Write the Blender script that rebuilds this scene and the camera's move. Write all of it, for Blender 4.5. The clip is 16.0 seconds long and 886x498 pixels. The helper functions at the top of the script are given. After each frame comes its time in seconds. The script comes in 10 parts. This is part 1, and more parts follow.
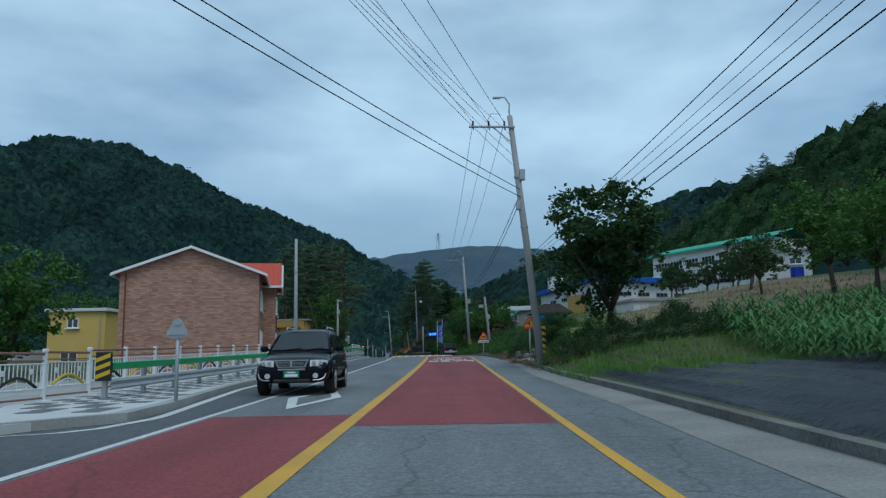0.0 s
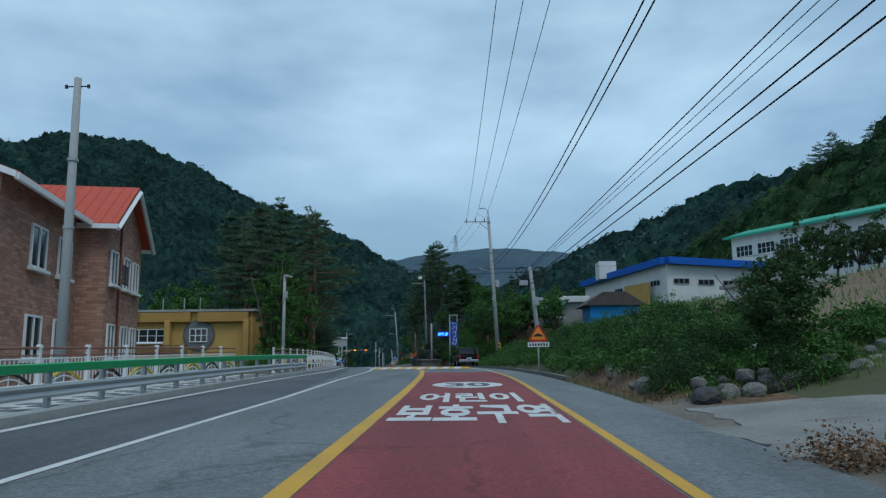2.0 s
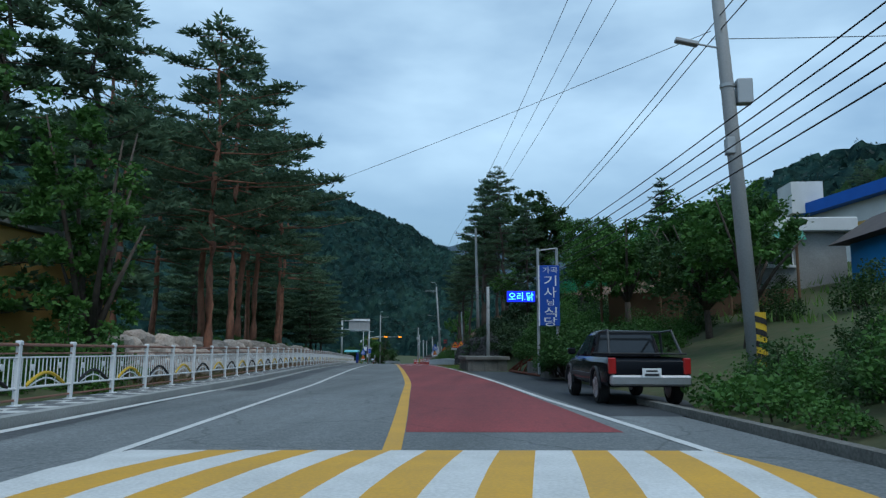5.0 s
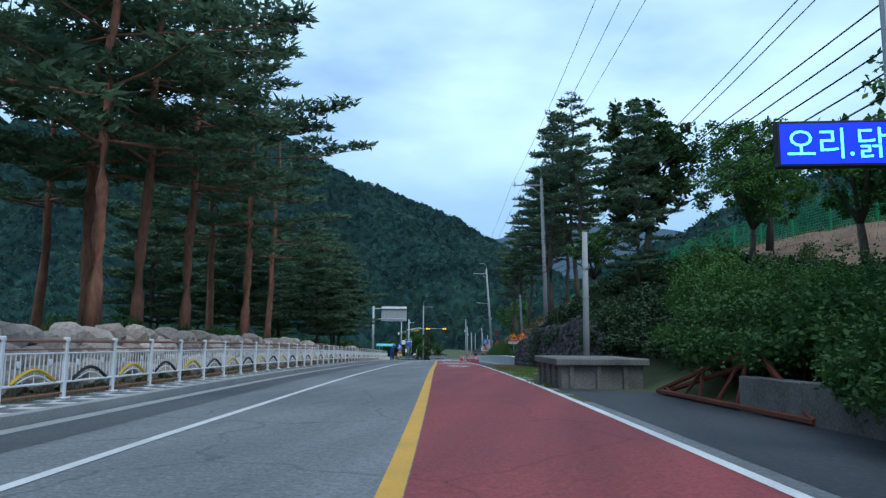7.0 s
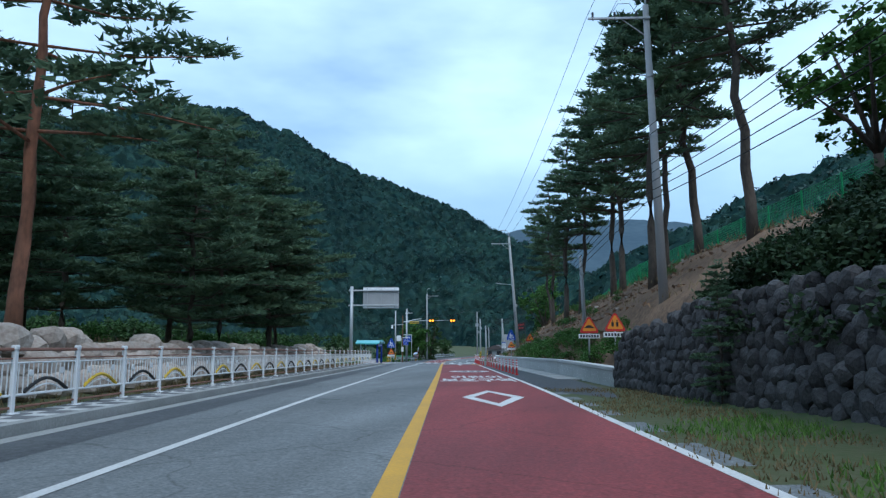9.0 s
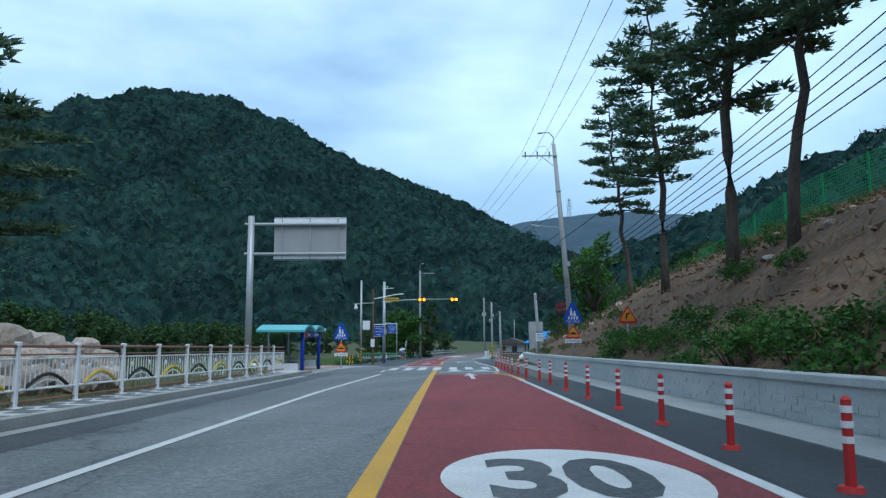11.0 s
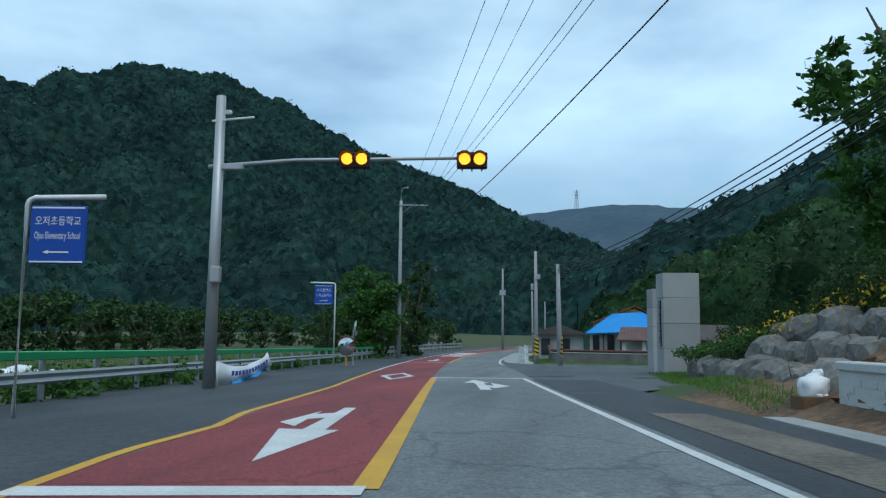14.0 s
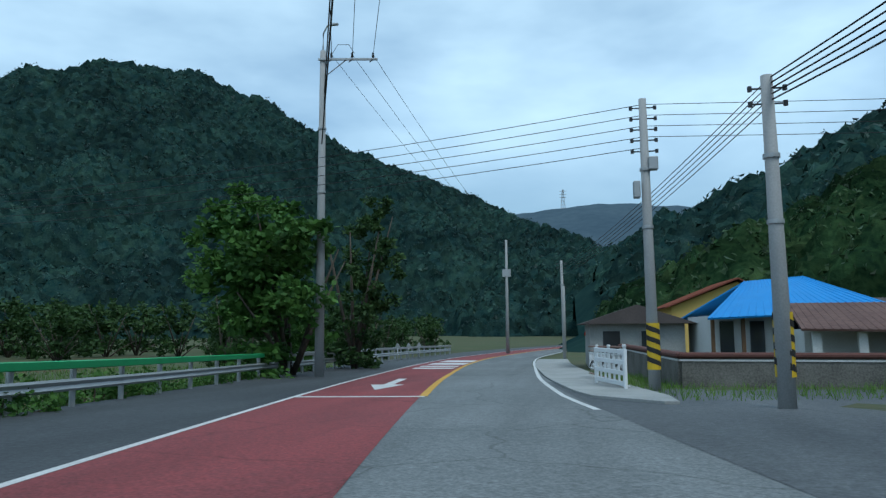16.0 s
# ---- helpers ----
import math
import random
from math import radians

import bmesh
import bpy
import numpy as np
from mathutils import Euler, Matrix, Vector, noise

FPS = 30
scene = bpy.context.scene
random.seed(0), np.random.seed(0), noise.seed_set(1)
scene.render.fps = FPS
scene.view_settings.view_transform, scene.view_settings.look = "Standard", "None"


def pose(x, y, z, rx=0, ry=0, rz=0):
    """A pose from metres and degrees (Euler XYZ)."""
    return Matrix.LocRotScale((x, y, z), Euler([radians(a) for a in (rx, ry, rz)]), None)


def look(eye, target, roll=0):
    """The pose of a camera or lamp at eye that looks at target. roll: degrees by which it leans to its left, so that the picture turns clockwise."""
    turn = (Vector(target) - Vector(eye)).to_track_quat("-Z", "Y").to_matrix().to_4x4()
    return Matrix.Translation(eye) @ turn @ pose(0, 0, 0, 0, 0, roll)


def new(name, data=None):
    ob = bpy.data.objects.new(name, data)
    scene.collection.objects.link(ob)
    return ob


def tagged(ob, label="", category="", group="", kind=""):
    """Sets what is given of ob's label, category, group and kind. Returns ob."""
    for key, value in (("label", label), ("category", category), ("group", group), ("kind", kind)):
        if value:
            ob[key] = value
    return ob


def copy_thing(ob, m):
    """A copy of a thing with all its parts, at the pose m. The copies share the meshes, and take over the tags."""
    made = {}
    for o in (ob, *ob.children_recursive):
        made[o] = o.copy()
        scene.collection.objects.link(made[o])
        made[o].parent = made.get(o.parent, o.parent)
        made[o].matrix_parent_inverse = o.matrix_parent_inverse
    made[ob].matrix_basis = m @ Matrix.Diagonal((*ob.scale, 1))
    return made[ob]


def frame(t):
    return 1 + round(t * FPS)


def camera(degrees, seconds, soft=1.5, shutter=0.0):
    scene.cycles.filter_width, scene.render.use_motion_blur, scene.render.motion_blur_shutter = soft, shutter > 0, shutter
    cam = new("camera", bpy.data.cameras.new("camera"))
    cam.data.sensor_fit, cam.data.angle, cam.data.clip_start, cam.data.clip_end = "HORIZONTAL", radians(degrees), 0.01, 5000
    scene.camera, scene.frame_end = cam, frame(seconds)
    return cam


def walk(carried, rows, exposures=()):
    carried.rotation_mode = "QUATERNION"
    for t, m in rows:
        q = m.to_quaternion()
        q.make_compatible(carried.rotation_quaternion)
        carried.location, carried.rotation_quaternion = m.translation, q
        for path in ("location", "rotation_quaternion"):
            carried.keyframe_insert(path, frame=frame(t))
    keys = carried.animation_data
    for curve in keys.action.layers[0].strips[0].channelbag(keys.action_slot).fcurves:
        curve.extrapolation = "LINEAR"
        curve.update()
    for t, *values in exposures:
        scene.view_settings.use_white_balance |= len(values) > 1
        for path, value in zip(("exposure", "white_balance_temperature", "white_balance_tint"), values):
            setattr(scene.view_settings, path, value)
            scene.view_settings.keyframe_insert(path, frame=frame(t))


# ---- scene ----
cam = camera(62.95, 16.0, soft=1.32)
PATH = [
    (0.0, pose(0.000, -0.000, 1.193, 98.42, 1.04, -0.00)),
    (0.5, pose(0.132, 8.399, 1.322, 98.53, 0.70, 0.11)),
    (1.0, pose(0.260, 16.655, 1.472, 98.58, 0.67, 0.43)),
    (1.5, pose(0.306, 24.677, 1.619, 98.56, 0.65, 0.84)),
    (2.0, pose(0.223, 33.015, 1.793, 98.72, 0.53, 1.32)),
    (2.5, pose(0.074, 41.485, 1.980, 98.59, 0.27, 1.80)),
    (3.0, pose(-0.133, 49.963, 2.154, 98.47, 0.00, 2.50)),
    (3.5, pose(-0.506, 58.466, 2.287, 98.18, -0.14, 3.35)),
    (4.0, pose(-0.969, 66.491, 2.335, 97.84, -0.36, 4.18)),
    (4.2, pose(-1.186, 69.568, 2.369, 97.91, -0.32, 4.38)),
    (6.3, pose(-3.315, 91.663, 2.376, 97.52, -0.53, 7.63)),
    (6.5, pose(-3.647, 94.000, 2.400, 97.54, -0.53, 8.04)),
    (7.0, pose(-4.400, 100.523, 2.340, 97.28, -0.41, 9.16)),
    (7.5, pose(-5.509, 107.309, 2.326, 97.23, -0.39, 9.79)),
    (8.0, pose(-6.666, 114.643, 2.292, 97.27, -0.30, 10.07)),
    (8.5, pose(-7.925, 122.508, 2.257, 97.22, -0.03, 9.99)),
    (9.0, pose(-9.184, 130.226, 2.203, 97.00, 0.05, 9.78)),
    (9.5, pose(-10.535, 138.889, 2.064, 96.88, 0.11, 9.71)),
    (10.0, pose(-11.924, 147.955, 1.917, 96.72, 0.22, 9.83)),
    (10.2, pose(-12.499, 151.599, 1.871, 96.69, 0.26, 9.86)),
    (12.3, pose(-18.598, 188.337, 0.971, 96.23, -0.40, 10.10)),
    (12.5, pose(-19.085, 191.716, 0.951, 96.09, -0.70, 10.15)),
    (12.8, pose(-19.861, 196.577, 0.922, 96.14, -0.50, 10.26)),
    (13.0, pose(-20.405, 199.745, 0.880, 95.91, -0.70, 10.24)),
    (13.5, pose(-21.701, 207.445, 0.769, 95.94, -0.70, 10.18)),
    (14.0, pose(-22.976, 214.733, 0.406, 96.12, -0.60, 10.08)),
    (14.5, pose(-24.200, 222.409, 0.303, 95.77, -0.10, 10.09)),
    (15.0, pose(-25.474, 230.200, 0.055, 95.94, -0.00, 9.87)),
    (15.5, pose(-26.699, 238.027, -0.247, 96.14, -0.00, 9.47)),
    (16.0, pose(-27.878, 246.206, -0.450, 96.40, 0.36, 9.05)),
]
EXPOSE = [(0.0, -0.06, 5980, 4), (4.2, -0.06, 5980, 4), (6.3, 0.5, 5700, 9), (10.2, 0.6, 5700, 8), (12.3, 0.3, 6030, 3), (16.0, 0.3, 6030, 3)]
walk(cam, PATH, EXPOSE)
import collections


# ---- light ----
SUN_EL, SUN_ROT = radians(62), radians(200)
world = bpy.data.worlds.new("overcast_sky")
scene.world = world
world.use_nodes = True
wn, wl = world.node_tree.nodes, world.node_tree.links
wn.clear()
w_out = wn.new("ShaderNodeOutputWorld")
w_bg = wn.new("ShaderNodeBackground")
w_bg2 = wn.new("ShaderNodeBackground")
w_add = wn.new("ShaderNodeAddShader")
w_sky = wn.new("ShaderNodeTexSky")
w_sky.sky_type = 'NISHITA'
w_sky.sun_disc = False
w_sky.sun_elevation = SUN_EL
w_sky.sun_rotation = SUN_ROT
w_bg.inputs[1].default_value = 0.05
wl.new(w_sky.outputs[0], w_bg.inputs[0])
w_co = wn.new("ShaderNodeTexCoord")
w_map = wn.new("ShaderNodeMapping")
w_map.inputs['Scale'].default_value = (1.0, 1.0, 2.6)
w_n = wn.new("ShaderNodeTexNoise")
w_n.inputs['Scale'].default_value = 2.3
w_n.inputs['Detail'].default_value = 5.0
w_n.inputs['Roughness'].default_value = 0.5
w_r = wn.new("ShaderNodeValToRGB")
w_r.color_ramp.elements[0].position = 0.36
w_r.color_ramp.elements[0].color = (0.225, 0.345, 0.465, 1)
w_r.color_ramp.elements[1].position = 0.66
w_r.color_ramp.elements[1].color = (0.60, 0.77, 0.87, 1)
wl.new(w_co.outputs['Generated'], w_map.inputs[0])
wl.new(w_map.outputs[0], w_n.inputs['Vector'])
wl.new(w_n.outputs[0], w_r.inputs[0])
# an overcast sky is darker and bluer towards the horizon
w_sep = wn.new("ShaderNodeSeparateXYZ")
wl.new(w_co.outputs['Generated'], w_sep.inputs[0])
w_mr = wn.new("ShaderNodeMapRange")
w_mr.interpolation_type = 'SMOOTHSTEP'
w_mr.inputs[1].default_value = 0.08
w_mr.inputs[2].default_value = 0.32
wl.new(w_sep.outputs[2], w_mr.inputs[0])
w_mx = wn.new("ShaderNodeMix")
w_mx.data_type = 'RGBA'
w_mx.inputs[6].default_value = (0.135, 0.235, 0.325, 1)
wl.new(w_mr.outputs[0], w_mx.inputs[0])
wl.new(w_r.outputs[0], w_mx.inputs[7])
wl.new(w_mx.outputs[2], w_bg2.inputs[0])
w_bg2.inputs[1].default_value = 0.80
wl.new(w_bg.outputs[0], w_add.inputs[0])
wl.new(w_bg2.outputs[0], w_add.inputs[1])
wl.new(w_add.outputs[0], w_out.inputs[0])
sun_d = bpy.data.lights.new("sun", 'SUN')
sun_d.energy = 1.2
sun_d.angle = radians(25)
sun_d.color = (1.0, 0.97, 0.93)
sun_o = new("sun", sun_d)
sun_o.matrix_world = look((60, -80, 160), (0, 0, 0))


# ---- materials ----
def mat(name, col, col2=None, rough=0.8, scale=3.0, fine=40.0, bump=0.2, metal=0.0, amount=0.6, spec=0.3,
        random_piece=0.0, detail=6.0, stretch=None, dist=0.02):
    """A surface with two scales of variation between col and col2, and a fine relief."""
    m = bpy.data.materials.new(name)
    m.use_nodes = True
    n, l = m.node_tree.nodes, m.node_tree.links
    b = n["Principled BSDF"]
    b.inputs['Roughness'].default_value = rough
    b.inputs['Metallic'].default_value = metal
    b.inputs['Specular IOR Level'].default_value = spec
    if col2 is None:
        col2 = tuple(c * 0.75 for c in col)
    co = n.new("ShaderNodeTexCoord")
    src = co.outputs['Object']
    if stretch:
        mp = n.new("ShaderNodeMapping")
        mp.inputs['Scale'].default_value = stretch
        l.new(src, mp.inputs[0])
        src = mp.outputs[0]
    n1 = n.new("ShaderNodeTexNoise")
    n1.inputs['Scale'].default_value = scale
    n1.inputs['Detail'].default_value = detail
    n2 = n.new("ShaderNodeTexNoise")
    n2.inputs['Scale'].default_value = fine
    n2.inputs['Detail'].default_value = 3
    l.new(src, n1.inputs['Vector'])
    l.new(src, n2.inputs['Vector'])
    add = n.new("ShaderNodeMath")
    add.operation = 'MULTIPLY_ADD'
    add.inputs[1].default_value = 0.5
    l.new(n2.outputs[0], add.inputs[0])
    mul = n.new("ShaderNodeMath")
    mul.operation = 'MULTIPLY'
    mul.inputs[1].default_value = 0.5
    l.new(n1.outputs[0], mul.inputs[0])
    l.new(mul.outputs[0], add.inputs[2])
    r = n.new("ShaderNodeMapRange")
    r.inputs[1].default_value = 0.5 - 0.22 / max(amount, 0.05) * 0.6
    r.inputs[2].default_value = 0.5 + 0.22 / max(amount, 0.05) * 0.6
    l.new(add.outputs[0], r.inputs[0])
    mix = n.new("ShaderNodeMix")
    mix.data_type = 'RGBA'
    mix.inputs[6].default_value = (*col, 1)
    mix.inputs[7].default_value = (*col2, 1)
    l.new(r.outputs[0], mix.inputs[0])
    out = mix.outputs[2]
    if random_piece:
        oi = n.new("ShaderNodeObjectInfo")
        geo = n.new("ShaderNodeNewGeometry")
        sm = n.new("ShaderNodeMath")
        sm.operation = 'ADD'
        l.new(oi.outputs['Random'], sm.inputs[0])
        l.new(geo.outputs['Random Per Island'], sm.inputs[1])
        fr = n.new("ShaderNodeMath")
        fr.operation = 'FRACT'
        l.new(sm.outputs[0], fr.inputs[0])
        mr = n.new("ShaderNodeMapRange")
        mr.inputs[3].default_value = 1 - random_piece
        mr.inputs[4].default_value = 1 + random_piece
        l.new(fr.outputs[0], mr.inputs[0])
        hs = n.new("ShaderNodeHueSaturation")
        l.new(mr.outputs[0], hs.inputs['Value'])
        l.new(out, hs.inputs['Color'])
        out = hs.outputs[0]
    l.new(out, b.inputs['Base Color'])
    if bump:
        bp = n.new("ShaderNodeBump")
        bp.inputs['Strength'].default_value = bump
        bp.inputs['Distance'].default_value = dist
        l.new(add.outputs[0], bp.inputs['Height'])
        l.new(bp.outputs[0], b.inputs['Normal'])
    return m


def glow(name, col, strength):
    m = bpy.data.materials.new(name)
    m.use_nodes = True
    b = m.node_tree.nodes["Principled BSDF"]
    b.inputs['Base Color'].default_value = (*col, 1)
    b.inputs['Emission Color'].default_value = (*col, 1)
    b.inputs['Emission Strength'].default_value = strength
    return m


def leafy(name, a, b2, spread=0.35, trans=0.25):
    """Leaves: each island takes its own shade of green; a little light passes through."""
    m = bpy.data.materials.new(name)
    m.use_nodes = True
    n, l = m.node_tree.nodes, m.node_tree.links
    b = n["Principled BSDF"]
    b.inputs['Roughness'].default_value = 0.65
    b.inputs['Specular IOR Level'].default_value = 0.25
    g = n.new("ShaderNodeNewGeometry")
    co = n.new("ShaderNodeTexCoord")
    ns = n.new("ShaderNodeTexNoise")
    ns.inputs['Scale'].default_value = 0.7
    ns.inputs['Detail'].default_value = 3
    l.new(co.outputs['Object'], ns.inputs['Vector'])
    md = n.new("ShaderNodeMath")
    md.operation = 'MULTIPLY_ADD'
    md.inputs[1].default_value = spread
    l.new(g.outputs['Random Per Island'], md.inputs[0])
    l.new(ns.outputs[0], md.inputs[2])
    mr = n.new("ShaderNodeMapRange")
    mr.inputs[1].default_value = 0.35
    mr.inputs[2].default_value = 0.65 + spread
    l.new(md.outputs[0], mr.inputs[0])
    mix = n.new("ShaderNodeMix")
    mix.data_type = 'RGBA'
    mix.inputs[6].default_value = (*a, 1)
    mix.inputs[7].default_value = (*b2, 1)
    l.new(mr.outputs[0], mix.inputs[0])
    l.new(mix.outputs[2], b.inputs['Base Color'])
    t = n.new("ShaderNodeBsdfTranslucent")
    l.new(mix.outputs[2], t.inputs[0])
    ms = n.new("ShaderNodeMixShader")
    ms.inputs[0].default_value = trans
    l.new(b.outputs[0], ms.inputs[1])
    l.new(t.outputs[0], ms.inputs[2])
    l.new(ms.outputs[0], n["Material Output"].inputs[0])
    return m


def asphalt(name, a, b, crack=0.35, rough=0.85):
    """Road surface: aggregate speckle, broad stains, worn wheel tracks and a few cracks."""
    m = mat(name, a, b, rough, 0.22, 9, 0.35, amount=1.0, dist=0.012, detail=9.0)
    n, l = m.node_tree.nodes, m.node_tree.links
    bs = n["Principled BSDF"]
    old = bs.inputs['Base Color'].links[0].from_socket
    co = n.new("ShaderNodeTexCoord")
    sp = n.new("ShaderNodeTexNoise")
    sp.inputs['Scale'].default_value = 26
    sp.inputs['Detail'].default_value = 2
    l.new(co.outputs['Object'], sp.inputs['Vector'])
    r1 = n.new("ShaderNodeMapRange")
    r1.inputs[1].default_value, r1.inputs[2].default_value = 0.3, 0.7
    r1.inputs[3].default_value, r1.inputs[4].default_value = 0.72, 1.28
    l.new(sp.outputs[0], r1.inputs[0])
    st = n.new("ShaderNodeMapping")
    st.inputs['Scale'].default_value = (0.9, 0.07, 1)
    l.new(co.outputs['Object'], st.inputs[0])
    tr = n.new("ShaderNodeTexNoise")
    tr.inputs['Scale'].default_value = 1.0
    tr.inputs['Detail'].default_value = 4
    l.new(st.outputs[0], tr.inputs['Vector'])
    r2 = n.new("ShaderNodeMapRange")
    r2.inputs[1].default_value, r2.inputs[2].default_value = 0.35, 0.7
    r2.inputs[3].default_value, r2.inputs[4].default_value = 0.82, 1.14
    l.new(tr.outputs[0], r2.inputs[0])
    wp = n.new("ShaderNodeTexNoise")
    wp.inputs['Scale'].default_value = 0.8
    wp.inputs['Detail'].default_value = 5
    l.new(co.outputs['Object'], wp.inputs['Vector'])
    mxv = n.new("ShaderNodeMix")
    mxv.data_type = 'VECTOR'
    mxv.inputs[0].default_value = 0.5
    l.new(co.outputs['Object'], mxv.inputs[4])
    l.new(wp.outputs['Color'], mxv.inputs[5])
    vo = n.new("ShaderNodeTexVoronoi")
    vo.feature = 'DISTANCE_TO_EDGE'
    vo.inputs['Scale'].default_value = 0.55
    l.new(mxv.outputs[1], vo.inputs['Vector'])
    r3_ = n.new("ShaderNodeMapRange")
    r3_.inputs[1].default_value, r3_.inputs[2].default_value = 0.0, 0.012
    r3_.inputs[3].default_value, r3_.inputs[4].default_value = 1 - crack, 1.0
    l.new(vo.outputs['Distance'], r3_.inputs[0])
    prod = n.new("ShaderNodeMath")
    prod.operation = 'MULTIPLY'
    l.new(r1.outputs[0], prod.inputs[0])
    l.new(r2.outputs[0], prod.inputs[1])
    prod2 = n.new("ShaderNodeMath")
    prod2.operation = 'MULTIPLY'
    l.new(prod.outputs[0], prod2.inputs[0])
    l.new(r3_.outputs[0], prod2.inputs[1])
    hs = n.new("ShaderNodeHueSaturation")
    l.new(prod2.outputs[0], hs.inputs['Value'])
    l.new(old, hs.inputs['Color'])
    l.new(hs.outputs[0], bs.inputs['Base Color'])
    return m


M = {}
M['asphalt'] = asphalt("asphalt", (0.115, 0.128, 0.132), (0.175, 0.19, 0.193))
M['asphalt_dark'] = asphalt("asphalt_dark", (0.052, 0.058, 0.064), (0.10, 0.108, 0.113), 0.2, 0.7)
M['asphalt_new'] = asphalt("asphalt_new", (0.030, 0.034, 0.039), (0.052, 0.057, 0.062), 0.0, 0.7)
M['asphalt_mid'] = asphalt("asphalt_mid", (0.036, 0.041, 0.046), (0.07, 0.076, 0.081), 0.1, 0.7)
M['dirt'] = mat("worn_dirt", (0.19, 0.165, 0.135), (0.09, 0.08, 0.068), 0.95, 0.9, 12, 0.5, amount=1.0)
M['cast'] = mat("pale_cast_concrete", (0.52, 0.54, 0.53), (0.38, 0.40, 0.39), 0.9, 0.7, 25, 0.2, amount=0.8)
M['litter'] = leafy("leaf_litter", (0.10, 0.058, 0.034), (0.27, 0.165, 0.095), 0.5, 0.0)
M['red'] = asphalt("red_paint", (0.235, 0.048, 0.05), (0.16, 0.042, 0.045), 0.3, 0.8)
M['white_paint'] = mat("white_road_paint", (0.62, 0.63, 0.62), (0.42, 0.43, 0.42), 0.7, 1.2, 30, 0.15, amount=0.8, dist=0.006)
M['yellow_paint'] = mat("yellow_road_paint", (0.60, 0.33, 0.03), (0.42, 0.25, 0.05), 0.7, 1.0, 30, 0.15, amount=0.8, dist=0.006)
M['concrete'] = mat("concrete", (0.36, 0.37, 0.36), (0.22, 0.23, 0.22), 0.9, 0.9, 25, 0.3, amount=0.7)
M['granite'] = mat("flamed_granite", (0.36, 0.37, 0.37), (0.27, 0.28, 0.285), 0.85, 0.8, 60, 0.25, amount=0.8, random_piece=0.12)
M['concrete_old'] = mat("old_concrete", (0.19, 0.185, 0.17), (0.08, 0.08, 0.072), 0.95, 1.3, 20, 0.5, amount=0.9)
M['gutter'] = mat("worn_gutter", (0.26, 0.255, 0.235), (0.15, 0.148, 0.138), 0.95, 0.9, 25, 0.3, amount=0.9)
M['pole_c'] = mat("pole_concrete", (0.36, 0.37, 0.37), (0.27, 0.28, 0.28), 0.85, 0.8, 30, 0.15, amount=0.7)
M['steel'] = mat("galvanised_steel", (0.42, 0.44, 0.45), (0.32, 0.34, 0.35), 0.5, 2.0, 40, 0.05, metal=0.5, amount=0.5)
M['dark_steel'] = mat("dark_steel", (0.05, 0.055, 0.06), None, 0.5, 2.0, 40, 0.05, metal=0.3)
M['white_fence'] = mat("white_powder_coat", (0.74, 0.76, 0.77), (0.6, 0.62, 0.63), 0.5, 2.0, 30, 0.05, amount=0.5)
M['brown_rail'] = mat("brown_handrail", (0.24, 0.12, 0.085), (0.17, 0.085, 0.06), 0.6, 3, 40, 0.1)
M['green_rail'] = mat("green_rail", (0.035, 0.36, 0.13), (0.03, 0.27, 0.10), 0.5, 2, 30, 0.05)
M['black'] = mat("black_rubber", (0.015, 0.015, 0.016), (0.03, 0.03, 0.03), 0.7, 3, 40, 0.1)
M['cable'] = mat("cable_black", (0.012, 0.013, 0.015), (0.02, 0.02, 0.02), 0.7, 3, 40, 0.0)
M['yellow'] = mat("yellow_paint", (0.62, 0.42, 0.02), (0.5, 0.34, 0.03), 0.55, 2, 30, 0.05)
M['orange'] = mat("orange_sheeting", (0.75, 0.28, 0.03), (0.65, 0.24, 0.03), 0.45, 2, 30, 0.02)
M['sign_red'] = mat("red_sheeting", (0.55, 0.03, 0.03), (0.48, 0.03, 0.03), 0.45, 2, 30, 0.02)
M['sign_blue'] = mat("blue_sheeting", (0.015, 0.07, 0.38), (0.012, 0.06, 0.32), 0.4, 2, 30, 0.02)
M['white'] = mat("white_sheeting", (0.75, 0.77, 0.78), (0.65, 0.67, 0.68), 0.45, 2, 30, 0.02)
M['delin'] = mat("red_plastic", (0.5, 0.035, 0.035), (0.4, 0.03, 0.03), 0.5, 2, 30, 0.05)
M['roof_red'] = mat("red_roof_metal", (0.50, 0.075, 0.035), (0.38, 0.055, 0.03), 0.55, 1.2, 20, 0.1)
M['roof_blue'] = mat("blue_roof_metal", (0.015, 0.12, 0.52), (0.012, 0.085, 0.38), 0.5, 1.2, 20, 0.1)
M['roof_blue2'] = mat("bright_blue_roof", (0.02, 0.25, 0.62), (0.015, 0.19, 0.5), 0.5, 1.2, 20, 0.1)
M['roof_green'] = mat("green_roof_metal", (0.05, 0.36, 0.24), (0.04, 0.28, 0.19), 0.55, 1.2, 20, 0.1)
M['roof_slate'] = mat("old_roof", (0.10, 0.085, 0.08), (0.06, 0.05, 0.05), 0.9, 1.2, 12, 0.4)
M['coping'] = mat("old_red_tile", (0.13, 0.055, 0.045), (0.08, 0.04, 0.035), 0.9, 2, 12, 0.4)
M['roof_rust'] = mat("rusty_corrugated_roof", (0.15, 0.09, 0.075), (0.09, 0.05, 0.045), 0.85, 0.8, 8, 0.3, amount=1.0)
M['plaster'] = mat("white_plaster", (0.66, 0.67, 0.66), (0.5, 0.51, 0.5), 0.9, 0.8, 20, 0.15, amount=0.7)
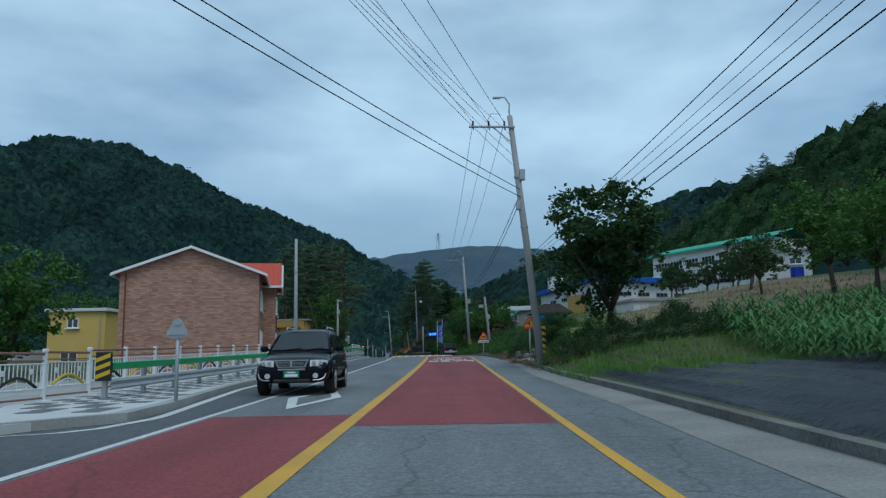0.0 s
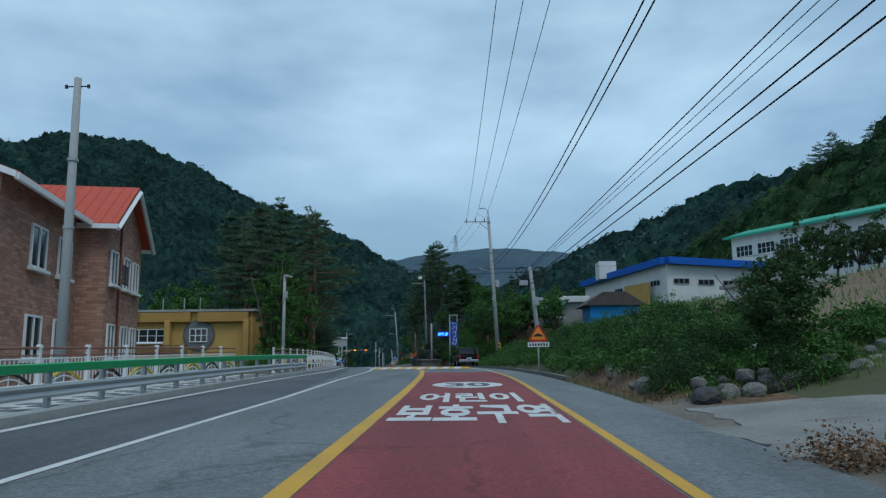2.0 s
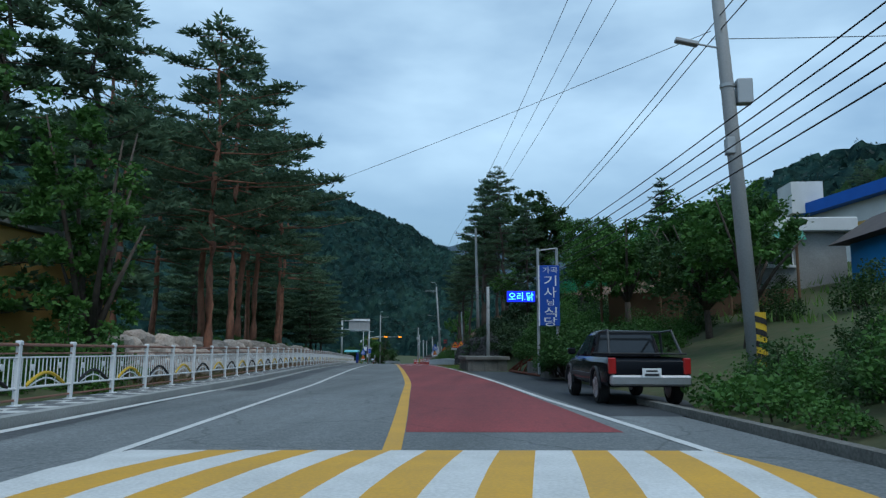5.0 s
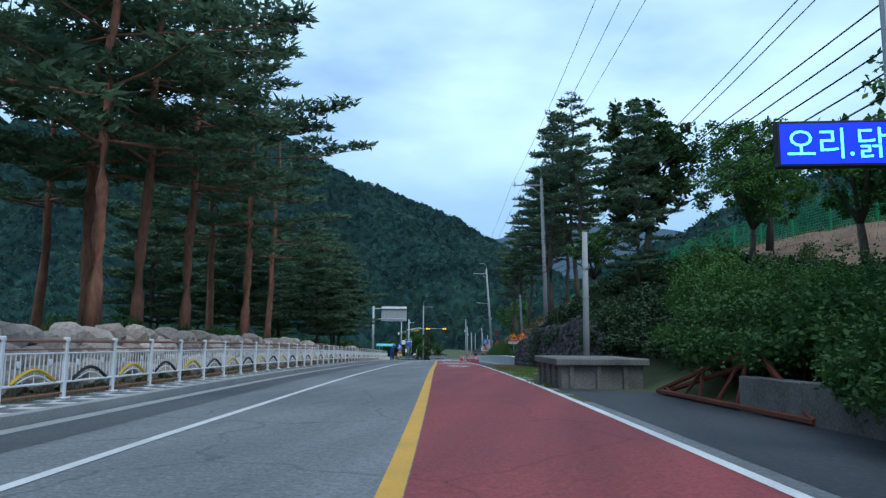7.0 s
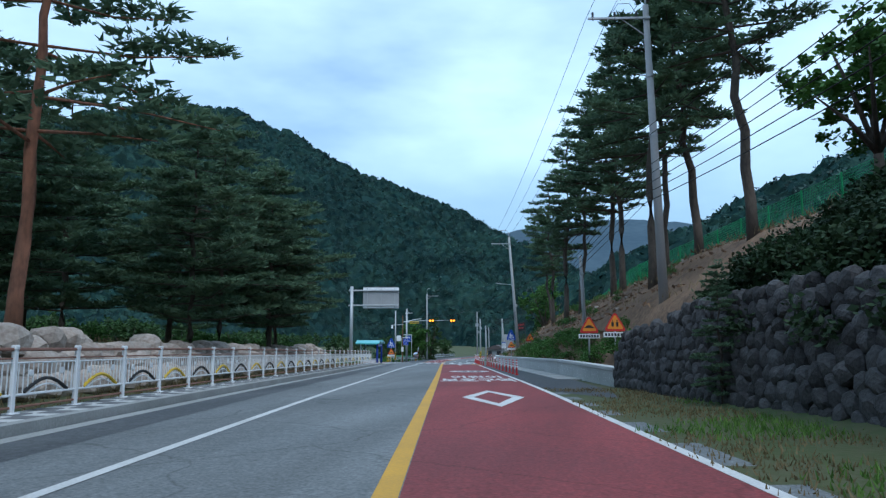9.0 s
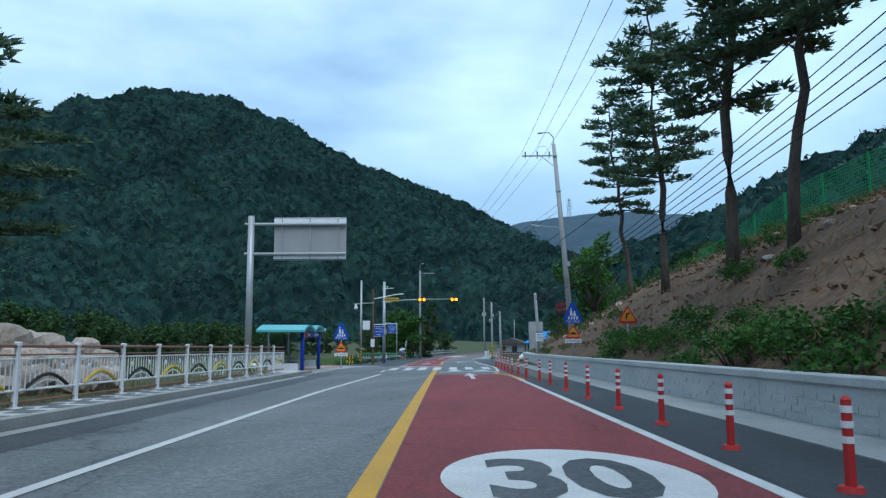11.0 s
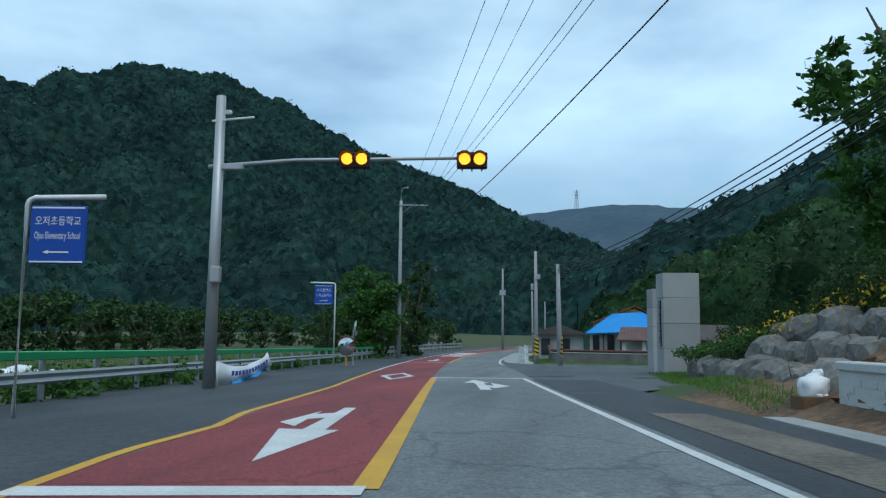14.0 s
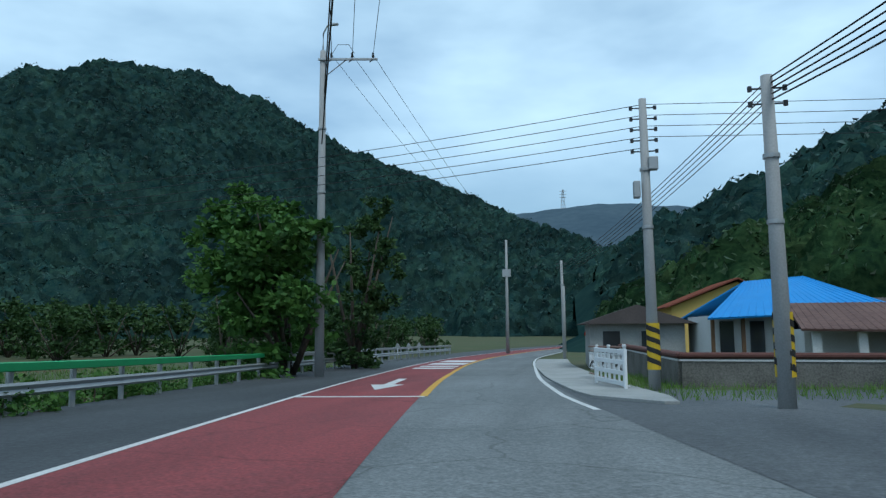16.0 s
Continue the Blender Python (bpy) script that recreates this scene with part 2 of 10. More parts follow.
M['plaster_ochre'] = mat("ochre_plaster", (0.50, 0.315, 0.10), (0.40, 0.25, 0.08), 0.9, 0.8, 20, 0.15)
M['plaster_yellow'] = mat("yellow_plaster", (0.62, 0.43, 0.13), (0.52, 0.36, 0.11), 0.9, 0.8, 20, 0.15)
M['ochre_band'] = mat("ochre_band", (0.40, 0.235, 0.07), (0.32, 0.19, 0.06), 0.9, 0.8, 20, 0.1)
M['wood'] = mat("weathered_wood", (0.17, 0.10, 0.055), (0.10, 0.06, 0.035), 0.85, 1.5, 25, 0.3)
M['plank'] = mat("grey_board", (0.30, 0.23, 0.17), (0.15, 0.115, 0.085), 0.9, 1.5, 25, 0.3)
M['rust'] = mat("rusty_steel", (0.20, 0.06, 0.035), (0.12, 0.04, 0.025), 0.85, 3, 30, 0.3)
M['bark_red'] = mat("pine_bark_red", (0.36, 0.165, 0.105), (0.16, 0.085, 0.06), 0.95, 1.6, 9, 0.9, amount=1.0, stretch=(1, 1, 0.35), dist=0.05)
M['bark'] = mat("grey_bark", (0.10, 0.082, 0.065), (0.05, 0.042, 0.035), 0.95, 2.0, 12, 0.8, amount=1.0, stretch=(1, 1, 0.35), dist=0.04)
M['stone'] = mat("pale_boulder", (0.50, 0.44, 0.38), (0.27, 0.22, 0.185), 0.9, 1.2, 9, 0.7, amount=0.9, random_piece=0.3, dist=0.05)
M['stone_dark'] = mat("dark_wall_stone", (0.085, 0.083, 0.082), (0.028, 0.029, 0.031), 0.9, 1.5, 9, 0.7, amount=0.9, random_piece=0.4, dist=0.05)
M['stone_mid'] = mat("grey_boulder", (0.21, 0.205, 0.19), (0.075, 0.074, 0.068), 0.9, 1.5, 9, 0.7, amount=0.9, random_piece=0.2, dist=0.05)
M['soil'] = mat("bare_soil", (0.20, 0.128, 0.078), (0.075, 0.048, 0.03), 0.95, 0.6, 6, 0.8, amount=1.0, dist=0.08)
M['ground'] = mat("weedy_ground", (0.045, 0.072, 0.025), (0.085, 0.08, 0.042), 0.95, 0.12, 2.5, 0.6, amount=1.0, dist=0.08)
M['verge'] = mat("verge_earth", (0.075, 0.078, 0.04), (0.05, 0.07, 0.022), 0.95, 0.5, 6, 0.7, amount=1.0, dist=0.05)
M['field'] = mat("tilled_field", (0.19, 0.135, 0.09), (0.14, 0.10, 0.065), 0.95, 0.3, 5, 0.5, dist=0.08)
M['mulch'] = mat("black_mulch_film", (0.006, 0.008, 0.012), (0.03, 0.033, 0.036), 0.45, 0.9, 7, 1.0, amount=1.0, dist=0.12, spec=0.12)
M['paver_a'] = mat("pale_paver", (0.52, 0.53, 0.52), (0.42, 0.43, 0.42), 0.9, 2, 30, 0.2)
M['paver_b'] = mat("grey_paver", (0.16, 0.17, 0.175), (0.12, 0.125, 0.13), 0.9, 2, 30, 0.2)
M['pink_paver'] = mat("pink_paver", (0.40, 0.25, 0.225), (0.30, 0.20, 0.185), 0.9, 1.5, 20, 0.2)
M['car_black'] = mat("black_car_paint", (0.005, 0.006, 0.009), (0.007, 0.008, 0.011), 0.2, 1, 20, 0.0, spec=0.15)
M['car_green'] = mat("yellow_green_car_paint", (0.42, 0.46, 0.05), (0.38, 0.42, 0.05), 0.25, 1, 20, 0.0, spec=0.6)
M['tyre'] = mat("tyre_rubber", (0.02, 0.02, 0.021), (0.03, 0.03, 0.03), 0.85, 6, 40, 0.2)
M['rim'] = mat("alloy", (0.5, 0.5, 0.51), (0.4, 0.4, 0.41), 0.35, 6, 40, 0.0, metal=0.8)
M['glass'] = mat("dark_window_glass", (0.02, 0.026, 0.03), (0.03, 0.036, 0.04), 0.08, 1, 10, 0.0, spec=0.8)
M['car_glass'] = mat("car_glass", (0.016, 0.02, 0.023), (0.022, 0.026, 0.03), 0.06, 1, 10, 0.0, spec=0.55)
M['mirror'] = mat("mirror_steel", (0.62, 0.63, 0.64), (0.55, 0.56, 0.57), 0.06, 1, 20, 0.0, metal=1.0)
M['lens'] = mat("headlight_lens", (0.55, 0.57, 0.58), (0.45, 0.47, 0.48), 0.12, 4, 30, 0.0, spec=0.8)
M['lamp_red'] = mat("tail_lamp", (0.35, 0.015, 0.015), (0.28, 0.012, 0.012), 0.2, 4, 30, 0.0, spec=0.7)
M['plate_green'] = mat("green_plate", (0.02, 0.24, 0.13), (0.02, 0.2, 0.11), 0.5, 4, 30, 0.0)
M['net'] = mat("green_net", (0.02, 0.30, 0.10), (0.015, 0.2, 0.07), 0.7, 2, 60, 0.1)
M['tarp'] = mat("green_tarp", (0.03, 0.22, 0.14), (0.02, 0.14, 0.09), 0.6, 1, 8, 0.4)
M['teal'] = mat("teal_canopy", (0.12, 0.46, 0.47), (0.10, 0.38, 0.40), 0.35, 1, 20, 0.05)
M['blue_steel'] = mat("blue_steel", (0.015, 0.05, 0.42), (0.012, 0.04, 0.34), 0.4, 2, 30, 0.02)
M['leaf_pine'] = leafy("pine_needles", (0.055, 0.105, 0.066), (0.125, 0.195, 0.105), 0.3, 0.4)
M['leaf_dark'] = leafy("dark_leaves", (0.02, 0.05, 0.016), (0.055, 0.11, 0.03), 0.35)
M['leaf'] = leafy("green_leaves", (0.03, 0.085, 0.02), (0.085, 0.19, 0.035), 0.35)
M['leaf_hedge'] = leafy("hedge_leaves", (0.022, 0.062, 0.017), (0.06, 0.135, 0.03), 0.35)
M['leaf_corn'] = leafy("corn_leaves", (0.045, 0.12, 0.035), (0.10, 0.23, 0.07), 0.35)
M['grass'] = leafy("grass_blades", (0.06, 0.14, 0.025), (0.15, 0.26, 0.05), 0.4)
M['paddy'] = leafy("paddy_blades", (0.065, 0.135, 0.03), (0.14, 0.225, 0.06), 0.4)
M['grass_dry'] = leafy("dry_grass", (0.13, 0.10, 0.05), (0.22, 0.17, 0.085), 0.4)
M['flower'] = leafy("yellow_flowers", (0.35, 0.26, 0.02), (0.62, 0.46, 0.03), 0.3)
M['leaf_hill'] = leafy("hillside_leaves", (0.014, 0.036, 0.014), (0.036, 0.074, 0.026), 0.5, 0.05)
# mountain woods: these three greens have the blue of distance haze mixed in
M['forest'] = leafy("forest_canopy_hazed", (0.010, 0.030, 0.030), (0.024, 0.054, 0.045), 0.5, 0.0)
M['forest_floor'] = mat("forest_slope_hazed", (0.010, 0.028, 0.030), (0.022, 0.048, 0.042), 0.95, 0.02, 0.12, 0.25, amount=1.0, dist=1.5, spec=0.0)
M['canopy'] = mat("canopy_far_hazed", (0.006, 0.019, 0.021), (0.021, 0.042, 0.036), 0.95, 0.13, 0.9, 0.5, amount=1.0, dist=1.2, spec=0.0)
M['canopy_near'] = mat("canopy_near", (0.008, 0.022, 0.011), (0.024, 0.05, 0.02), 0.95, 0.2, 1.6, 0.9, amount=1.0, dist=0.6, spec=0.0)


def patchy(m, scale, lo, hi, warm=0.0):
    """Broad stands of lighter and darker trees over a canopy."""
    n, l = m.node_tree.nodes, m.node_tree.links
    b = n["Principled BSDF"]
    old = b.inputs['Base Color'].links[0].from_socket
    co = n.new("ShaderNodeTexCoord")
    ns = n.new("ShaderNodeTexNoise")
    ns.inputs['Scale'].default_value = scale
    ns.inputs['Detail'].default_value = 5
    ns.inputs['Roughness'].default_value = 0.6
    l.new(co.outputs['Object'], ns.inputs['Vector'])
    mr = n.new("ShaderNodeMapRange")
    mr.inputs[1].default_value, mr.inputs[2].default_value = 0.36, 0.66
    mr.inputs[3].default_value, mr.inputs[4].default_value = lo, hi
    l.new(ns.outputs[0], mr.inputs[0])
    hs = n.new("ShaderNodeHueSaturation")
    l.new(mr.outputs[0], hs.inputs['Value'])
    if warm:
        m2 = n.new("ShaderNodeMapRange")
        m2.inputs[1].default_value, m2.inputs[2].default_value = 0.42, 0.7
        m2.inputs[3].default_value, m2.inputs[4].default_value = 0.5, 0.5 - warm
        l.new(ns.outputs[0], m2.inputs[0])
        l.new(m2.outputs[0], hs.inputs['Hue'])
    l.new(old, hs.inputs['Color'])
    l.new(hs.outputs[0], b.inputs['Base Color'])


def crowns(m, scale, lo, hi):
    """Every tree crown of a canopy takes a shade of its own."""
    n, l = m.node_tree.nodes, m.node_tree.links
    b = n["Principled BSDF"]
    old = b.inputs['Base Color'].links[0].from_socket
    co = n.new("ShaderNodeTexCoord")
    wp = n.new("ShaderNodeTexNoise")
    wp.inputs['Scale'].default_value = scale * 3
    l.new(co.outputs['Object'], wp.inputs['Vector'])
    mv = n.new("ShaderNodeVectorMath")
    mv.operation = 'MULTIPLY_ADD'
    mv.inputs[1].default_value = (0.18 / scale,) * 3
    l.new(wp.outputs['Color'], mv.inputs[0])
    l.new(co.outputs['Object'], mv.inputs[2])
    vo = n.new("ShaderNodeTexVoronoi")
    vo.inputs['Scale'].default_value = scale
    l.new(mv.outputs[0], vo.inputs['Vector'])
    sp = n.new("ShaderNodeSeparateColor")
    l.new(vo.outputs['Color'], sp.inputs[0])
    mr = n.new("ShaderNodeMapRange")
    mr.inputs[3].default_value, mr.inputs[4].default_value = lo, hi
    l.new(sp.outputs[0], mr.inputs[0])
    m2 = n.new("ShaderNodeMapRange")
    m2.inputs[3].default_value, m2.inputs[4].default_value = 0.515, 0.475
    l.new(sp.outputs[1], m2.inputs[0])
    hs = n.new("ShaderNodeHueSaturation")
    l.new(mr.outputs[0], hs.inputs['Value'])
    l.new(m2.outputs[0], hs.inputs['Hue'])
    l.new(old, hs.inputs['Color'])
    l.new(hs.outputs[0], b.inputs['Base Color'])


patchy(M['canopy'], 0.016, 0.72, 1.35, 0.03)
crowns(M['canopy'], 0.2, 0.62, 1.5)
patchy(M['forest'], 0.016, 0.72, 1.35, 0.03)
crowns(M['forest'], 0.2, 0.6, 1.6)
crowns(M['canopy_near'], 0.3, 0.65, 1.4)
patchy(M['canopy_near'], 0.05, 0.5, 1.5, 0.02)
patchy(M['leaf_hill'], 0.05, 0.5, 1.4, 0.02)
# far ridge: pale blue distance haze is painted into the base colour
M['forest_far_haze'] = mat("far_forest_slope_hazed", (0.055, 0.085, 0.11), (0.075, 0.11, 0.135), 0.95, 0.004, 0.04, 0.2, amount=1.0, dist=4.0, spec=0.0)
M['signal_amber'] = glow("amber_lamp", (1.0, 0.30, 0.015), 2.2)
M['led_blue'] = glow("led_blue", (0.01, 0.03, 0.9), 0.55)
M['led_cyan'] = glow("led_cyan", (0.10, 0.55, 1.0), 3.0)


# ---- mesh helpers ----
def thing(name, label, category, group="", kind="", loc=(0, 0, 0), rz=0.0):
    e = new(name)
    e.empty_display_size = 0.2
    e.matrix_world = pose(loc[0], loc[1], loc[2], 0, 0, rz)
    return tagged(e, label, category, group, kind)


def mesh_of(name, bm, material, smooth=False):
    me = bpy.data.meshes.new(name)
    if smooth:
        for f in bm.faces:
            f.smooth = True
    bm.to_mesh(me)
    bm.free()
    for m in (material if isinstance(material, (list, tuple)) else [material]):
        me.materials.append(m)
    return me


def part(name, bm, material, parent=None, label="", smooth=False):
    ob = new(name, mesh_of(name, bm, material, smooth))
    if parent is not None:
        ob.parent = parent
    if label:
        tagged(ob, label)
    return ob


def solo(name, bm, material, label, category="", kind="", group="", smooth=False):
    return tagged(new(name, mesh_of(name, bm, material, smooth)), label, category, group, kind)


def pydata(name, verts, faces, material, smooth=False):
    me = bpy.data.meshes.new(name)
    me.from_pydata([tuple(v) for v in verts], [], faces)
    if smooth:
        me.polygons.foreach_set("use_smooth", [True] * len(me.polygons))
    for m in (material if isinstance(material, (list, tuple)) else [material]):
        me.materials.append(m)
    return new(name, me)


def box(bm, c, s, m=None, bevel=0.0):
    """A box with centre c and size s, turned by the matrix m."""
    mm = Matrix.Translation(c)
    if m is not None:
        mm = mm @ m
    g = bmesh.ops.create_cube(bm, size=1.0, matrix=mm @ Matrix.Diagonal((*s, 1)))
    if bevel:
        es = list({e for v in g['verts'] for e in v.link_edges})
        bmesh.ops.bevel(bm, geom=es, offset=bevel, segments=1, affect='EDGES')
    return g['verts']


def rod(bm, a, b, r0, r1=None, n=8, caps=True):
    """A round bar from a to b."""
    a, b = Vector(a), Vector(b)
    d = b - a
    q = d.to_track_quat('Z', 'Y').to_matrix().to_4x4()
    bmesh.ops.create_cone(bm, cap_ends=caps, segments=n, radius1=r0, radius2=r0 if r1 is None else r1,
                          depth=d.length, matrix=Matrix.Translation((a + b) / 2) @ q)


def tube(bm, pts, r, n=5):
    """A round tube along points; r may be one radius or one for each point."""
    rings = []
    rs = r if isinstance(r, (list, tuple)) else [r] * len(pts)
    P = [Vector(p) for p in pts]
    for i, p in enumerate(P):
        d = (P[min(i + 1, len(P) - 1)] - P[max(i - 1, 0)]).normalized()
        u = d.cross(Vector((0, 0, 1)))
        if u.length < 1e-3:
            u = d.cross(Vector((1, 0, 0)))
        u.normalize()
        v = u.cross(d)
        rings.append([bm.verts.new(p + (u * math.cos(a) + v * math.sin(a)) * rs[i])
                      for a in [2 * math.pi * k / n for k in range(n)]])
    for A, B in zip(rings, rings[1:]):
        for k in range(n):
            bm.faces.new((A[k], A[(k + 1) % n], B[(k + 1) % n], B[k]))
    bm.faces.new(rings[0][::-1])
    bm.faces.new(rings[-1])


def prism(bm, poly, d, m):
    """A flat shape poly (x, z) pushed d deep along +y, placed by m."""
    a = [bm.verts.new(m @ Vector((x, 0, z))) for x, z in poly]
    b = [bm.verts.new(m @ Vector((x, d, z))) for x, z in poly]
    k = len(poly)
    bm.faces.new(a)
    bm.faces.new(b[::-1])
    for i in range(k):
        bm.faces.new((a[i], b[i], b[(i + 1) % k], a[(i + 1) % k]))
    bmesh.ops.recalc_face_normals(bm, faces=bm.faces)


def rock(bm, c, s, seed, sub=2, rough=0.28):
    r = random.Random(seed)
    rot3 = Euler((r.uniform(0, 6), r.uniform(0, 6), r.uniform(0, 6))).to_matrix()
    g = bmesh.ops.create_icosphere(bm, subdivisions=sub, radius=1.0)
    o = Vector((r.uniform(-50, 50), r.uniform(-50, 50), r.uniform(-50, 50)))
    for v in g['verts']:
        p = v.co.copy()
        f = 1 + rough * noise.noise(p * 1.3 + o) * 1.6 + rough * 0.5 * noise.noise(p * 3.1 + o)
        p = rot3 @ (p * f)
        k = max(abs(p.x), abs(p.y), abs(p.z))
        p = p * (0.75 + 0.25 / max(k, 0.3))
        v.co = Vector(c) + Vector((p.x * s[0], p.y * s[1], p.z * s[2]))


# ---- the road's line ----
LINE = [(-60, -1.9), (-30, -1.75), (6.6, -1.55), (20, -1.4), (39.4, -1.24), (50, -1.2), (58, -1.28), (64.7, -1.46), (76.3, -2.05),
        (87, -3.2), (97.8, -4.6), (106.6, -5.8), (136.5, -10.75), (157.6, -14.2), (194.6, -20.4), (221.2, -24.7),
        (236.4, -27.2), (252.8, -29.7), (264.2, -31.2), (273.9, -32.2), (290.9, -33.3), (310, -33.2), (340, -30),
        (380, -21), (440, -2)]
LEVEL = [(-60, -0.8), (0, 0), (8.4, .12), (16.7, .27), (24.7, .42), (33, .59), (41.5, .78), (50, .95), (58.5, 1.08), (66.5, 1.15),
         (80, 1.2), (92, 1.19), (100, 1.15), (115, 1.09), (122.5, 1.05), (130, .98), (139, .86), (151.6, .67), (170, .3),
         (189, -.09), (200, -.32), (207.6, -.46), (222.5, -.9), (238, -1.34), (246, -1.55), (265, -2.05), (290, -2.5),
         (330, -3.0), (440, -3.6)]


def spline(nodes, t):
    if t <= nodes[0][0]:
        return nodes[0][1]
    for i in range(len(nodes) - 1):
        a, b = nodes[i], nodes[i + 1]
        if t <= b[0]:
            p = nodes[max(i - 1, 0)]
            q = nodes[min(i + 2, len(nodes) - 1)]
            h = b[0] - a[0]
            m0 = (b[1] - p[1]) / max(b[0] - p[0], 1e-6)
            m1 = (q[1] - a[1]) / max(q[0] - a[0], 1e-6)
            u = (t - a[0]) / h
            return ((2 * u ** 3 - 3 * u * u + 1) * a[1] + (u ** 3 - 2 * u * u + u) * h * m0
                    + (-2 * u ** 3 + 3 * u * u) * b[1] + (u ** 3 - u * u) * h * m1)
    return nodes[-1][1]


def cx(y):
    return spline(LINE, y)


def zr(y):
    return spline(LEVEL, y)


def head(y):
    """The road's heading at y: degrees to the left of +y."""
    return math.degrees(math.atan2(-(cx(y + 1) - cx(y - 1)), 2))


def P(y, o=0.0, z=0.0):
    """A point of the road: y along it, o metres to the right of the yellow line, z above the surface."""
    a = radians(head(y))
    return Vector((cx(y) + o * math.cos(a), y + o * math.sin(a), zr(y) + z))


def lerp(nodes, t):
    return float(np.interp(t, [n[0] for n in nodes], [n[1] for n in nodes]))


def ribbon(name, y0, y1, o0, o1, z, material, label, category="", kind="structure", step=2.0, thick=0.0):
    """A strip along the road between offsets o0 and o1 (numbers or functions of y)."""
    f0 = o0 if callable(o0) else (lambda y: o0)
    f1 = o1 if callable(o1) else (lambda y: o1)
    n = max(1, int(math.ceil((y1 - y0) / step)))
    ys = [y0 + (y1 - y0) * i / n for i in range(n + 1)]
    V, Fc = [], []
    for y in ys:
        V += [P(y, f0(y), z), P(y, f1(y), z)]
    for i in range(n):
        Fc.append((2 * i, 2 * i + 1, 2 * i + 3, 2 * i + 2))
    if thick:
        k = len(V)
        V += [v - Vector((0, 0, thick)) for v in V[:k]]
        for i in range(n):
            Fc.append((2 * i, 2 * i + 2, k + 2 * i + 2, k + 2 * i))
            Fc.append((2 * i + 1, k + 2 * i + 1, k + 2 * i + 3, 2 * i + 3))
        Fc.append((0, k, k + 1, 1))
        Fc.append((2 * n, 2 * n + 1, k + 2 * n + 1, k + 2 * n))
    ob = pydata(name, V, Fc, material)
    return tagged(ob, label, category, "", kind)


# ---- ground ----
O_GRID = [-60, -40, -30, -22, -17, -14, -12, -10.5, -9.8, -9.2, -8.6, -8.0, -7.4, -6.8, 5.0, 5.4, 5.75, 6.0, 6.4, 7.0, 7.6, 8.5, 10, 12, 15, 20, 26, 40, 60]
LEFT = [  # y: heights at -60, -22, -12, -9.8, -8.6, -7.4, -6.8
    (-60, (-1.6, -1.6, -1.6, -1.5, -1.3, -0.6, -0.2)),
    (8, (-1.6, -1.6, -1.6, -1.5, -1.4, -0.6, -0.1)),
    (16, (-1.3, -1.3, -1.3, -1.2, -0.9, -0.05, -0.05)),
    (62, (-1.3, -1.3, -1.2, -1.1, -0.7, -0.05, -0.05)),
    (80, (-0.6, -0.4, -0.3, -0.3, -0.2, -0.05, -0.05)),
    (98, (0.3, 0.6, 0.6, 0.5, 0.2, -0.05, -0.05)),
    (106, (0.2, 1.5, 1.6, 1.45, 0.15, -0.05, -0.05)),
    (182, (0.0, 1.3, 1.4, 1.2, 0.15, -0.05, -0.05)),
    (195, (-0.8, -0.5, -0.3, 0.05, 0.05, -0.05, -0.05)),
    (212, (-0.6, -0.6, -0.6, -0.4, -0.1, -0.05, -0.05)),
    (230, (-0.5, -0.6, -0.7, -0.6, -0.4, -0.1, -0.05)),
    (440, (-0.5, -0.6, -0.7, -0.6, -0.4, -0.1, -0.05))]
LEFT_O = [-60, -22, -12, -9.8, -8.6, -7.4, -6.8]
RIGHT_O = [5.75, 6.0, 7.0, 8.5, 12, 20, 26, 40, 60]
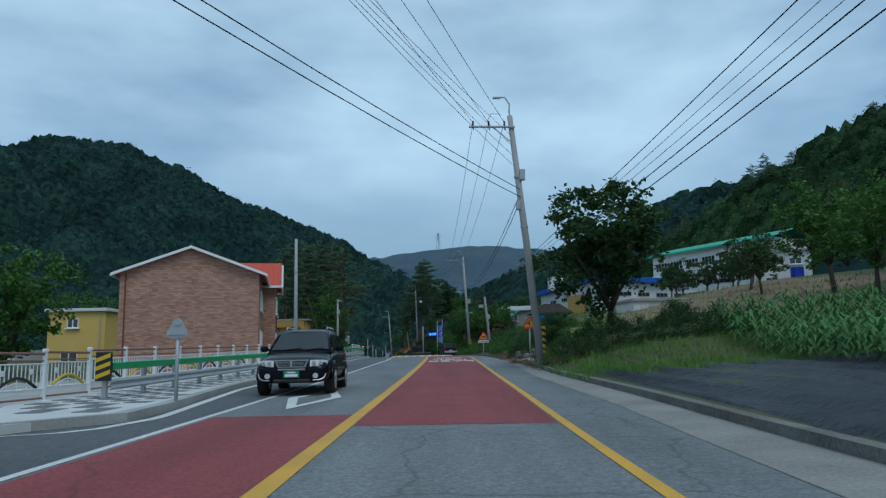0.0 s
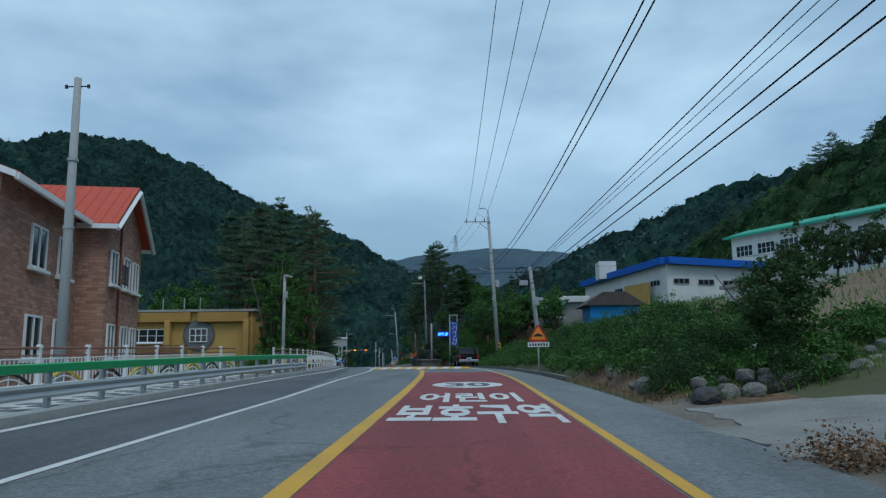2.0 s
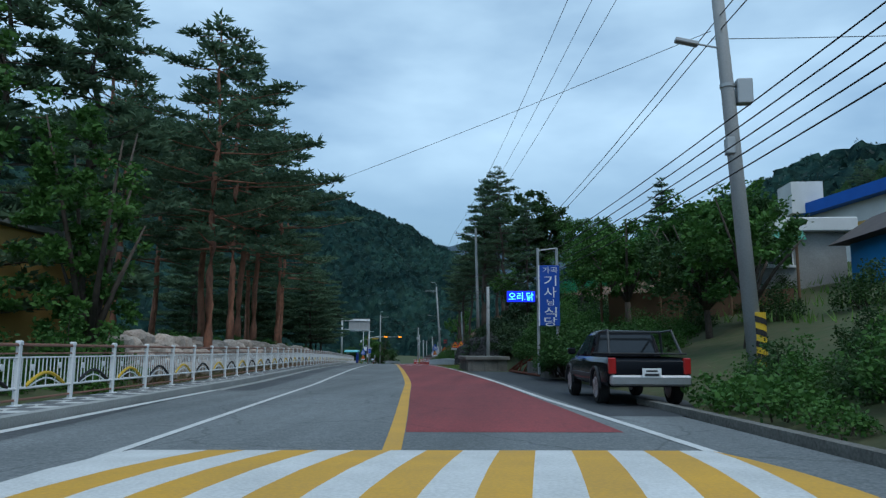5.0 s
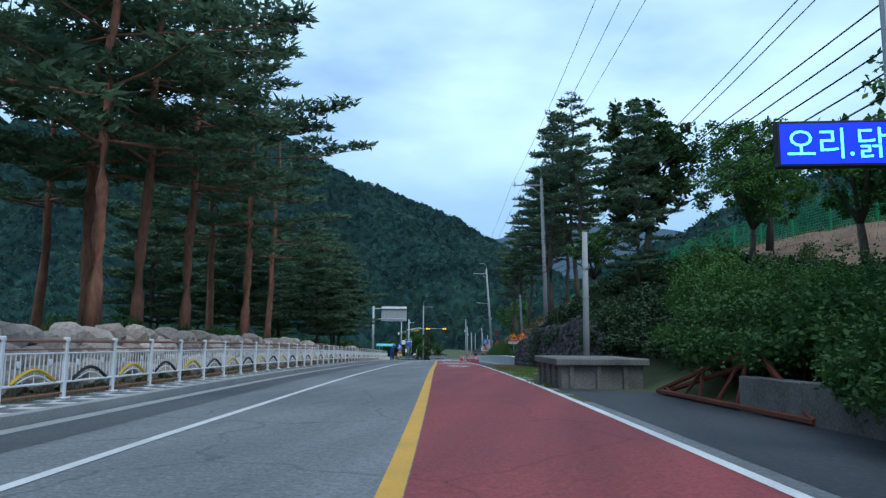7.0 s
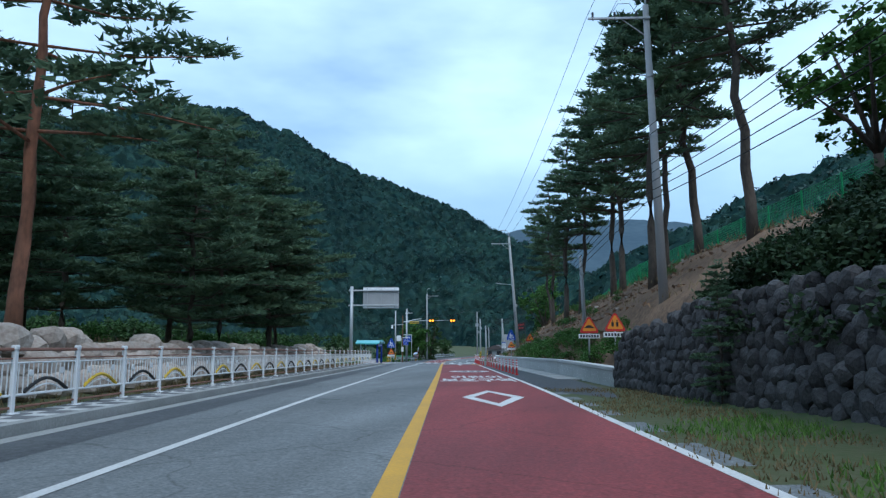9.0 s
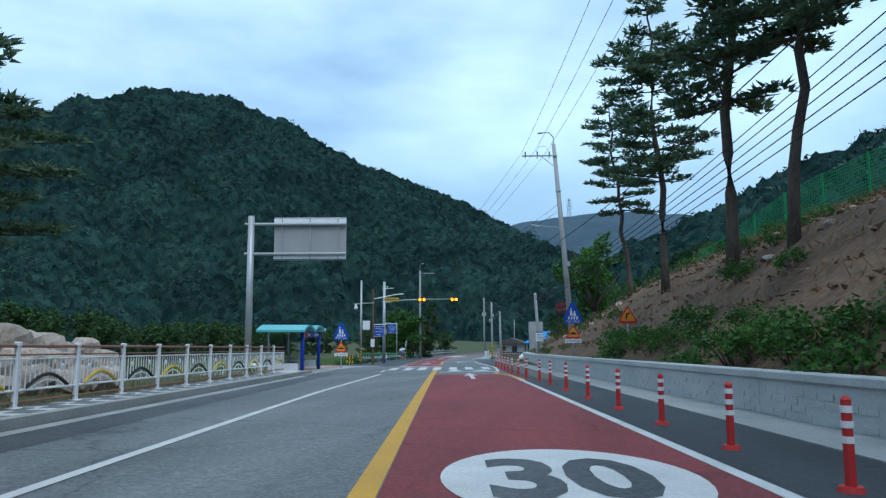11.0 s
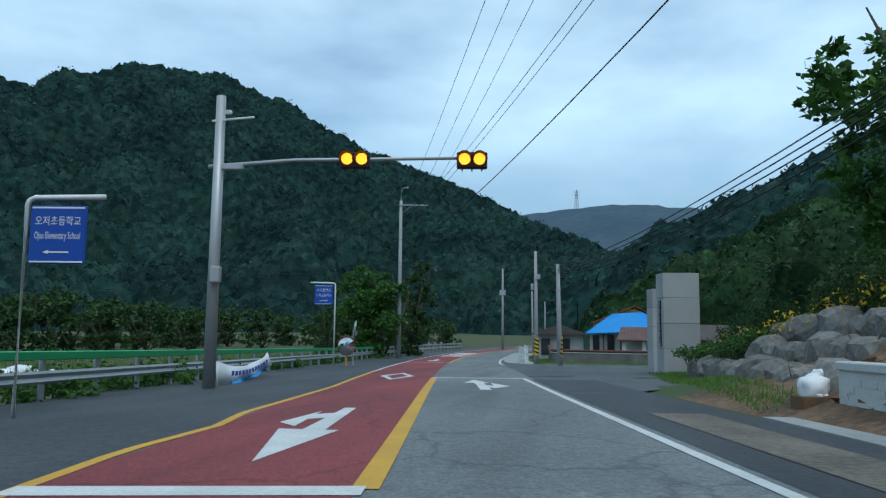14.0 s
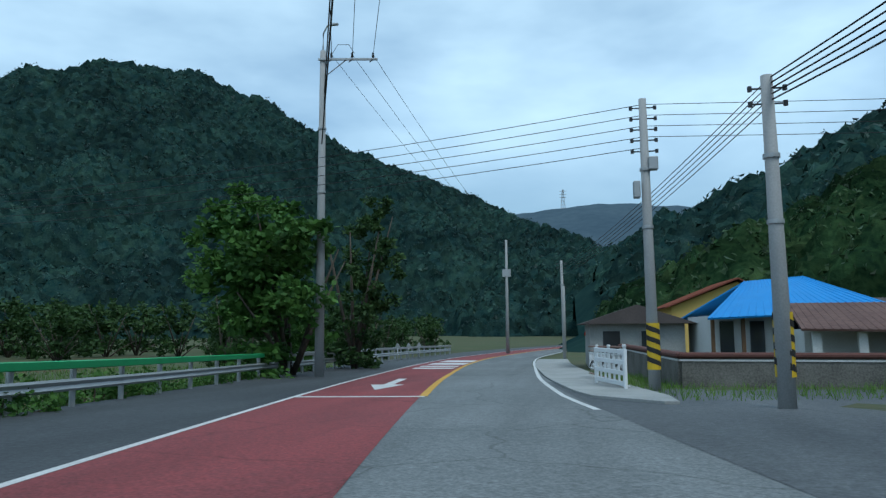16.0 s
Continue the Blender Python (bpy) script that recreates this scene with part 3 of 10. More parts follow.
RIGHT = [
    (-60, (-0.05, 0.15, 0.2, 0.25, 0.3, 0.6, 1.2, 3.5, 8)),
    (26, (-0.05, 0.15, 0.2, 0.3, 0.5, 1.0, 1.6, 4.5, 9)),
    (32, (-0.05, 0.2, 0.8, 1.5, 1.9, 2.3, 2.8, 5.0, 9)),
    (37, (-0.05, 0.2, 0.7, 1.2, 1.7, 2.3, 2.9, 5.3, 9)),
    (41, (-0.05, 0.0, 0.05, 0.2, 0.8, 2.0, 2.9, 5.4, 9)),
    (47, (-0.05, 0.0, 0.05, 0.25, 0.9, 2.2, 3.0, 5.6, 9)),
    (51, (-0.05, 0.2, 0.6, 1.0, 1.6, 2.5, 3.2, 5.8, 9)),
    (80, (-0.05, 0.2, 0.6, 1.2, 2.2, 3.6, 4.6, 8.0, 10)),
    (95, (-0.05, -0.05, 0.0, 0.4, 1.6, 3.6, 5.0, 8.0, 10)),
    (103, (-0.05, -0.05, 0.15, 0.75, 1.9, 3.8, 5.2, 8.0, 10)),
    (118, (-0.05, -0.05, 0.45, 1.3, 2.6, 4.6, 5.6, 8.0, 10)),
    (126, (-0.05, -0.05, 0.3, 1.9, 3.5, 5.6, 6.5, 8.2, 10)),
    (132, (-0.05, -0.05, 0.3, 2.7, 4.6, 6.9, 7.7, 8.6, 10)),
    (141, (-0.05, -0.05, 0.3, 3.3, 5.4, 7.5, 8.2, 8.8, 10)),
    (158, (-0.05, -0.05, 0.2, 2.8, 5.4, 8.0, 8.5, 8.9, 10)),
    (163, (-0.05, -0.05, 0.7, 2.9, 5.6, 8.2, 8.7, 9.0, 10)),
    (182, (-0.05, -0.05, 0.6, 2.1, 4.9, 8.0, 8.6, 9.0, 10)),
    (205, (-0.05, -0.05, 0.6, 1.9, 4.7, 8.0, 8.6, 9.0, 10)),
    (226, (-0.05, -0.05, 0.35, 1.4, 3.0, 5.6, 6.6, 8.0, 10)),
    (238, (-0.05, -0.04, -0.04, 0.0, 1.2, 2.6, 3.0, 4.5, 8)),
    (247, (-0.05, -0.04, -0.04, -0.04, -0.02, 0.4, 1.0, 3.0, 6)),
    (262, (-0.05, -0.04, -0.04, -0.04, -0.02, 0.0, 0.2, 1.5, 6)),
    (440, (-0.05, 0.0, 0.0, 0.1, 0.2, 0.3, 0.5, 2.0, 6))]


def side(table, os_, o, y):
    for a, b in zip(table, table[1:]):
        if y <= b[0]:
            u = max(0.0, (y - a[0]) / (b[0] - a[0]))
            return float(np.interp(o, os_, a[1])) * (1 - u) + float(np.interp(o, os_, b[1])) * u
    return float(np.interp(o, os_, table[-1][1]))


def ground_at(o, y):
    """The ground's height above the road's surface at offset o."""
    if -6.8 <= o <= 5.0:
        return -0.06
    return side(LEFT, LEFT_O, o, y) if o < 0 else side(RIGHT, RIGHT_O, o, y)


def on(o, y, dz=0.0):
    """A point on the ground at offset o beside the road."""
    p = P(y, o)
    p.z += ground_at(o, y) + dz
    return p


def off_of(x, y):
    return (x - cx(y)) * math.cos(radians(head(y)))


def at_xy(x, y, dz=0.0):
    return Vector((x, y, zr(y) + ground_at(off_of(x, y), y) + dz))


def build_ground():
    os_ = [-3000, -1200, -500, -250, -150, -100] + O_GRID + [90, 140, 250, 500, 1200, 3000]
    os_ = sorted(set(os_ + [-50, -35, -26, -19.5, -15.5, -13, -11.2, 9.2, 11, 13.5, 17, 23, 33]))
    ys = [-3000, -1000, -300, -120] + list(np.arange(-60, 400, 2.0)) + [420, 500, 800, 1500, 4000]
    V, Fc, MI = [], [], []
    for y in ys:
        for o in os_:
            yy = min(max(y, -60), 440)
            z = zr(yy) + ground_at(o, yy)
            if o < -7.8 or o > 7.3:
                z += 0.16 * noise.noise(Vector((o * 0.4, y * 0.4, 3))) + 0.07 * noise.noise(Vector((o * 1.3, y * 1.3, 8)))
            p = P(yy, o) if abs(o) < 70 else Vector((cx(yy) + o, y, 0))
            V.append((p.x, y if abs(y - yy) > 0 else p.y, z))
    n = len(os_)
    for j in range(len(ys) - 1):
        ym = (ys[j] + ys[j + 1]) / 2
        for i in range(n - 1):
            om = (os_[i] + os_[i + 1]) / 2
            Fc.append((j * n + i, j * n + i + 1, (j + 1) * n + i + 1, (j + 1) * n + i))
            k = 0
            if 147 < ym < 232 and 6 < om < 24 or 120 < ym < 148 and 13 < om < 24:
                k = 1
            if 20 < om < 45 and 55 < ym < 100:
                k = 2
            if 38 < ym < 60 and 5.4 < om < 8:
                k = 1
            if -30 < om < -7 and -60 < ym < 62:
                k = 3
            MI.append(k)
    ob = pydata("ground", V, Fc, [M['ground'], M['soil'], M['field'], M['concrete']], True)
    ob.data.polygons.foreach_set("material_index", MI)
    tagged(ob, "weedy valley ground with bare soil slopes and fields", "ground", "", "structure")


build_ground()

# ---- road surfaces ----
RED_L = [(211, -2.35), (219, -2.42), (222, -2.6), (224.4, -2.42), (226.3, -2.62), (229, -2.55), (234, -2.45), (239, -2.6), (244, -2.68), (252, -2.85), (263, -3.02), (420, -3.0)]
ribbon("road", -60, 420, lambda y: lerp([(-60, -5.7), (198, -5.7), (204, -6.2), (212, -6.6), (420, -6.6)], y), 3.75, 0.0,
       M['asphalt'], "worn grey asphalt road surface", "road")
ribbon("road_shoulder", -60, 102, -5.6, lambda y: lerp([(-60, -2.75), (50, -2.75), (60, -3.4), (75, -4.2), (102, -5.6)], y), 0.003, M['asphalt_dark'], "dark newer asphalt strip beside the kerb", "road")
ribbon("road_shoulder", 100, 198, -5.6, -4.3, 0.003, M['asphalt_dark'], "dark patched asphalt strip beside the kerb", "road")
ribbon("road_shoulder", 212, 420, -7.2, lambda y: lerp(RED_L, y) - 0.1, 0.003, M['asphalt_mid'], "dark asphalt shoulder along the guard rail", "road")
ribbon("road_shoulder", -60, 104, 3.75, lambda y: lerp([(-60, 4.8), (104, 5.0)], y), 0.0, M['asphalt'], "grey asphalt shoulder", "road")
ribbon("gutter", -60, 38, lambda y: lerp([(0, 4.45), (14, 4.75), (26, 4.55), (38, 4.95)], y), lambda y: lerp([(0, 5.72), (16, 5.72), (28, 5.45), (38, 5.6)], y), 0.006, M['gutter'], "pale concrete gutter strip beside the kerb", "gutter")
ribbon("parking_apron", 92, 120.6, 3.62, lambda y: lerp([(92, 5.4), (98, 7.2), (112, 7.0), (118, 6.6), (119, 6.2), (120.6, 3.9)], y), 0.004, M['asphalt_new'], "fresh black asphalt apron in front of the restaurant", "pavement")
ribbon("weedy_verge", 116, 153, 3.38, lambda y: lerp([(116, 7.0), (130, 7.0), (143, 6.7), (153, 6.1)], y), 0.0, M['verge'], "weedy earth verge below the stone wall", "verge")
ribbon("road_shoulder", 148, 240, lambda y: lerp([(148, 4.6), (150, 3.7), (152, 3.4), (240, 3.4)], y), lambda y: lerp([(148, 4.7), (150, 5.0), (153, 5.3), (162, 5.6), (240, 5.6)], y), 0.004, M['asphalt_new'], "dark asphalt and gravel shoulder", "road")
ribbon("dirt_strip", 192, 227, 4.0, 4.95, 0.012, M['dirt'], "worn concrete and dirt strip behind the red posts", "verge")
ribbon("side_road", 232, 270, 3.55, lambda y: lerp([(232, 4.5), (238, 9), (244, 16), (250, 40), (263, 40), (266, 6), (270, 4.2)], y), 0.004, M['asphalt_dark'], "patched dark asphalt of the side road's mouth", "road", step=1.0)


# red school-zone paint
ribbon("red_surface", -60, 13.0, -2.55, -0.12, 0.004, M['red'], "dull red school-zone paint on the oncoming lane", "road marking")
ribbon("red_surface", 11.2, 70.2, 0.12, lambda y: lerp([(50, 3.22), (60, 3.4), (70, 3.5)], y), 0.004, M['red'], "dull red school-zone paint on the lane", "road marking")
ribbon("red_surface", 89.5, 197.3, 0.12, 3.22, 0.004, M['red'], "dull red school-zone paint on the lane", "road marking")
ribbon("red_surface", 211.3, 420, lambda y: lerp(RED_L, y), -0.06, 0.005, M['red'], "dull red school-zone paint on the oncoming lane", "road marking")
# lines
ribbon("centre_line", -60, 203.9, -0.11, 0.11, 0.008, M['yellow_paint'], "solid yellow centre line, worn", "road marking")
ribbon("centre_line", 207.9, 211.2, -0.11, 0.11, 0.008, M['yellow_paint'], "short yellow centre line, worn", "road marking")
ribbon("centre_line", 220.2, 240.0, -0.11, 0.11, 0.008, M['yellow_paint'], "solid yellow centre line, worn", "road marking")
ribbon("centre_line", 263.3, 420, -0.1, 0.1, 0.008, M['yellow_paint'], "solid yellow centre line, worn", "road marking")
ribbon("edge_line", -60, 70, lambda y: lerp([(50, 3.25), (60, 3.42), (70, 3.55)], y), lambda y: lerp([(50, 3.4), (60, 3.57), (70, 3.7)], y), 0.008, M['yellow_paint'], "faded yellow edge line", "road marking")
ribbon("edge_line", 70, 196, lambda y: lerp([(70, 3.55), (84, 3.75), (96, 3.3), (106, 3.22)], y), lambda y: lerp([(70, 3.7), (84, 3.9), (96, 3.45), (106, 3.37)], y), 0.008, M['white_paint'], "white edge line", "road marking")
ribbon("edge_line", 200.9, 240.5, lambda y: lerp([(200.9, 3.0), (204, 3.15), (208, 3.28), (222, 3.12), (240, 3.1)], y), lambda y: lerp([(200.9, 3.15), (204, 3.3), (208, 3.43), (222, 3.27), (240, 3.25)], y), 0.008, M['white_paint'], "white edge line", "road marking", step=1)
ribbon("edge_line", 191.5, 200.9, lambda y: lerp([(191.5, 3.35), (196, 3.15), (197.7, 2.8), (198.8, 2.68), (199.8, 2.85), (200.9, 3.02)], y), lambda y: lerp([(191.5, 3.5), (196, 3.35), (197.7, 3.02), (198.8, 2.88), (199.8, 3.03), (200.9, 3.17)], y), 0.010, M['yellow_paint'], "curved yellow edge line at the crossing", "road marking", step=0.5)
ribbon("edge_line", -60, 50, -2.75, -2.62, 0.008, M['white_paint'], "thin white edge line", "road marking")
ribbon("edge_line", 50, 197.9, lambda y: lerp([(50, -2.75), (60, -3.0), (100, -3.2), (110, -3.25), (136, -3.0), (185, -2.8), (196.5, -2.4)], y), lambda y: lerp([(50, -2.62), (60, -2.87), (100, -3.07), (110, -3.1), (136, -2.85), (185, -2.65), (196.5, -2.26)], y), 0.008, M['white_paint'], "thin white edge line", "road marking")
KERB_O = [(10.4, -5.4), (10.7, -4.5), (11.2, -3.95), (13, -3.62), (16, -3.95), (21, -4.5), (35, -4.7), (39, -5.1), (47, -5.42), (60, -5.5), (199, -5.5)]
ribbon("edge_line", 10.4, 100, lambda y: lerp(KERB_O, y) - 0.02, lambda y: lerp(KERB_O, y) + 0.18, 0.011, M['white_paint'], "white line along the kerb", "road marking", step=0.5)
ribbon("edge_line", 100, 196, -5.5, -5.2, 0.008, M['concrete'], "pale concrete gutter edge", "gutter")
ribbon("edge_line", 211.3, 219.5, lambda y: lerp(RED_L, y) - 0.14, lambda y: lerp(RED_L, y), 0.009, M['white_paint'], "white edge line of the oncoming lane", "road marking", step=0.7)
ribbon("edge_line", 219.5, 246.5, lambda y: lerp(RED_L, y) - 0.14, lambda y: lerp(RED_L, y), 0.009, M['yellow_paint'], "wavy faded yellow edge line of the oncoming lane", "road marking", step=0.7)
ribbon("edge_line", 246.5, 420, lambda y: lerp(RED_L, y) - 0.12, lambda y: lerp(RED_L, y), 0.009, M['white_paint'], "white edge line of the oncoming lane", "road marking")
ribbon("edge_line", 259.5, 420, lambda y: lerp([(259.5, 3.36), (263, 3.24), (273, 3.44), (285, 3.8)], y), lambda y: lerp([(259.5, 3.5), (263, 3.38), (273, 3.58), (285, 3.95)], y), 0.009, M['white_paint'], "white edge line round the footway", "road marking")


def mark(name, polys, material, label, z=0.011):
    """Flat painted shapes given in road coordinates (o, y)."""
    V, Fc = [], []
    for poly in polys:
        k = len(V)
        V += [P(y, o, z) for o, y in poly]
        Fc.append(tuple(range(k, k + len(poly))))
    ob = pydata(name, V, Fc, material)
    return tagged(ob, label, "road marking", "", "structure")


def diamond(y0, y1, o0, o1, w=0.2):
    c, h = (o0 + o1) / 2, (y0 + y1) / 2
    out = [(c, y0), (o1, h), (c, y1), (o0, h)]
    s = 0.62
    inn = [(c + (o - c) * s, h + (y - h) * (s + 0.08)) for o, y in out]
    return [[out[i], out[(i + 1) % 4], inn[(i + 1) % 4], inn[i]] for i in range(4)]


mark("diamond_marking", diamond(14.2, 20.2, -2.2, -0.95), M['white_paint'], "white diamond outline before a crossing")
mark("diamond_marking", diamond(145.3, 151.2, 0.84, 2.4), M['white_paint'], "white diamond outline before a crossing")
mark("diamond_marking", diamond(238.3, 244.2, -2.03, -0.76), M['white_paint'], "white diamond outline before a crossing")


def text_mesh(body, bold=0.0):
    cu = bpy.data.curves.new("t", 'FONT')
    cu.body = body
    cu.resolution_u = 3
    cu.offset = bold
    ob = bpy.data.objects.new("t", cu)
    me = bpy.data.meshes.new_from_object(ob)
    bpy.data.objects.remove(ob)
    bpy.data.curves.remove(cu)
    if not me.vertices:
        return None
    xs = [v.co.x for v in me.vertices]
    ys = [v.co.y for v in me.vertices]
    x0, x1, y0, y1 = min(xs), max(xs), min(ys), max(ys)
    for v in me.vertices:
        v.co = ((v.co.x - x0) / max(x1 - x0, 1e-6), (v.co.y - y0) / max(y1 - y0, 1e-6), 0)
    return me


def road_text(body, o0, o1, y0, y1, material, label):
    me = text_mesh(body, 0.035)
    if me is None:
        return
    for v in me.vertices:
        v.co = P(y0 + v.co.y * (y1 - y0), o0 + v.co.x * (o1 - o0), 0.013)
    me.name = "lane_lettering"
    me.materials.append(material)
    ob = new("lane_lettering", me)
    tagged(ob, label, "road marking", "", "structure")


def flat_text(body, w, h, m, material, parent, name="lettering"):
    """Letters w by h, centred on the matrix m's x-z plane, facing its -y."""
    me = text_mesh(body)
    if me is None:
        return
    for v in me.vertices:
        v.co = m @ Vector(((v.co.x - 0.5) * w, 0, (v.co.y - 0.5) * h))
    me.materials.append(material)
    ob = new(name, me)
    ob.parent = parent
    return ob


def ellipse30(y0, y1, o0, o1):
    n = 40
    c, h = (o0 + o1) / 2, (y0 + y1) / 2
    mark("speed_marking", [[(c + (o1 - o0) / 2 * math.cos(a), h + (y1 - y0) / 2 * math.sin(a)) for a in [2 * math.pi * i / n for i in range(n)]]],
         M['white_paint'], "white oval with a speed figure painted on the lane", 0.010)
    road_text("30", c - (o1 - o0) * 0.32, c + (o1 - o0) * 0.32, h - (y1 - y0) * 0.3, h + (y1 - y0) * 0.3, M['asphalt_dark'], "dark figure painted in the white oval")


ellipse30(53.6, 57.2, 0.62, 2.75)
road_text("어린이", 0.5, 2.75, 48.3, 51.2, M['white_paint'], "white painted school-zone lettering on the lane")
road_text("보호구역", 0.25, 3.1, 44.2, 47.7, M['white_paint'], "white painted school-zone lettering on the lane")
ellipse30(170.6, 174.0, 0.6, 2.9)
road_text("어린이", 0.6, 2.85, 161.0, 164.2, M['white_paint'], "white painted school-zone lettering on the lane")
road_text("보호구역", 0.2, 3.1, 157.4, 160.6, M['white_paint'], "white painted school-zone lettering on the lane")

# crossing and stop lines
for o, ya, yb in ((-2.5, 202.9, 206.7), (-1.72, 202.96, 207.3), (-0.97, 203.1, 207.5), (-0.18, 203.23, 207.8), (0.69, 203.42, 208.1), (1.57, 203.66, 208.38), (2.53, 203.77, 208.6)):
    mark("crossing_bar", [[(o, ya), (o + 0.43, ya + 0.08), (o + 0.43, yb + 0.1), (o, yb)]], M['white_paint'], "white zebra crossing bar, slightly worn")
mark("crossing_side_line", [[(-2.62, 200.3), (-2.48, 200.3), (-2.5, 202.9), (-2.65, 202.9)]], M['white_paint'], "white line leading to the crossing")
mark("stop_line", [[(0.24, 199.85), (3.07, 200.75), (3.12, 201.2), (0.24, 200.25)]], M['white_paint'], "white stop line before the crossing")
mark("stop_line", [[(-2.5, 210.3), (0.15, 210.75), (0.15, 211.15), (-2.55, 211.0)]], M['white_paint'], "white stop line of the oncoming lane")
mark("stop_line", [[(-2.6, 219.75), (0.0, 219.95), (0.0, 220.3), (-2.6, 220.1)]], M['white_paint'], "white line across the oncoming lane")
mark("stop_line", [[(-0.1, 239.95), (3.2, 240.2), (3.2, 240.55), (-0.1, 240.3)]], M['white_paint'], "white line across the lane")
mark("stop_line", [[(-3.1, 263.1), (0.05, 263.1), (0.05, 263.4), (-3.1, 263.4)]], M['white_paint'], "white line across the oncoming lane")
mark("yield_triangle", [[(0.56, 201.1), (1.45, 201.45), (0.95, 203.35)]], M['white_paint'], "white triangle painted before the crossing")
mark("yield_triangle", [[(1.75, 201.5), (2.74, 201.75), (2.42, 203.5)]], M['white_paint'], "white triangle painted before the crossing")
mark("yield_triangle", [[(-0.8, 208.1), (-0.22, 209.35), (-1.08, 209.3)]], M['white_paint'], "white triangle painted before the crossing")
mark("yield_triangle", [[(-1.9, 207.9), (-1.4, 209.3), (-2.2, 209.0)]], M['white_paint'], "white triangle painted before the crossing")
mark("lane_arrow", [[(1.55, 192.6), (1.71, 192.6), (1.71, 196.1), (1.55, 196.1)], [(1.35, 195.9), (1.93, 195.98), (1.66, 198.3), (1.57, 198.3)], [(1.36, 195.1), (1.41, 195.1), (1.42, 195.62), (1.37, 195.62)]], M['white_paint'], "white lane arrow")
mark("lane_arrow", [[(1.4, 233.3), (1.7, 233.3), (1.62, 237.2), (1.34, 237.2)], [(1.02, 236.9), (1.8, 236.9), (1.36, 238.9)],
                    [(1.66, 234.6), (1.84, 234.1), (2.0, 234.9), (1.66, 235.6)], [(1.84, 234.1), (2.3, 235.1), (1.84, 237.0)]], M['white_paint'], "white straight-and-right lane arrow")
mark("lane_arrow", [[(-1.28, 223.8), (-0.98, 223.8), (-1.02, 227.4), (-1.22, 227.4)], [(-1.6, 224.1), (-0.8, 224.0), (-1.2, 221.4)],
                    [(-1.24, 226.4), (-1.24, 225.6), (-1.55, 225.3), (-1.55, 226.1)], [(-1.5, 226.7), (-1.78, 224.9), (-1.46, 224.4)]],
     M['white_paint'], "white lane arrow of the oncoming lane")
mark("lane_arrow", [[(-1.6, 268.2), (-1.3, 268.2), (-1.3, 272.4), (-1.6, 272.4)], [(-2.0, 268.6), (-0.95, 268.6), (-1.5, 265.9)]], M['white_paint'], "white lane arrow of the oncoming lane")
mark("lane_text_bars", [[(-2.4, 282.5), (-0.3, 282.5), (-0.3, 284.2), (-2.4, 284.2)], [(-2.4, 285.4), (-0.3, 285.4), (-0.3, 287), (-2.4, 287)], [(-2.4, 289), (-0.2, 289), (-0.2, 292), (-2.4, 292)], [(-2.4, 294), (-0.2, 294), (-0.2, 298), (-2.4, 298)]], M['white_paint'], "white painted lettering, unreadable")


# speed hump with slanted white and yellow bars
def speed_hump():
    y0, y1 = 82.0, 87.6
    oa, ob_ = -2.95, 3.7
    hump = thing("speed_hump", "low asphalt speed hump with slanted white and yellow bars", "speed hump", kind="structure", loc=P(y0, 0))
    inv = hump.matrix_world.inverted()

    def hz(y):
        u = (y - y0) / (y1 - y0)
        return 0.10 * math.sin(math.pi * min(max(u, 0), 1)) + 0.012

    n = 16
    for k in range(n):
        bm = bmesh.new()
        rows_ = 6
        w = (ob_ - oa) / n
        prev = None
        for j in range(rows_ + 1):
            y = y0 + (y1 - y0) * j / rows_
            sh = 0.9 * j / rows_ - 0.45
            a = max(oa, min(ob_, oa + k * w + sh))
            b = max(oa, min(ob_, oa + (k + 1) * w + sh))
            if k == 0:
                a = oa
            if k == n - 1:
                b = ob_
            va = bm.verts.new(inv @ P(y, a, hz(y)))
            vb = bm.verts.new(inv @ P(y, b, hz(y)))
            if prev:
                bm.faces.new((prev[0], prev[1], vb, va))
            prev = (va, vb)
        part("bar", bm, M['white_paint'] if k % 2 == 0 else M['yellow_paint'], hump)


speed_hump()


# ---- kerbs and footways ----
ribbon("kerb", -60, 36, lambda y: lerp([(0, 5.7), (16, 5.7), (28, 5.43), (38, 5.58)], y), lambda y: lerp([(0, 5.93), (16, 5.93), (28, 5.66), (38, 5.8)], y), 0.15, M['concrete_old'], "grey concrete kerb", "kerb", thick=0.3)
ribbon("kerb", 58, 95, 5.1, 5.3, 0.12, M['concrete_old'], "old concrete kerb below the shrubs", "kerb", thick=0.3)
ribbon("kerb", 10.4, 199, lambda y: lerp(KERB_O, y) - 0.35, lambda y: lerp(KERB_O, y) - 0.1, 0.16, M['concrete'], "grey concrete kerb of the footway", "kerb", thick=0.3)
ribbon("footway", 10.6, 64, lambda y: lerp([(10.6, -6.0), (13, -6.4), (15, -7.5)], y), lambda y: lerp(KERB_O, y) - 0.35, 0.14, M['paver_a'], "pale and grey chequered footway", "pavement", thick=0.3)
ribbon("footway", 64, 199, -6.9, -5.85, 0.14, M['paver_a'], "narrow pale and grey chequered footway", "pavement", thick=0.3)
ribbon("footway", 260.8, 300, lambda y: lerp([(260.8, 5.0), (263, 3.75), (273, 3.75), (300, 4.1)], y), lambda y: lerp([(260.8, 5.3), (262, 5.6), (300, 6.2)], y), 0.06, M['concrete'], "pale concrete footway", "pavement", thick=0.2)
ribbon("footway", 197, 213, -10.5, lambda y: lerp([(197, -5.4), (204, -5.2), (209, -4.6), (213, -3.6)], y), 0.03, M['concrete'], "concrete apron at the bus stop", "pavement", thick=0.2, step=1)
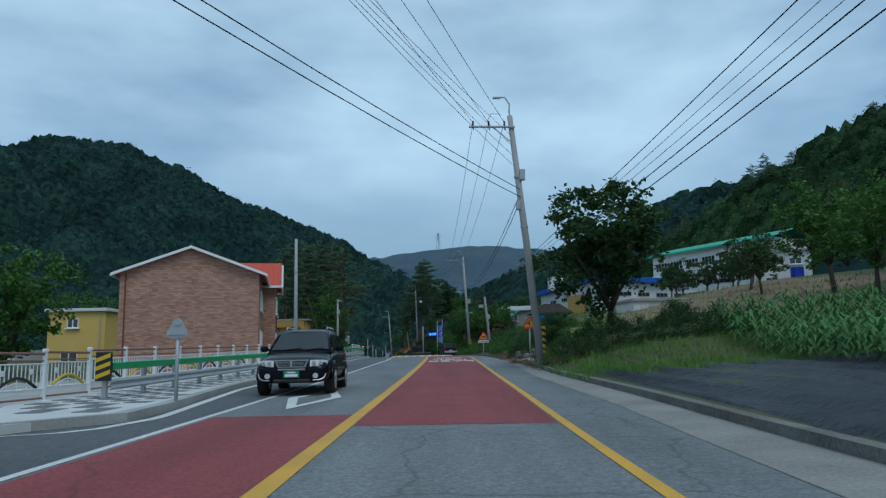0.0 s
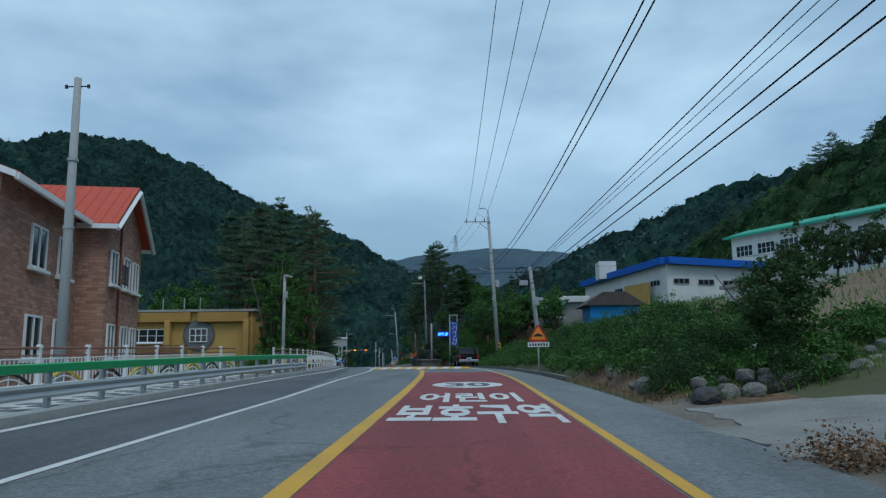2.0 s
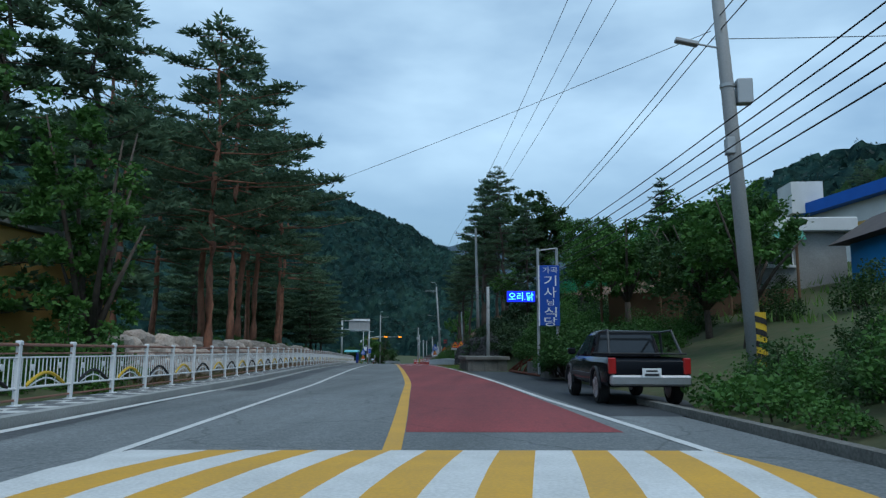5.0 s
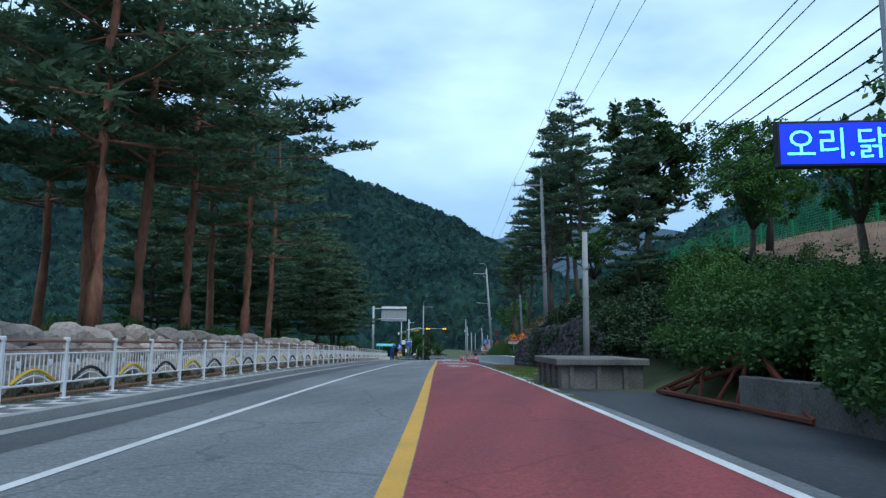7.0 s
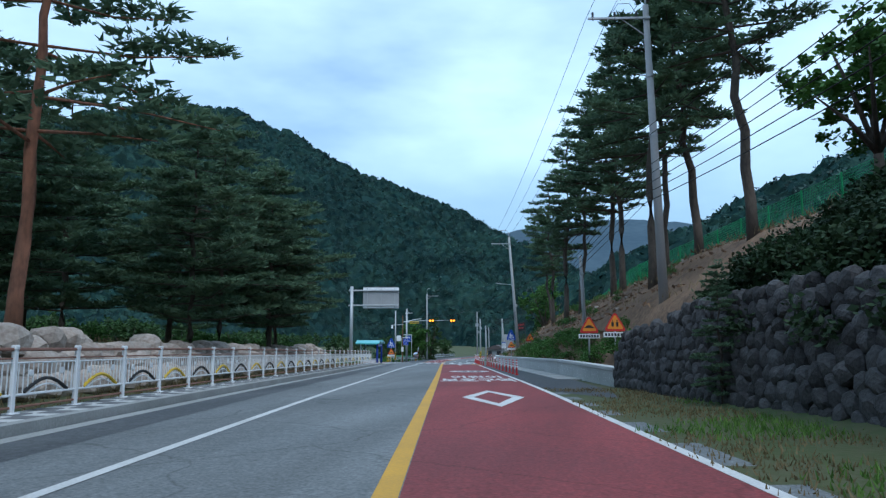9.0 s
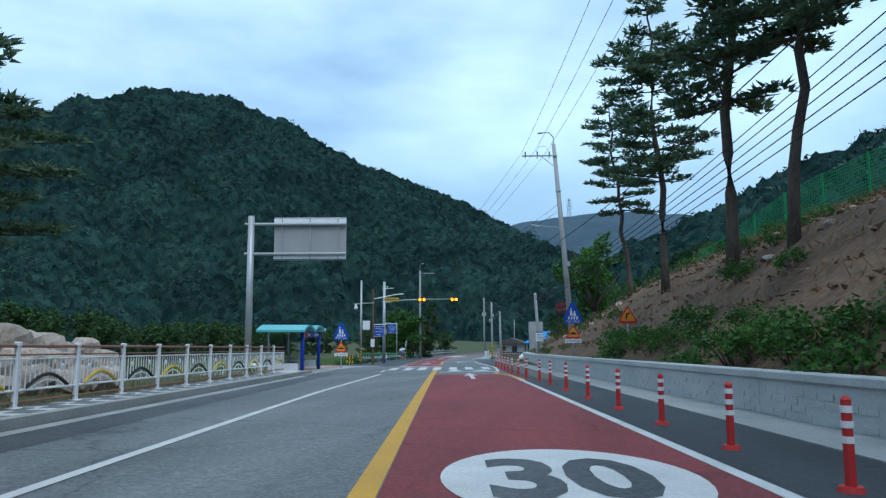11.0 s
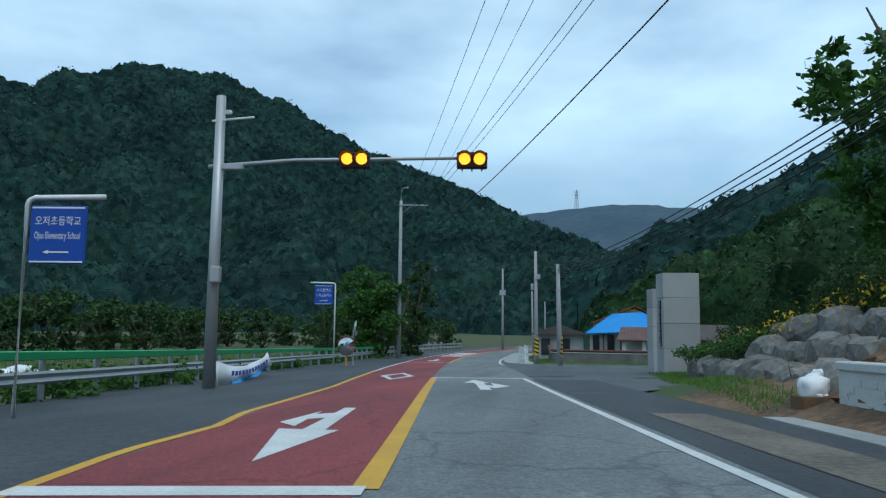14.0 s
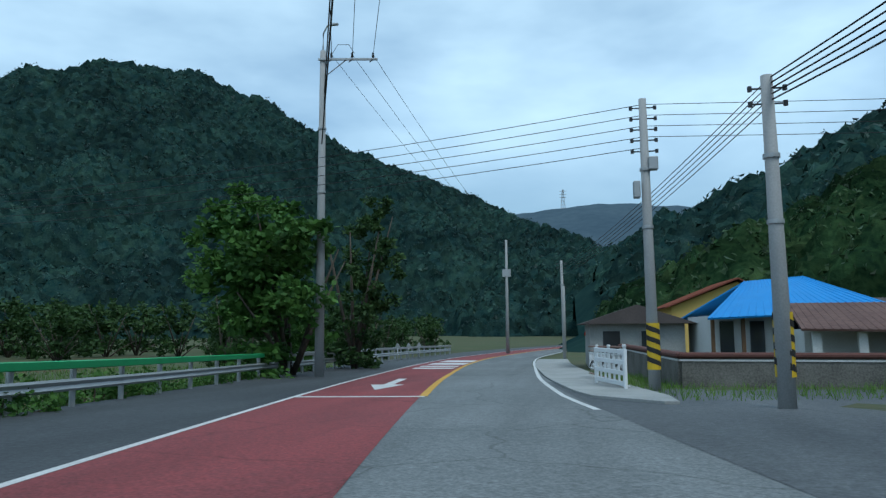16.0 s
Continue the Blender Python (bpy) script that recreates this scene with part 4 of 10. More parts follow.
ribbon("footway", 160, 226.5, lambda y: lerp([(160, 4.95), (205, 5.0), (226, 5.7)], y), lambda y: lerp([(160, 6.1), (205, 6.1), (226, 6.85)], y), 0.02, M['concrete'], "narrow concrete footing below the retaining wall", "pavement", thick=0.2)

ribbon("footway", 198, 214, lambda y: lerp([(198, -9.5), (214, -8.2)], y), lambda y: lerp([(198, -7.0), (206, -6.2), (214, -6.0)], y), 0.05, M['pink_paver'], "faded pink paved footway beside the stop", "pavement", thick=0.2, step=1)

# black mulch film beds and dirt beside the field
def mulch_beds():
    V, Fc = [], []
    ys = np.arange(3.0, 23.0, 0.35)
    os_ = np.arange(5.9, 14.2, 0.22)
    for y in ys:
        for o in os_:
            p = on(o, y, 0.03 if o > 6.0 else -0.12)
            p.z += 0.11 * max(0.0, math.sin(o * 4.2 + 0.25 * y + 0.6 * noise.noise(Vector((o, y * 0.3, 0))))) + 0.05 * noise.noise(Vector((o * 2.1, y * 1.7, 5)))
            V.append(p)
    n = len(os_)
    for j in range(len(ys) - 1):
        for i in range(n - 1):
            Fc.append((j * n + i, j * n + i + 1, (j + 1) * n + i + 1, (j + 1) * n + i))
    tagged(pydata("mulch_bed", V, Fc, M['mulch'], True), "beds covered with wrinkled black plastic mulch film", "field", "", "structure")


mulch_beds()


def laid_sheet(name, y0, y1, o0, o1, material, label):
    ys, os_ = np.arange(y0, y1, 0.6), np.arange(o0, o1, 0.5)
    V = [on(o, y, 0.12 + 0.09 * noise.noise(Vector((o * 1.4, y * 0.8, 3))) if name == "bare_field" else 0.03 + 0.02 * noise.noise(Vector((o, y, 3)))) for y in ys for o in os_]
    n = len(os_)
    Fc = [(j * n + i, j * n + i + 1, (j + 1) * n + i + 1, (j + 1) * n + i) for j in range(len(ys) - 1) for i in range(n - 1)]
    tagged(pydata(name, V, Fc, material, True), label, "ground", "", "structure")


laid_sheet("gravel_drive", 38.5, 48.6, 4.95, 6.6, M['dirt'], "worn gravel mouth of a farm track")


def slab_drive():
    """A broken concrete slab across the farm track's mouth."""
    V, Fc = [], []
    for y0, y1, o0, o1 in ((40.9, 43.6, 4.9, 8.4), (43.62, 46.4, 5.45, 8.9), (40.6, 43.5, 8.42, 12.5), (43.52, 46.9, 8.92, 13.0)):
        n = len(V)
        rim = []
        for (oa, ya), (ob_, yb) in zip(((o0, y0), (o1, y0), (o1, y1), (o0, y1)), ((o1, y0), (o1, y1), (o0, y1), (o0, y0))):
            for i in range(9):
                o, y = oa + (ob_ - oa) * i / 9, ya + (yb - ya) * i / 9
                k = 0.24 if o < 5.6 or y < 41 else 0.02
                rim.append((o + k * noise.noise(Vector((o * 1.9, y * 1.9, 2))), y + k * noise.noise(Vector((o * 1.7, y * 1.7, 9)))))
        q = [on(o, y, 0.06) for o, y in rim]
        m = len(q)
        V += q + [p - Vector((0, 0, 0.16)) for p in q]
        Fc += [tuple(n + i for i in range(m))] + [(n + i, n + m + i, n + m + (i + 1) % m, n + (i + 1) % m) for i in range(m)]
    tagged(pydata("concrete_drive", V, Fc, M['gutter']), "pale cracked concrete slabs across the farm track", "pavement", "", "structure")


slab_drive()
laid_sheet("bare_field", 51.0, 86.0, 9.8, 30.0, M['field'], "bare brown tilled field on the slope")
laid_sheet("bare_field", 35.0, 51.2, 13.4, 26.0, M['field'], "bare brown tilled field above the farm track")


# ---- hills ----
def hill(name, crest, k, x0, x1, y0, y1, step, material, label, floor_z=-6.0, lump=5.0, warp=0.3, seed=0, spur=0.0):
    """A wooded hill below a crest line (x, y, z); k is the fall per metre."""
    xs = np.arange(x0, x1 + step, step)
    ys = np.arange(y0, y1 + step, step)
    X, Y = np.meshgrid(xs, ys)
    Z = np.full(X.shape, -1e9)
    W = np.zeros(X.shape)
    N2 = np.zeros(X.shape)
    SP = np.zeros(X.shape)
    for j in range(len(ys)):
        for i in range(len(xs)):
            p = Vector((xs[i], ys[j], seed * 37.0))
            W[j, i] = noise.noise(p * 0.006) * 0.6 + noise.noise(p * 0.016) * 0.4
            N2[j, i] = noise.noise(p * 0.11) * 0.6 + noise.noise(p * 0.05) * 0.8
            q = p + Vector((noise.noise(p * 0.004) * 70, noise.noise(p * 0.004 + Vector((9, 0, 0))) * 70, 0))
            SP[j, i] = 0.62 - 1.5 * abs(noise.noise(q * 0.0085)) - 0.75 * abs(noise.noise(q * 0.021))
    for (ax, ay, az), (bx, by, bz) in zip(crest, crest[1:]):
        dx, dy = bx - ax, by - ay
        t = np.clip(((X - ax) * dx + (Y - ay) * dy) / (dx * dx + dy * dy), 0, 1)
        d = np.hypot(X - ax - t * dx, Y - ay - t * dy)
        zc = az + t * (bz - az)
        Z = np.maximum(Z, zc - k * d * (1 + warp * W))
    # spurs and gullies grow from nothing at the crest
    if spur:
        D = np.full(X.shape, 1e9)
        for (ax, ay, az), (bx, by, bz) in zip(crest, crest[1:]):
            dx, dy = bx - ax, by - ay
            t = np.clip(((X - ax) * dx + (Y - ay) * dy) / (dx * dx + dy * dy), 0, 1)
            D = np.minimum(D, np.hypot(X - ax - t * dx, Y - ay - t * dy))
        Z = Z + spur * SP * np.clip(D / 90.0, 0, 1)
    Z = np.maximum(Z + lump * N2, floor_z)
    V = np.stack([X.ravel(), Y.ravel(), Z.ravel()], 1)
    n = len(xs)
    Fc = [(j * n + i, j * n + i + 1, (j + 1) * n + i + 1, (j + 1) * n + i) for j in range(len(ys) - 1) for i in range(n - 1)
          if max(Z[j, i], Z[j, i + 1], Z[j + 1, i], Z[j + 1, i + 1]) > floor_z + 0.1]
    ob = pydata(name, V, Fc, material, True)
    tagged(ob, label, "hill", "", "structure")
    return xs, ys, Z


CREST_L = [(-1300, 500, 280), (-900, 800, 285), (-760, 930, 292), (-700, 985, 288), (-662, 1005, 284), (-620, 1026, 306), (-577, 1044, 332), (-555, 1090, 334), (-530, 1142, 350), (-508, 1265, 334), (-448, 1345, 292), (-404, 1549, 328),
           (-300, 1420, 268), (-191, 1208, 191), (-95, 1019, 123), (-30, 872, 80), (8, 721, 44), (20, 640, 12)]
CREST_R = [(420, 200, 118), (260, 420, 112), (188, 528, 116), (110, 590, 86), (87, 680, 77), (69, 815, 82), (45, 918, 78), (20, 1100, 50)]
CREST_N = [(150, -60, 55), (140, 60, 66), (134, 150, 72), (122, 250, 64), (108, 310, 52), (92, 350, 40), (80, 385, 27)]
CREST_S = [(95, 300, 36), (52, 312, 27), (26, 345, 21), (2, 390, 11)]
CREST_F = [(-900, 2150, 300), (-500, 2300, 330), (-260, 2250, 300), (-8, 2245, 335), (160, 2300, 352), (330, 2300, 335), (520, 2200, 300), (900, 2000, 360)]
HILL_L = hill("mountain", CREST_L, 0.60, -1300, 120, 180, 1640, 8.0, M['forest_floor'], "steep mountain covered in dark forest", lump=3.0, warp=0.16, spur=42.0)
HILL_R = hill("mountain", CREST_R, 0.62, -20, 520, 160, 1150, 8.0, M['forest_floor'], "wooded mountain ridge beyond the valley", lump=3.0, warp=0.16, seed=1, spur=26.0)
HILL_N = hill("hillside", CREST_N, 0.85, 30, 260, -120, 420, 5.0, M['forest_floor'], "steep wooded hillside", lump=1.5, warp=0.12, seed=2, spur=7.0)
HILL_S = hill("hillside", CREST_S, 0.45, -40, 140, 270, 440, 4.0, M['forest_floor'], "low wooded hill behind the village house", lump=1.2, seed=3)
# this ridge's blue is haze held in its material colour
HILL_F = hill("far_mountain", CREST_F, 0.33, -1500, 1500, 1500, 2600, 30.0, M['forest_far_haze'], "far wooded ridge with blue distance haze painted into its colour", lump=8.0, seed=4)


def height_in(h, x, y, fine=False):
    xs, ys, Z = h
    if fine:
        u = min(max((x - xs[0]) / (xs[1] - xs[0]), 0), len(xs) - 1.001)
        v = min(max((y - ys[0]) / (ys[1] - ys[0]), 0), len(ys) - 1.001)
        i, j = int(u), int(v)
        u, v = u - i, v - j
        return float((Z[j, i] * (1 - u) + Z[j, i + 1] * u) * (1 - v) + (Z[j + 1, i] * (1 - u) + Z[j + 1, i + 1] * u) * v)
    i = int((x - xs[0]) / (xs[1] - xs[0]))
    j = int((y - ys[0]) / (ys[1] - ys[0]))
    if 0 <= i < len(xs) - 1 and 0 <= j < len(ys) - 1:
        return float(Z[j, i])
    return -99.0


def forest(name, h, x0, x1, y0, y1, step, size, tall, cards, seed, material, label, low=-5.0, keep=None, blade=0.15, fill=False):
    """A canopy over a hill: crowns that run into one another, with loose leaf clumps on them."""
    rng = np.random.default_rng(seed)
    xs, ys = np.arange(x0, x1, step), np.arange(y0, y1, step)
    base = np.array([[height_in(h, x, y, True) for x in xs] for y in ys])
    can = np.zeros(base.shape)
    spots = []
    n = int((x1 - x0) * (y1 - y0) / (size * size * 0.8))
    for _ in range(n):
        x, y = rng.uniform(x0, x1), rng.uniform(y0, y1)
        z = height_in(h, x, y, True)
        if z < low or (keep and not keep(x, y)):
            continue
        r = size * rng.uniform(0.42, 0.8)
        hh = tall * rng.uniform(0.45, 1.25)
        i0, i1 = max(0, int((x - r - x0) / step)), min(len(xs), int((x + r - x0) / step) + 2)
        j0, j1 = max(0, int((y - r - y0) / step)), min(len(ys), int((y + r - y0) / step) + 2)
        X, Y = np.meshgrid(xs[i0:i1], ys[j0:j1])
        q = 1 - ((X - x) ** 2 + (Y - y) ** 2) / (r * r)
        can[j0:j1, i0:i1] = np.maximum(can[j0:j1, i0:i1], hh * np.clip(q, 0, 1) ** 0.5)
        spots.append((x, y, z, r, hh))
    can = np.where((base > low + 1), np.maximum(can, tall * 0.22), can) if fill else can
    J = rng.normal(size=base.shape) * step * 0.3
    Z = base + can + J * (can > 0.3)
    X, Y = np.meshgrid(xs, ys)
    X = X + rng.normal(size=X.shape) * step * 0.15
    Y = Y + rng.normal(size=X.shape) * step * 0.15
    idx = np.arange(len(xs) * len(ys)).reshape(len(ys), len(xs))
    on_ = can > 0.3
    use = on_[:-1, :-1] | on_[1:, 1:] | on_[1:, :-1] | on_[:-1, 1:]
    F = np.stack([idx[:-1, :-1], idx[:-1, 1:], idx[1:, 1:], idx[1:, :-1]], -1)[use]
    ob = pydata(name, np.stack([X.ravel(), Y.ravel(), Z.ravel()], 1), F.tolist(), material[0], True)
    tagged(ob, label, "forest", "", "stuff")
    if cards and spots:
        S = np.repeat(np.array(spots), cards, axis=0)
        m = len(S)
        a = rng.uniform(0, 6.283, m)
        q = np.sqrt(rng.uniform(0, 0.9, m))
        c = np.stack([S[:, 0] + np.cos(a) * q * S[:, 3], S[:, 1] + np.sin(a) * q * S[:, 3], S[:, 2] + S[:, 4] * (1 - q * q) ** 0.5 + rng.uniform(-0.4, 0.3, m)], 1)
        T = (c[:, None, :] + rng.normal(size=(m, 3, 3)) * (S[:, 3] * blade)[:, None, None]).reshape(-1, 3)
        o2 = pydata("forest_leaves", T, np.arange(m * 3).reshape(-1, 3).tolist(), material[1])
        tagged(o2, label.replace("forest", "forest foliage"), "foliage", "", "stuff")


# mountain canopies take the haze-tinted greens, near hillsides the plain leaf greens
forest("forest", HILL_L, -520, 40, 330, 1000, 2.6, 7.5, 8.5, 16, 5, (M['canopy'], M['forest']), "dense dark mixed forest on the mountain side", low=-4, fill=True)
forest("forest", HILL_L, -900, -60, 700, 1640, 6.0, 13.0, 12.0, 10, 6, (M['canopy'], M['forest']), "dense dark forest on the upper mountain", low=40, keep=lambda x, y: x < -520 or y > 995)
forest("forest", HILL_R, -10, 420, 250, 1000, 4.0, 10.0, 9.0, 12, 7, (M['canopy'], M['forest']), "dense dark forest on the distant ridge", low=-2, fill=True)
forest("forest", HILL_N, 30, 200, -60, 415, 1.7, 5.5, 6.0, 34, 8, (M['canopy_near'], M['leaf_hill']), "dense mixed forest on the near hillside", low=-4, keep=lambda x, y: x > 78 or y > 215, blade=0.085)
forest("forest", HILL_S, -40, 140, 272, 432, 1.4, 4.6, 5.0, 50, 9, (M['canopy_near'], M['leaf_hill']), "dense leafy forest on the low hill", low=0, blade=0.08)


# ---- plants ----
def cards_mesh(name, centres, spread, size, per, seed, material, flat=0.0, shape=3):
    """Loose leaf blades round clump centres, as one mesh."""
    rng = np.random.default_rng(seed)
    C = np.repeat(np.asarray(centres, float), per, axis=0)
    S = np.repeat(np.asarray(spread, float), per)[:, None]
    n = len(C)
    d = rng.normal(size=(n, 3))
    d /= np.linalg.norm(d, axis=1)[:, None]
    C = C + d * S * rng.uniform(0.25, 1.0, (n, 1)) * np.array([1, 1, 1 - flat])
    u = rng.normal(size=(n, 3))
    u[:, 2] *= 0.6
    u /= np.linalg.norm(u, axis=1)[:, None]
    v = np.cross(u, rng.normal(size=(n, 3)))
    v /= np.linalg.norm(v, axis=1)[:, None]
    s = size * rng.uniform(0.6, 1.4, (n, 1))
    if shape == 3:
        V = np.concatenate([C - v * s * 0.3, C + v * s * 0.3, C + u * s])
        Fc = [(i, i + n, i + 2 * n) for i in range(n)]
    else:
        V = np.concatenate([C, C + u * s * 0.5 + v * s * 0.3, C + u * s, C + u * s * 0.5 - v * s * 0.3])
        Fc = [(i, i + n, i + 2 * n, i + 3 * n) for i in range(n)]
    me = bpy.data.meshes.new(name)
    me.from_pydata(V.tolist(), [], Fc)
    me.materials.append(material)
    return me


def needles_mesh(name, centres, spread, size, per, seed, material):
    """Flat pads of needle sprays that fan out and turn up at the tips."""
    rng = np.random.default_rng(seed)
    C = np.repeat(np.asarray([tuple(c) for c in centres], float), per, axis=0)
    S = np.repeat(np.asarray(spread, float), per)[:, None]
    n = len(C)
    a = rng.uniform(0, 6.283, n)
    d = np.stack([np.cos(a), np.sin(a), rng.uniform(-0.25, 0.35, n)], 1)
    q = C + d * S * np.sqrt(rng.uniform(0.02, 1.0, (n, 1)))
    u = d + rng.normal(size=(n, 3)) * 0.45
    u[:, 2] = u[:, 2] * 0.5 + 0.25
    u /= np.linalg.norm(u, axis=1)[:, None]
    v = np.cross(u, rng.normal(size=(n, 3)))
    v /= np.linalg.norm(v, axis=1)[:, None]
    s = size * rng.uniform(0.6, 1.35, (n, 1))
    V = np.concatenate([q - v * s * 0.22, q + v * s * 0.22, q + u * s])
    me = bpy.data.meshes.new(name)
    me.from_pydata(V.tolist(), [], [(i, i + n, i + 2 * n) for i in range(n)])
    me.materials.append(material)
    return me


def pine(name, label, height, seed, bare=0.5, spread=3.2, bark='bark_red', lean=(0, 0), group="", dense=1.0, gap=1.0):
    """A red pine: bare tapered trunk, whorled limbs, flat needle pads."""
    r = random.Random(seed)
    tree = thing(name, label, "tree", group)
    bm = bmesh.new()
    n = 12
    rad = 0.0105 * height + 0.045
    wob = [Vector((r.uniform(-1, 1), r.uniform(-1, 1), 0)) * 0.012 / gap ** 2 * height for _ in range(n + 1)]

    def axis(u):
        k = min(int(u * n), n - 1)
        f = u * n - k
        w = wob[k] * (1 - f) + wob[k + 1] * f
        return Vector((lean[0] * u * height, lean[1] * u * height, u * height)) + w * min(1, u * 4)

    tube(bm, [axis(i / n) + (Vector((0, 0, -0.4)) if i == 0 else Vector()) for i in range(n + 1)],
         [rad * (1.25 if i == 0 else 1) * (1 - 0.85 * (i / n) ** 1.2) for i in range(n + 1)], 9)
    centres, spr = [], []
    k = 0
    u = bare
    while u < 0.985:
        f = (u - bare) / (1 - bare)
        reach = spread * (0.62 + 0.55 * math.sin(math.pi * min(1, f * 0.75 + 0.22))) * (1 - 0.72 * f ** 2.0)
        for _ in range(r.choice((3, 4, 4, 5))):
            a = k * 2.4 + r.uniform(-0.5, 0.5)
            k += 1
            ln = reach * r.uniform(0.5, 1.15)
            d = Vector((math.cos(a), math.sin(a), 0))
            sd = Vector((-d.y, d.x, 0))
            base = axis(u + r.uniform(-0.012, 0.012))
            up = r.uniform(-0.12, 0.2)
            tip = base + d * ln + Vector((0, 0, ln * up))
            mid = base + d * ln * 0.5 + Vector((0, 0, ln * up * 0.2))
            rr = max(0.018, rad * 0.28 * (1 - 0.6 * f))
            tube(bm, [base, mid, tip], [rr, rr * 0.7, rr * 0.25], 5)
            pads = max(2, int(ln * 2.6))
            for j in range(pads):
                t = 0.3 + 0.72 * (j + 1) / pads
                w = 0.26 * ln * (1.15 - t) + 0.12
                for side_ in (-1, 0, 1):
                    if side_ and r.random() < 0.25:
                        continue
                    centres.append(base + (tip - base) * t + sd * side_ * w * r.uniform(0.6, 1.3) + Vector((0, 0, r.uniform(-0.02, 0.14) + 0.10 * t)))
                    spr.append(r.uniform(0.22, 0.4) * (0.62 + 0.12 * spread))
        u += r.uniform(0.042, 0.068) * gap
    for j in range(3):
        centres.append(axis(1.0) + Vector((r.uniform(-0.15, 0.15), r.uniform(-0.15, 0.15), 0.25 * j - 0.2)))
        spr.append(0.28)
    part("trunk", bm, M[bark], tree, smooth=True)
    me = needles_mesh("crown", centres, spr, 0.34, int(14 * dense), seed, M['leaf_pine'])
    c = new("crown", me)
    c.parent = tree
    return tree


def leaf_tree(name, label, height, width, seed, material='leaf', trunk_h=0.3, leaf=0.22, clumps=70, per=70, group="", stems=1, bark='bark', squash=0.85):
    """A broadleaf tree: forked trunk and an uneven crown of leaf clumps."""
    r = random.Random(seed)
    tree = thing(name, label, "tree", group)
    bm = bmesh.new()
    rad = 0.018 * height + 0.04
    centres, spr = [], []
    th = height * trunk_h
    for s in range(stems):
        a0 = r.uniform(0, 6.28)
        foot = Vector((math.cos(a0), math.sin(a0), 0)) * (0.25 * (stems > 1))
        top = foot + Vector((r.uniform(-0.3, 0.3), r.uniform(-0.3, 0.3), th))
        tube(bm, [foot - Vector((0, 0, 0.4)), (foot + top) / 2, top], [rad * 1.2, rad, rad * 0.85], 8)
        for i in range(max(3, 7 // stems)):
            a = i * 2.4 + r.uniform(-0.4, 0.4) + a0
            rr = width * 0.5 * r.uniform(0.45, 0.9)
            tip = top + Vector((math.cos(a) * rr, math.sin(a) * rr, (height - th) * r.uniform(0.3, 0.9)))
            b2 = bmesh.new()
            tube(b2, [top, top.lerp(tip, 0.45) + Vector((0, 0, 0.2)), tip], [rad * 0.6, rad * 0.4, rad * 0.12], 6)
            part("limb", b2, M[bark], tree, smooth=True)
    mid = Vector((0, 0, th + (height - th) * 0.48))
    lobes = [Vector((r.uniform(-1, 1) * width * 0.24, r.uniform(-1, 1) * width * 0.24, r.uniform(-0.3, 0.32) * (height - th))) for _ in range(6)]
    for i in range(clumps):
        d = Vector((r.gauss(0, 1), r.gauss(0, 1), r.gauss(0, 1)))
        d.normalize()
        f = r.uniform(0.45, 1.0)
        lo = lobes[i % 6]
        p = mid + lo + Vector((d.x * width * 0.32 * f, d.y * width * 0.32 * f, d.z * (height - th) * 0.30 * f * squash / 0.85))
        if p.z > height:
            p.z = height - r.uniform(0, 0.5)
        centres.append(p)
        spr.append(width * r.uniform(0.05, 0.11))
    part("trunk", bm, M[bark], tree, smooth=True)
    c = new("crown", cards_mesh("crown", centres, spr, leaf, per, seed, M[material], flat=0.25, shape=4))
    c.parent = tree
    return tree


def shrub(name, label, w, h, seed, material='leaf', leaf=0.13, clumps=34, per=60, group="", category="shrub"):
    """A leafy bush with a few stems."""
    r = random.Random(seed)
    bush = thing(name, label, category, group)
    bm = bmesh.new()
    centres, spr = [], []
    for i in range(clumps):
        a, q = r.uniform(0, 6.28), math.sqrt(r.uniform(0, 1)) * w * 0.5
        z = h * (1 - (q / (w * 0.5)) ** 2 * 0.65) * r.uniform(0.25, 1.0)
        p = Vector((math.cos(a) * q, math.sin(a) * q, z))
        centres.append(p)
        spr.append(0.13 * w * r.uniform(0.7, 1.4) + 0.08)
        if i % 4 == 0:
            tube(bm, [Vector((p.x * 0.2, p.y * 0.2, -0.3)), Vector((p.x * 0.6, p.y * 0.6, p.z * 0.5)), p], [0.03, 0.02, 0.008], 4)
    part("stem", bm, M['bark'], bush)
    c = new("foliage", cards_mesh("foliage", centres, spr, leaf, per, seed, M[material], flat=0.1, shape=4))
    c.parent = bush
    return bush


def grass_patch(name, spots, h, per, seed, material, label, width=0.02):
    """Upright blades round spots (x, y, z, radius)."""
    rng = np.random.default_rng(seed)
    A = np.asarray(spots, float)
    C = np.repeat(A, per, axis=0)
    n = len(C)
    an, rr = rng.uniform(0, 6.283, n), np.sqrt(rng.uniform(0, 1, n)) * C[:, 3]
    base = C[:, :3] + np.stack([np.cos(an) * rr, np.sin(an) * rr, np.zeros(n)], 1)
    hh = h * rng.uniform(0.4, 1.2, n)
    t = rng.uniform(0, 6.283, n)
    side_ = np.stack([np.cos(t), np.sin(t), np.zeros(n)], 1) * width
    bend = rng.normal(size=(n, 3)) * 0.35 * hh[:, None]
    bend[:, 2] = 0
    V = np.concatenate([base - side_, base + side_, base + bend + np.stack([np.zeros(n), np.zeros(n), hh], 1)])
    ob = pydata(name, V, [(i, i + n, i + 2 * n) for i in range(n)], material)
    return tagged(ob, label, "grass", "", "stuff")


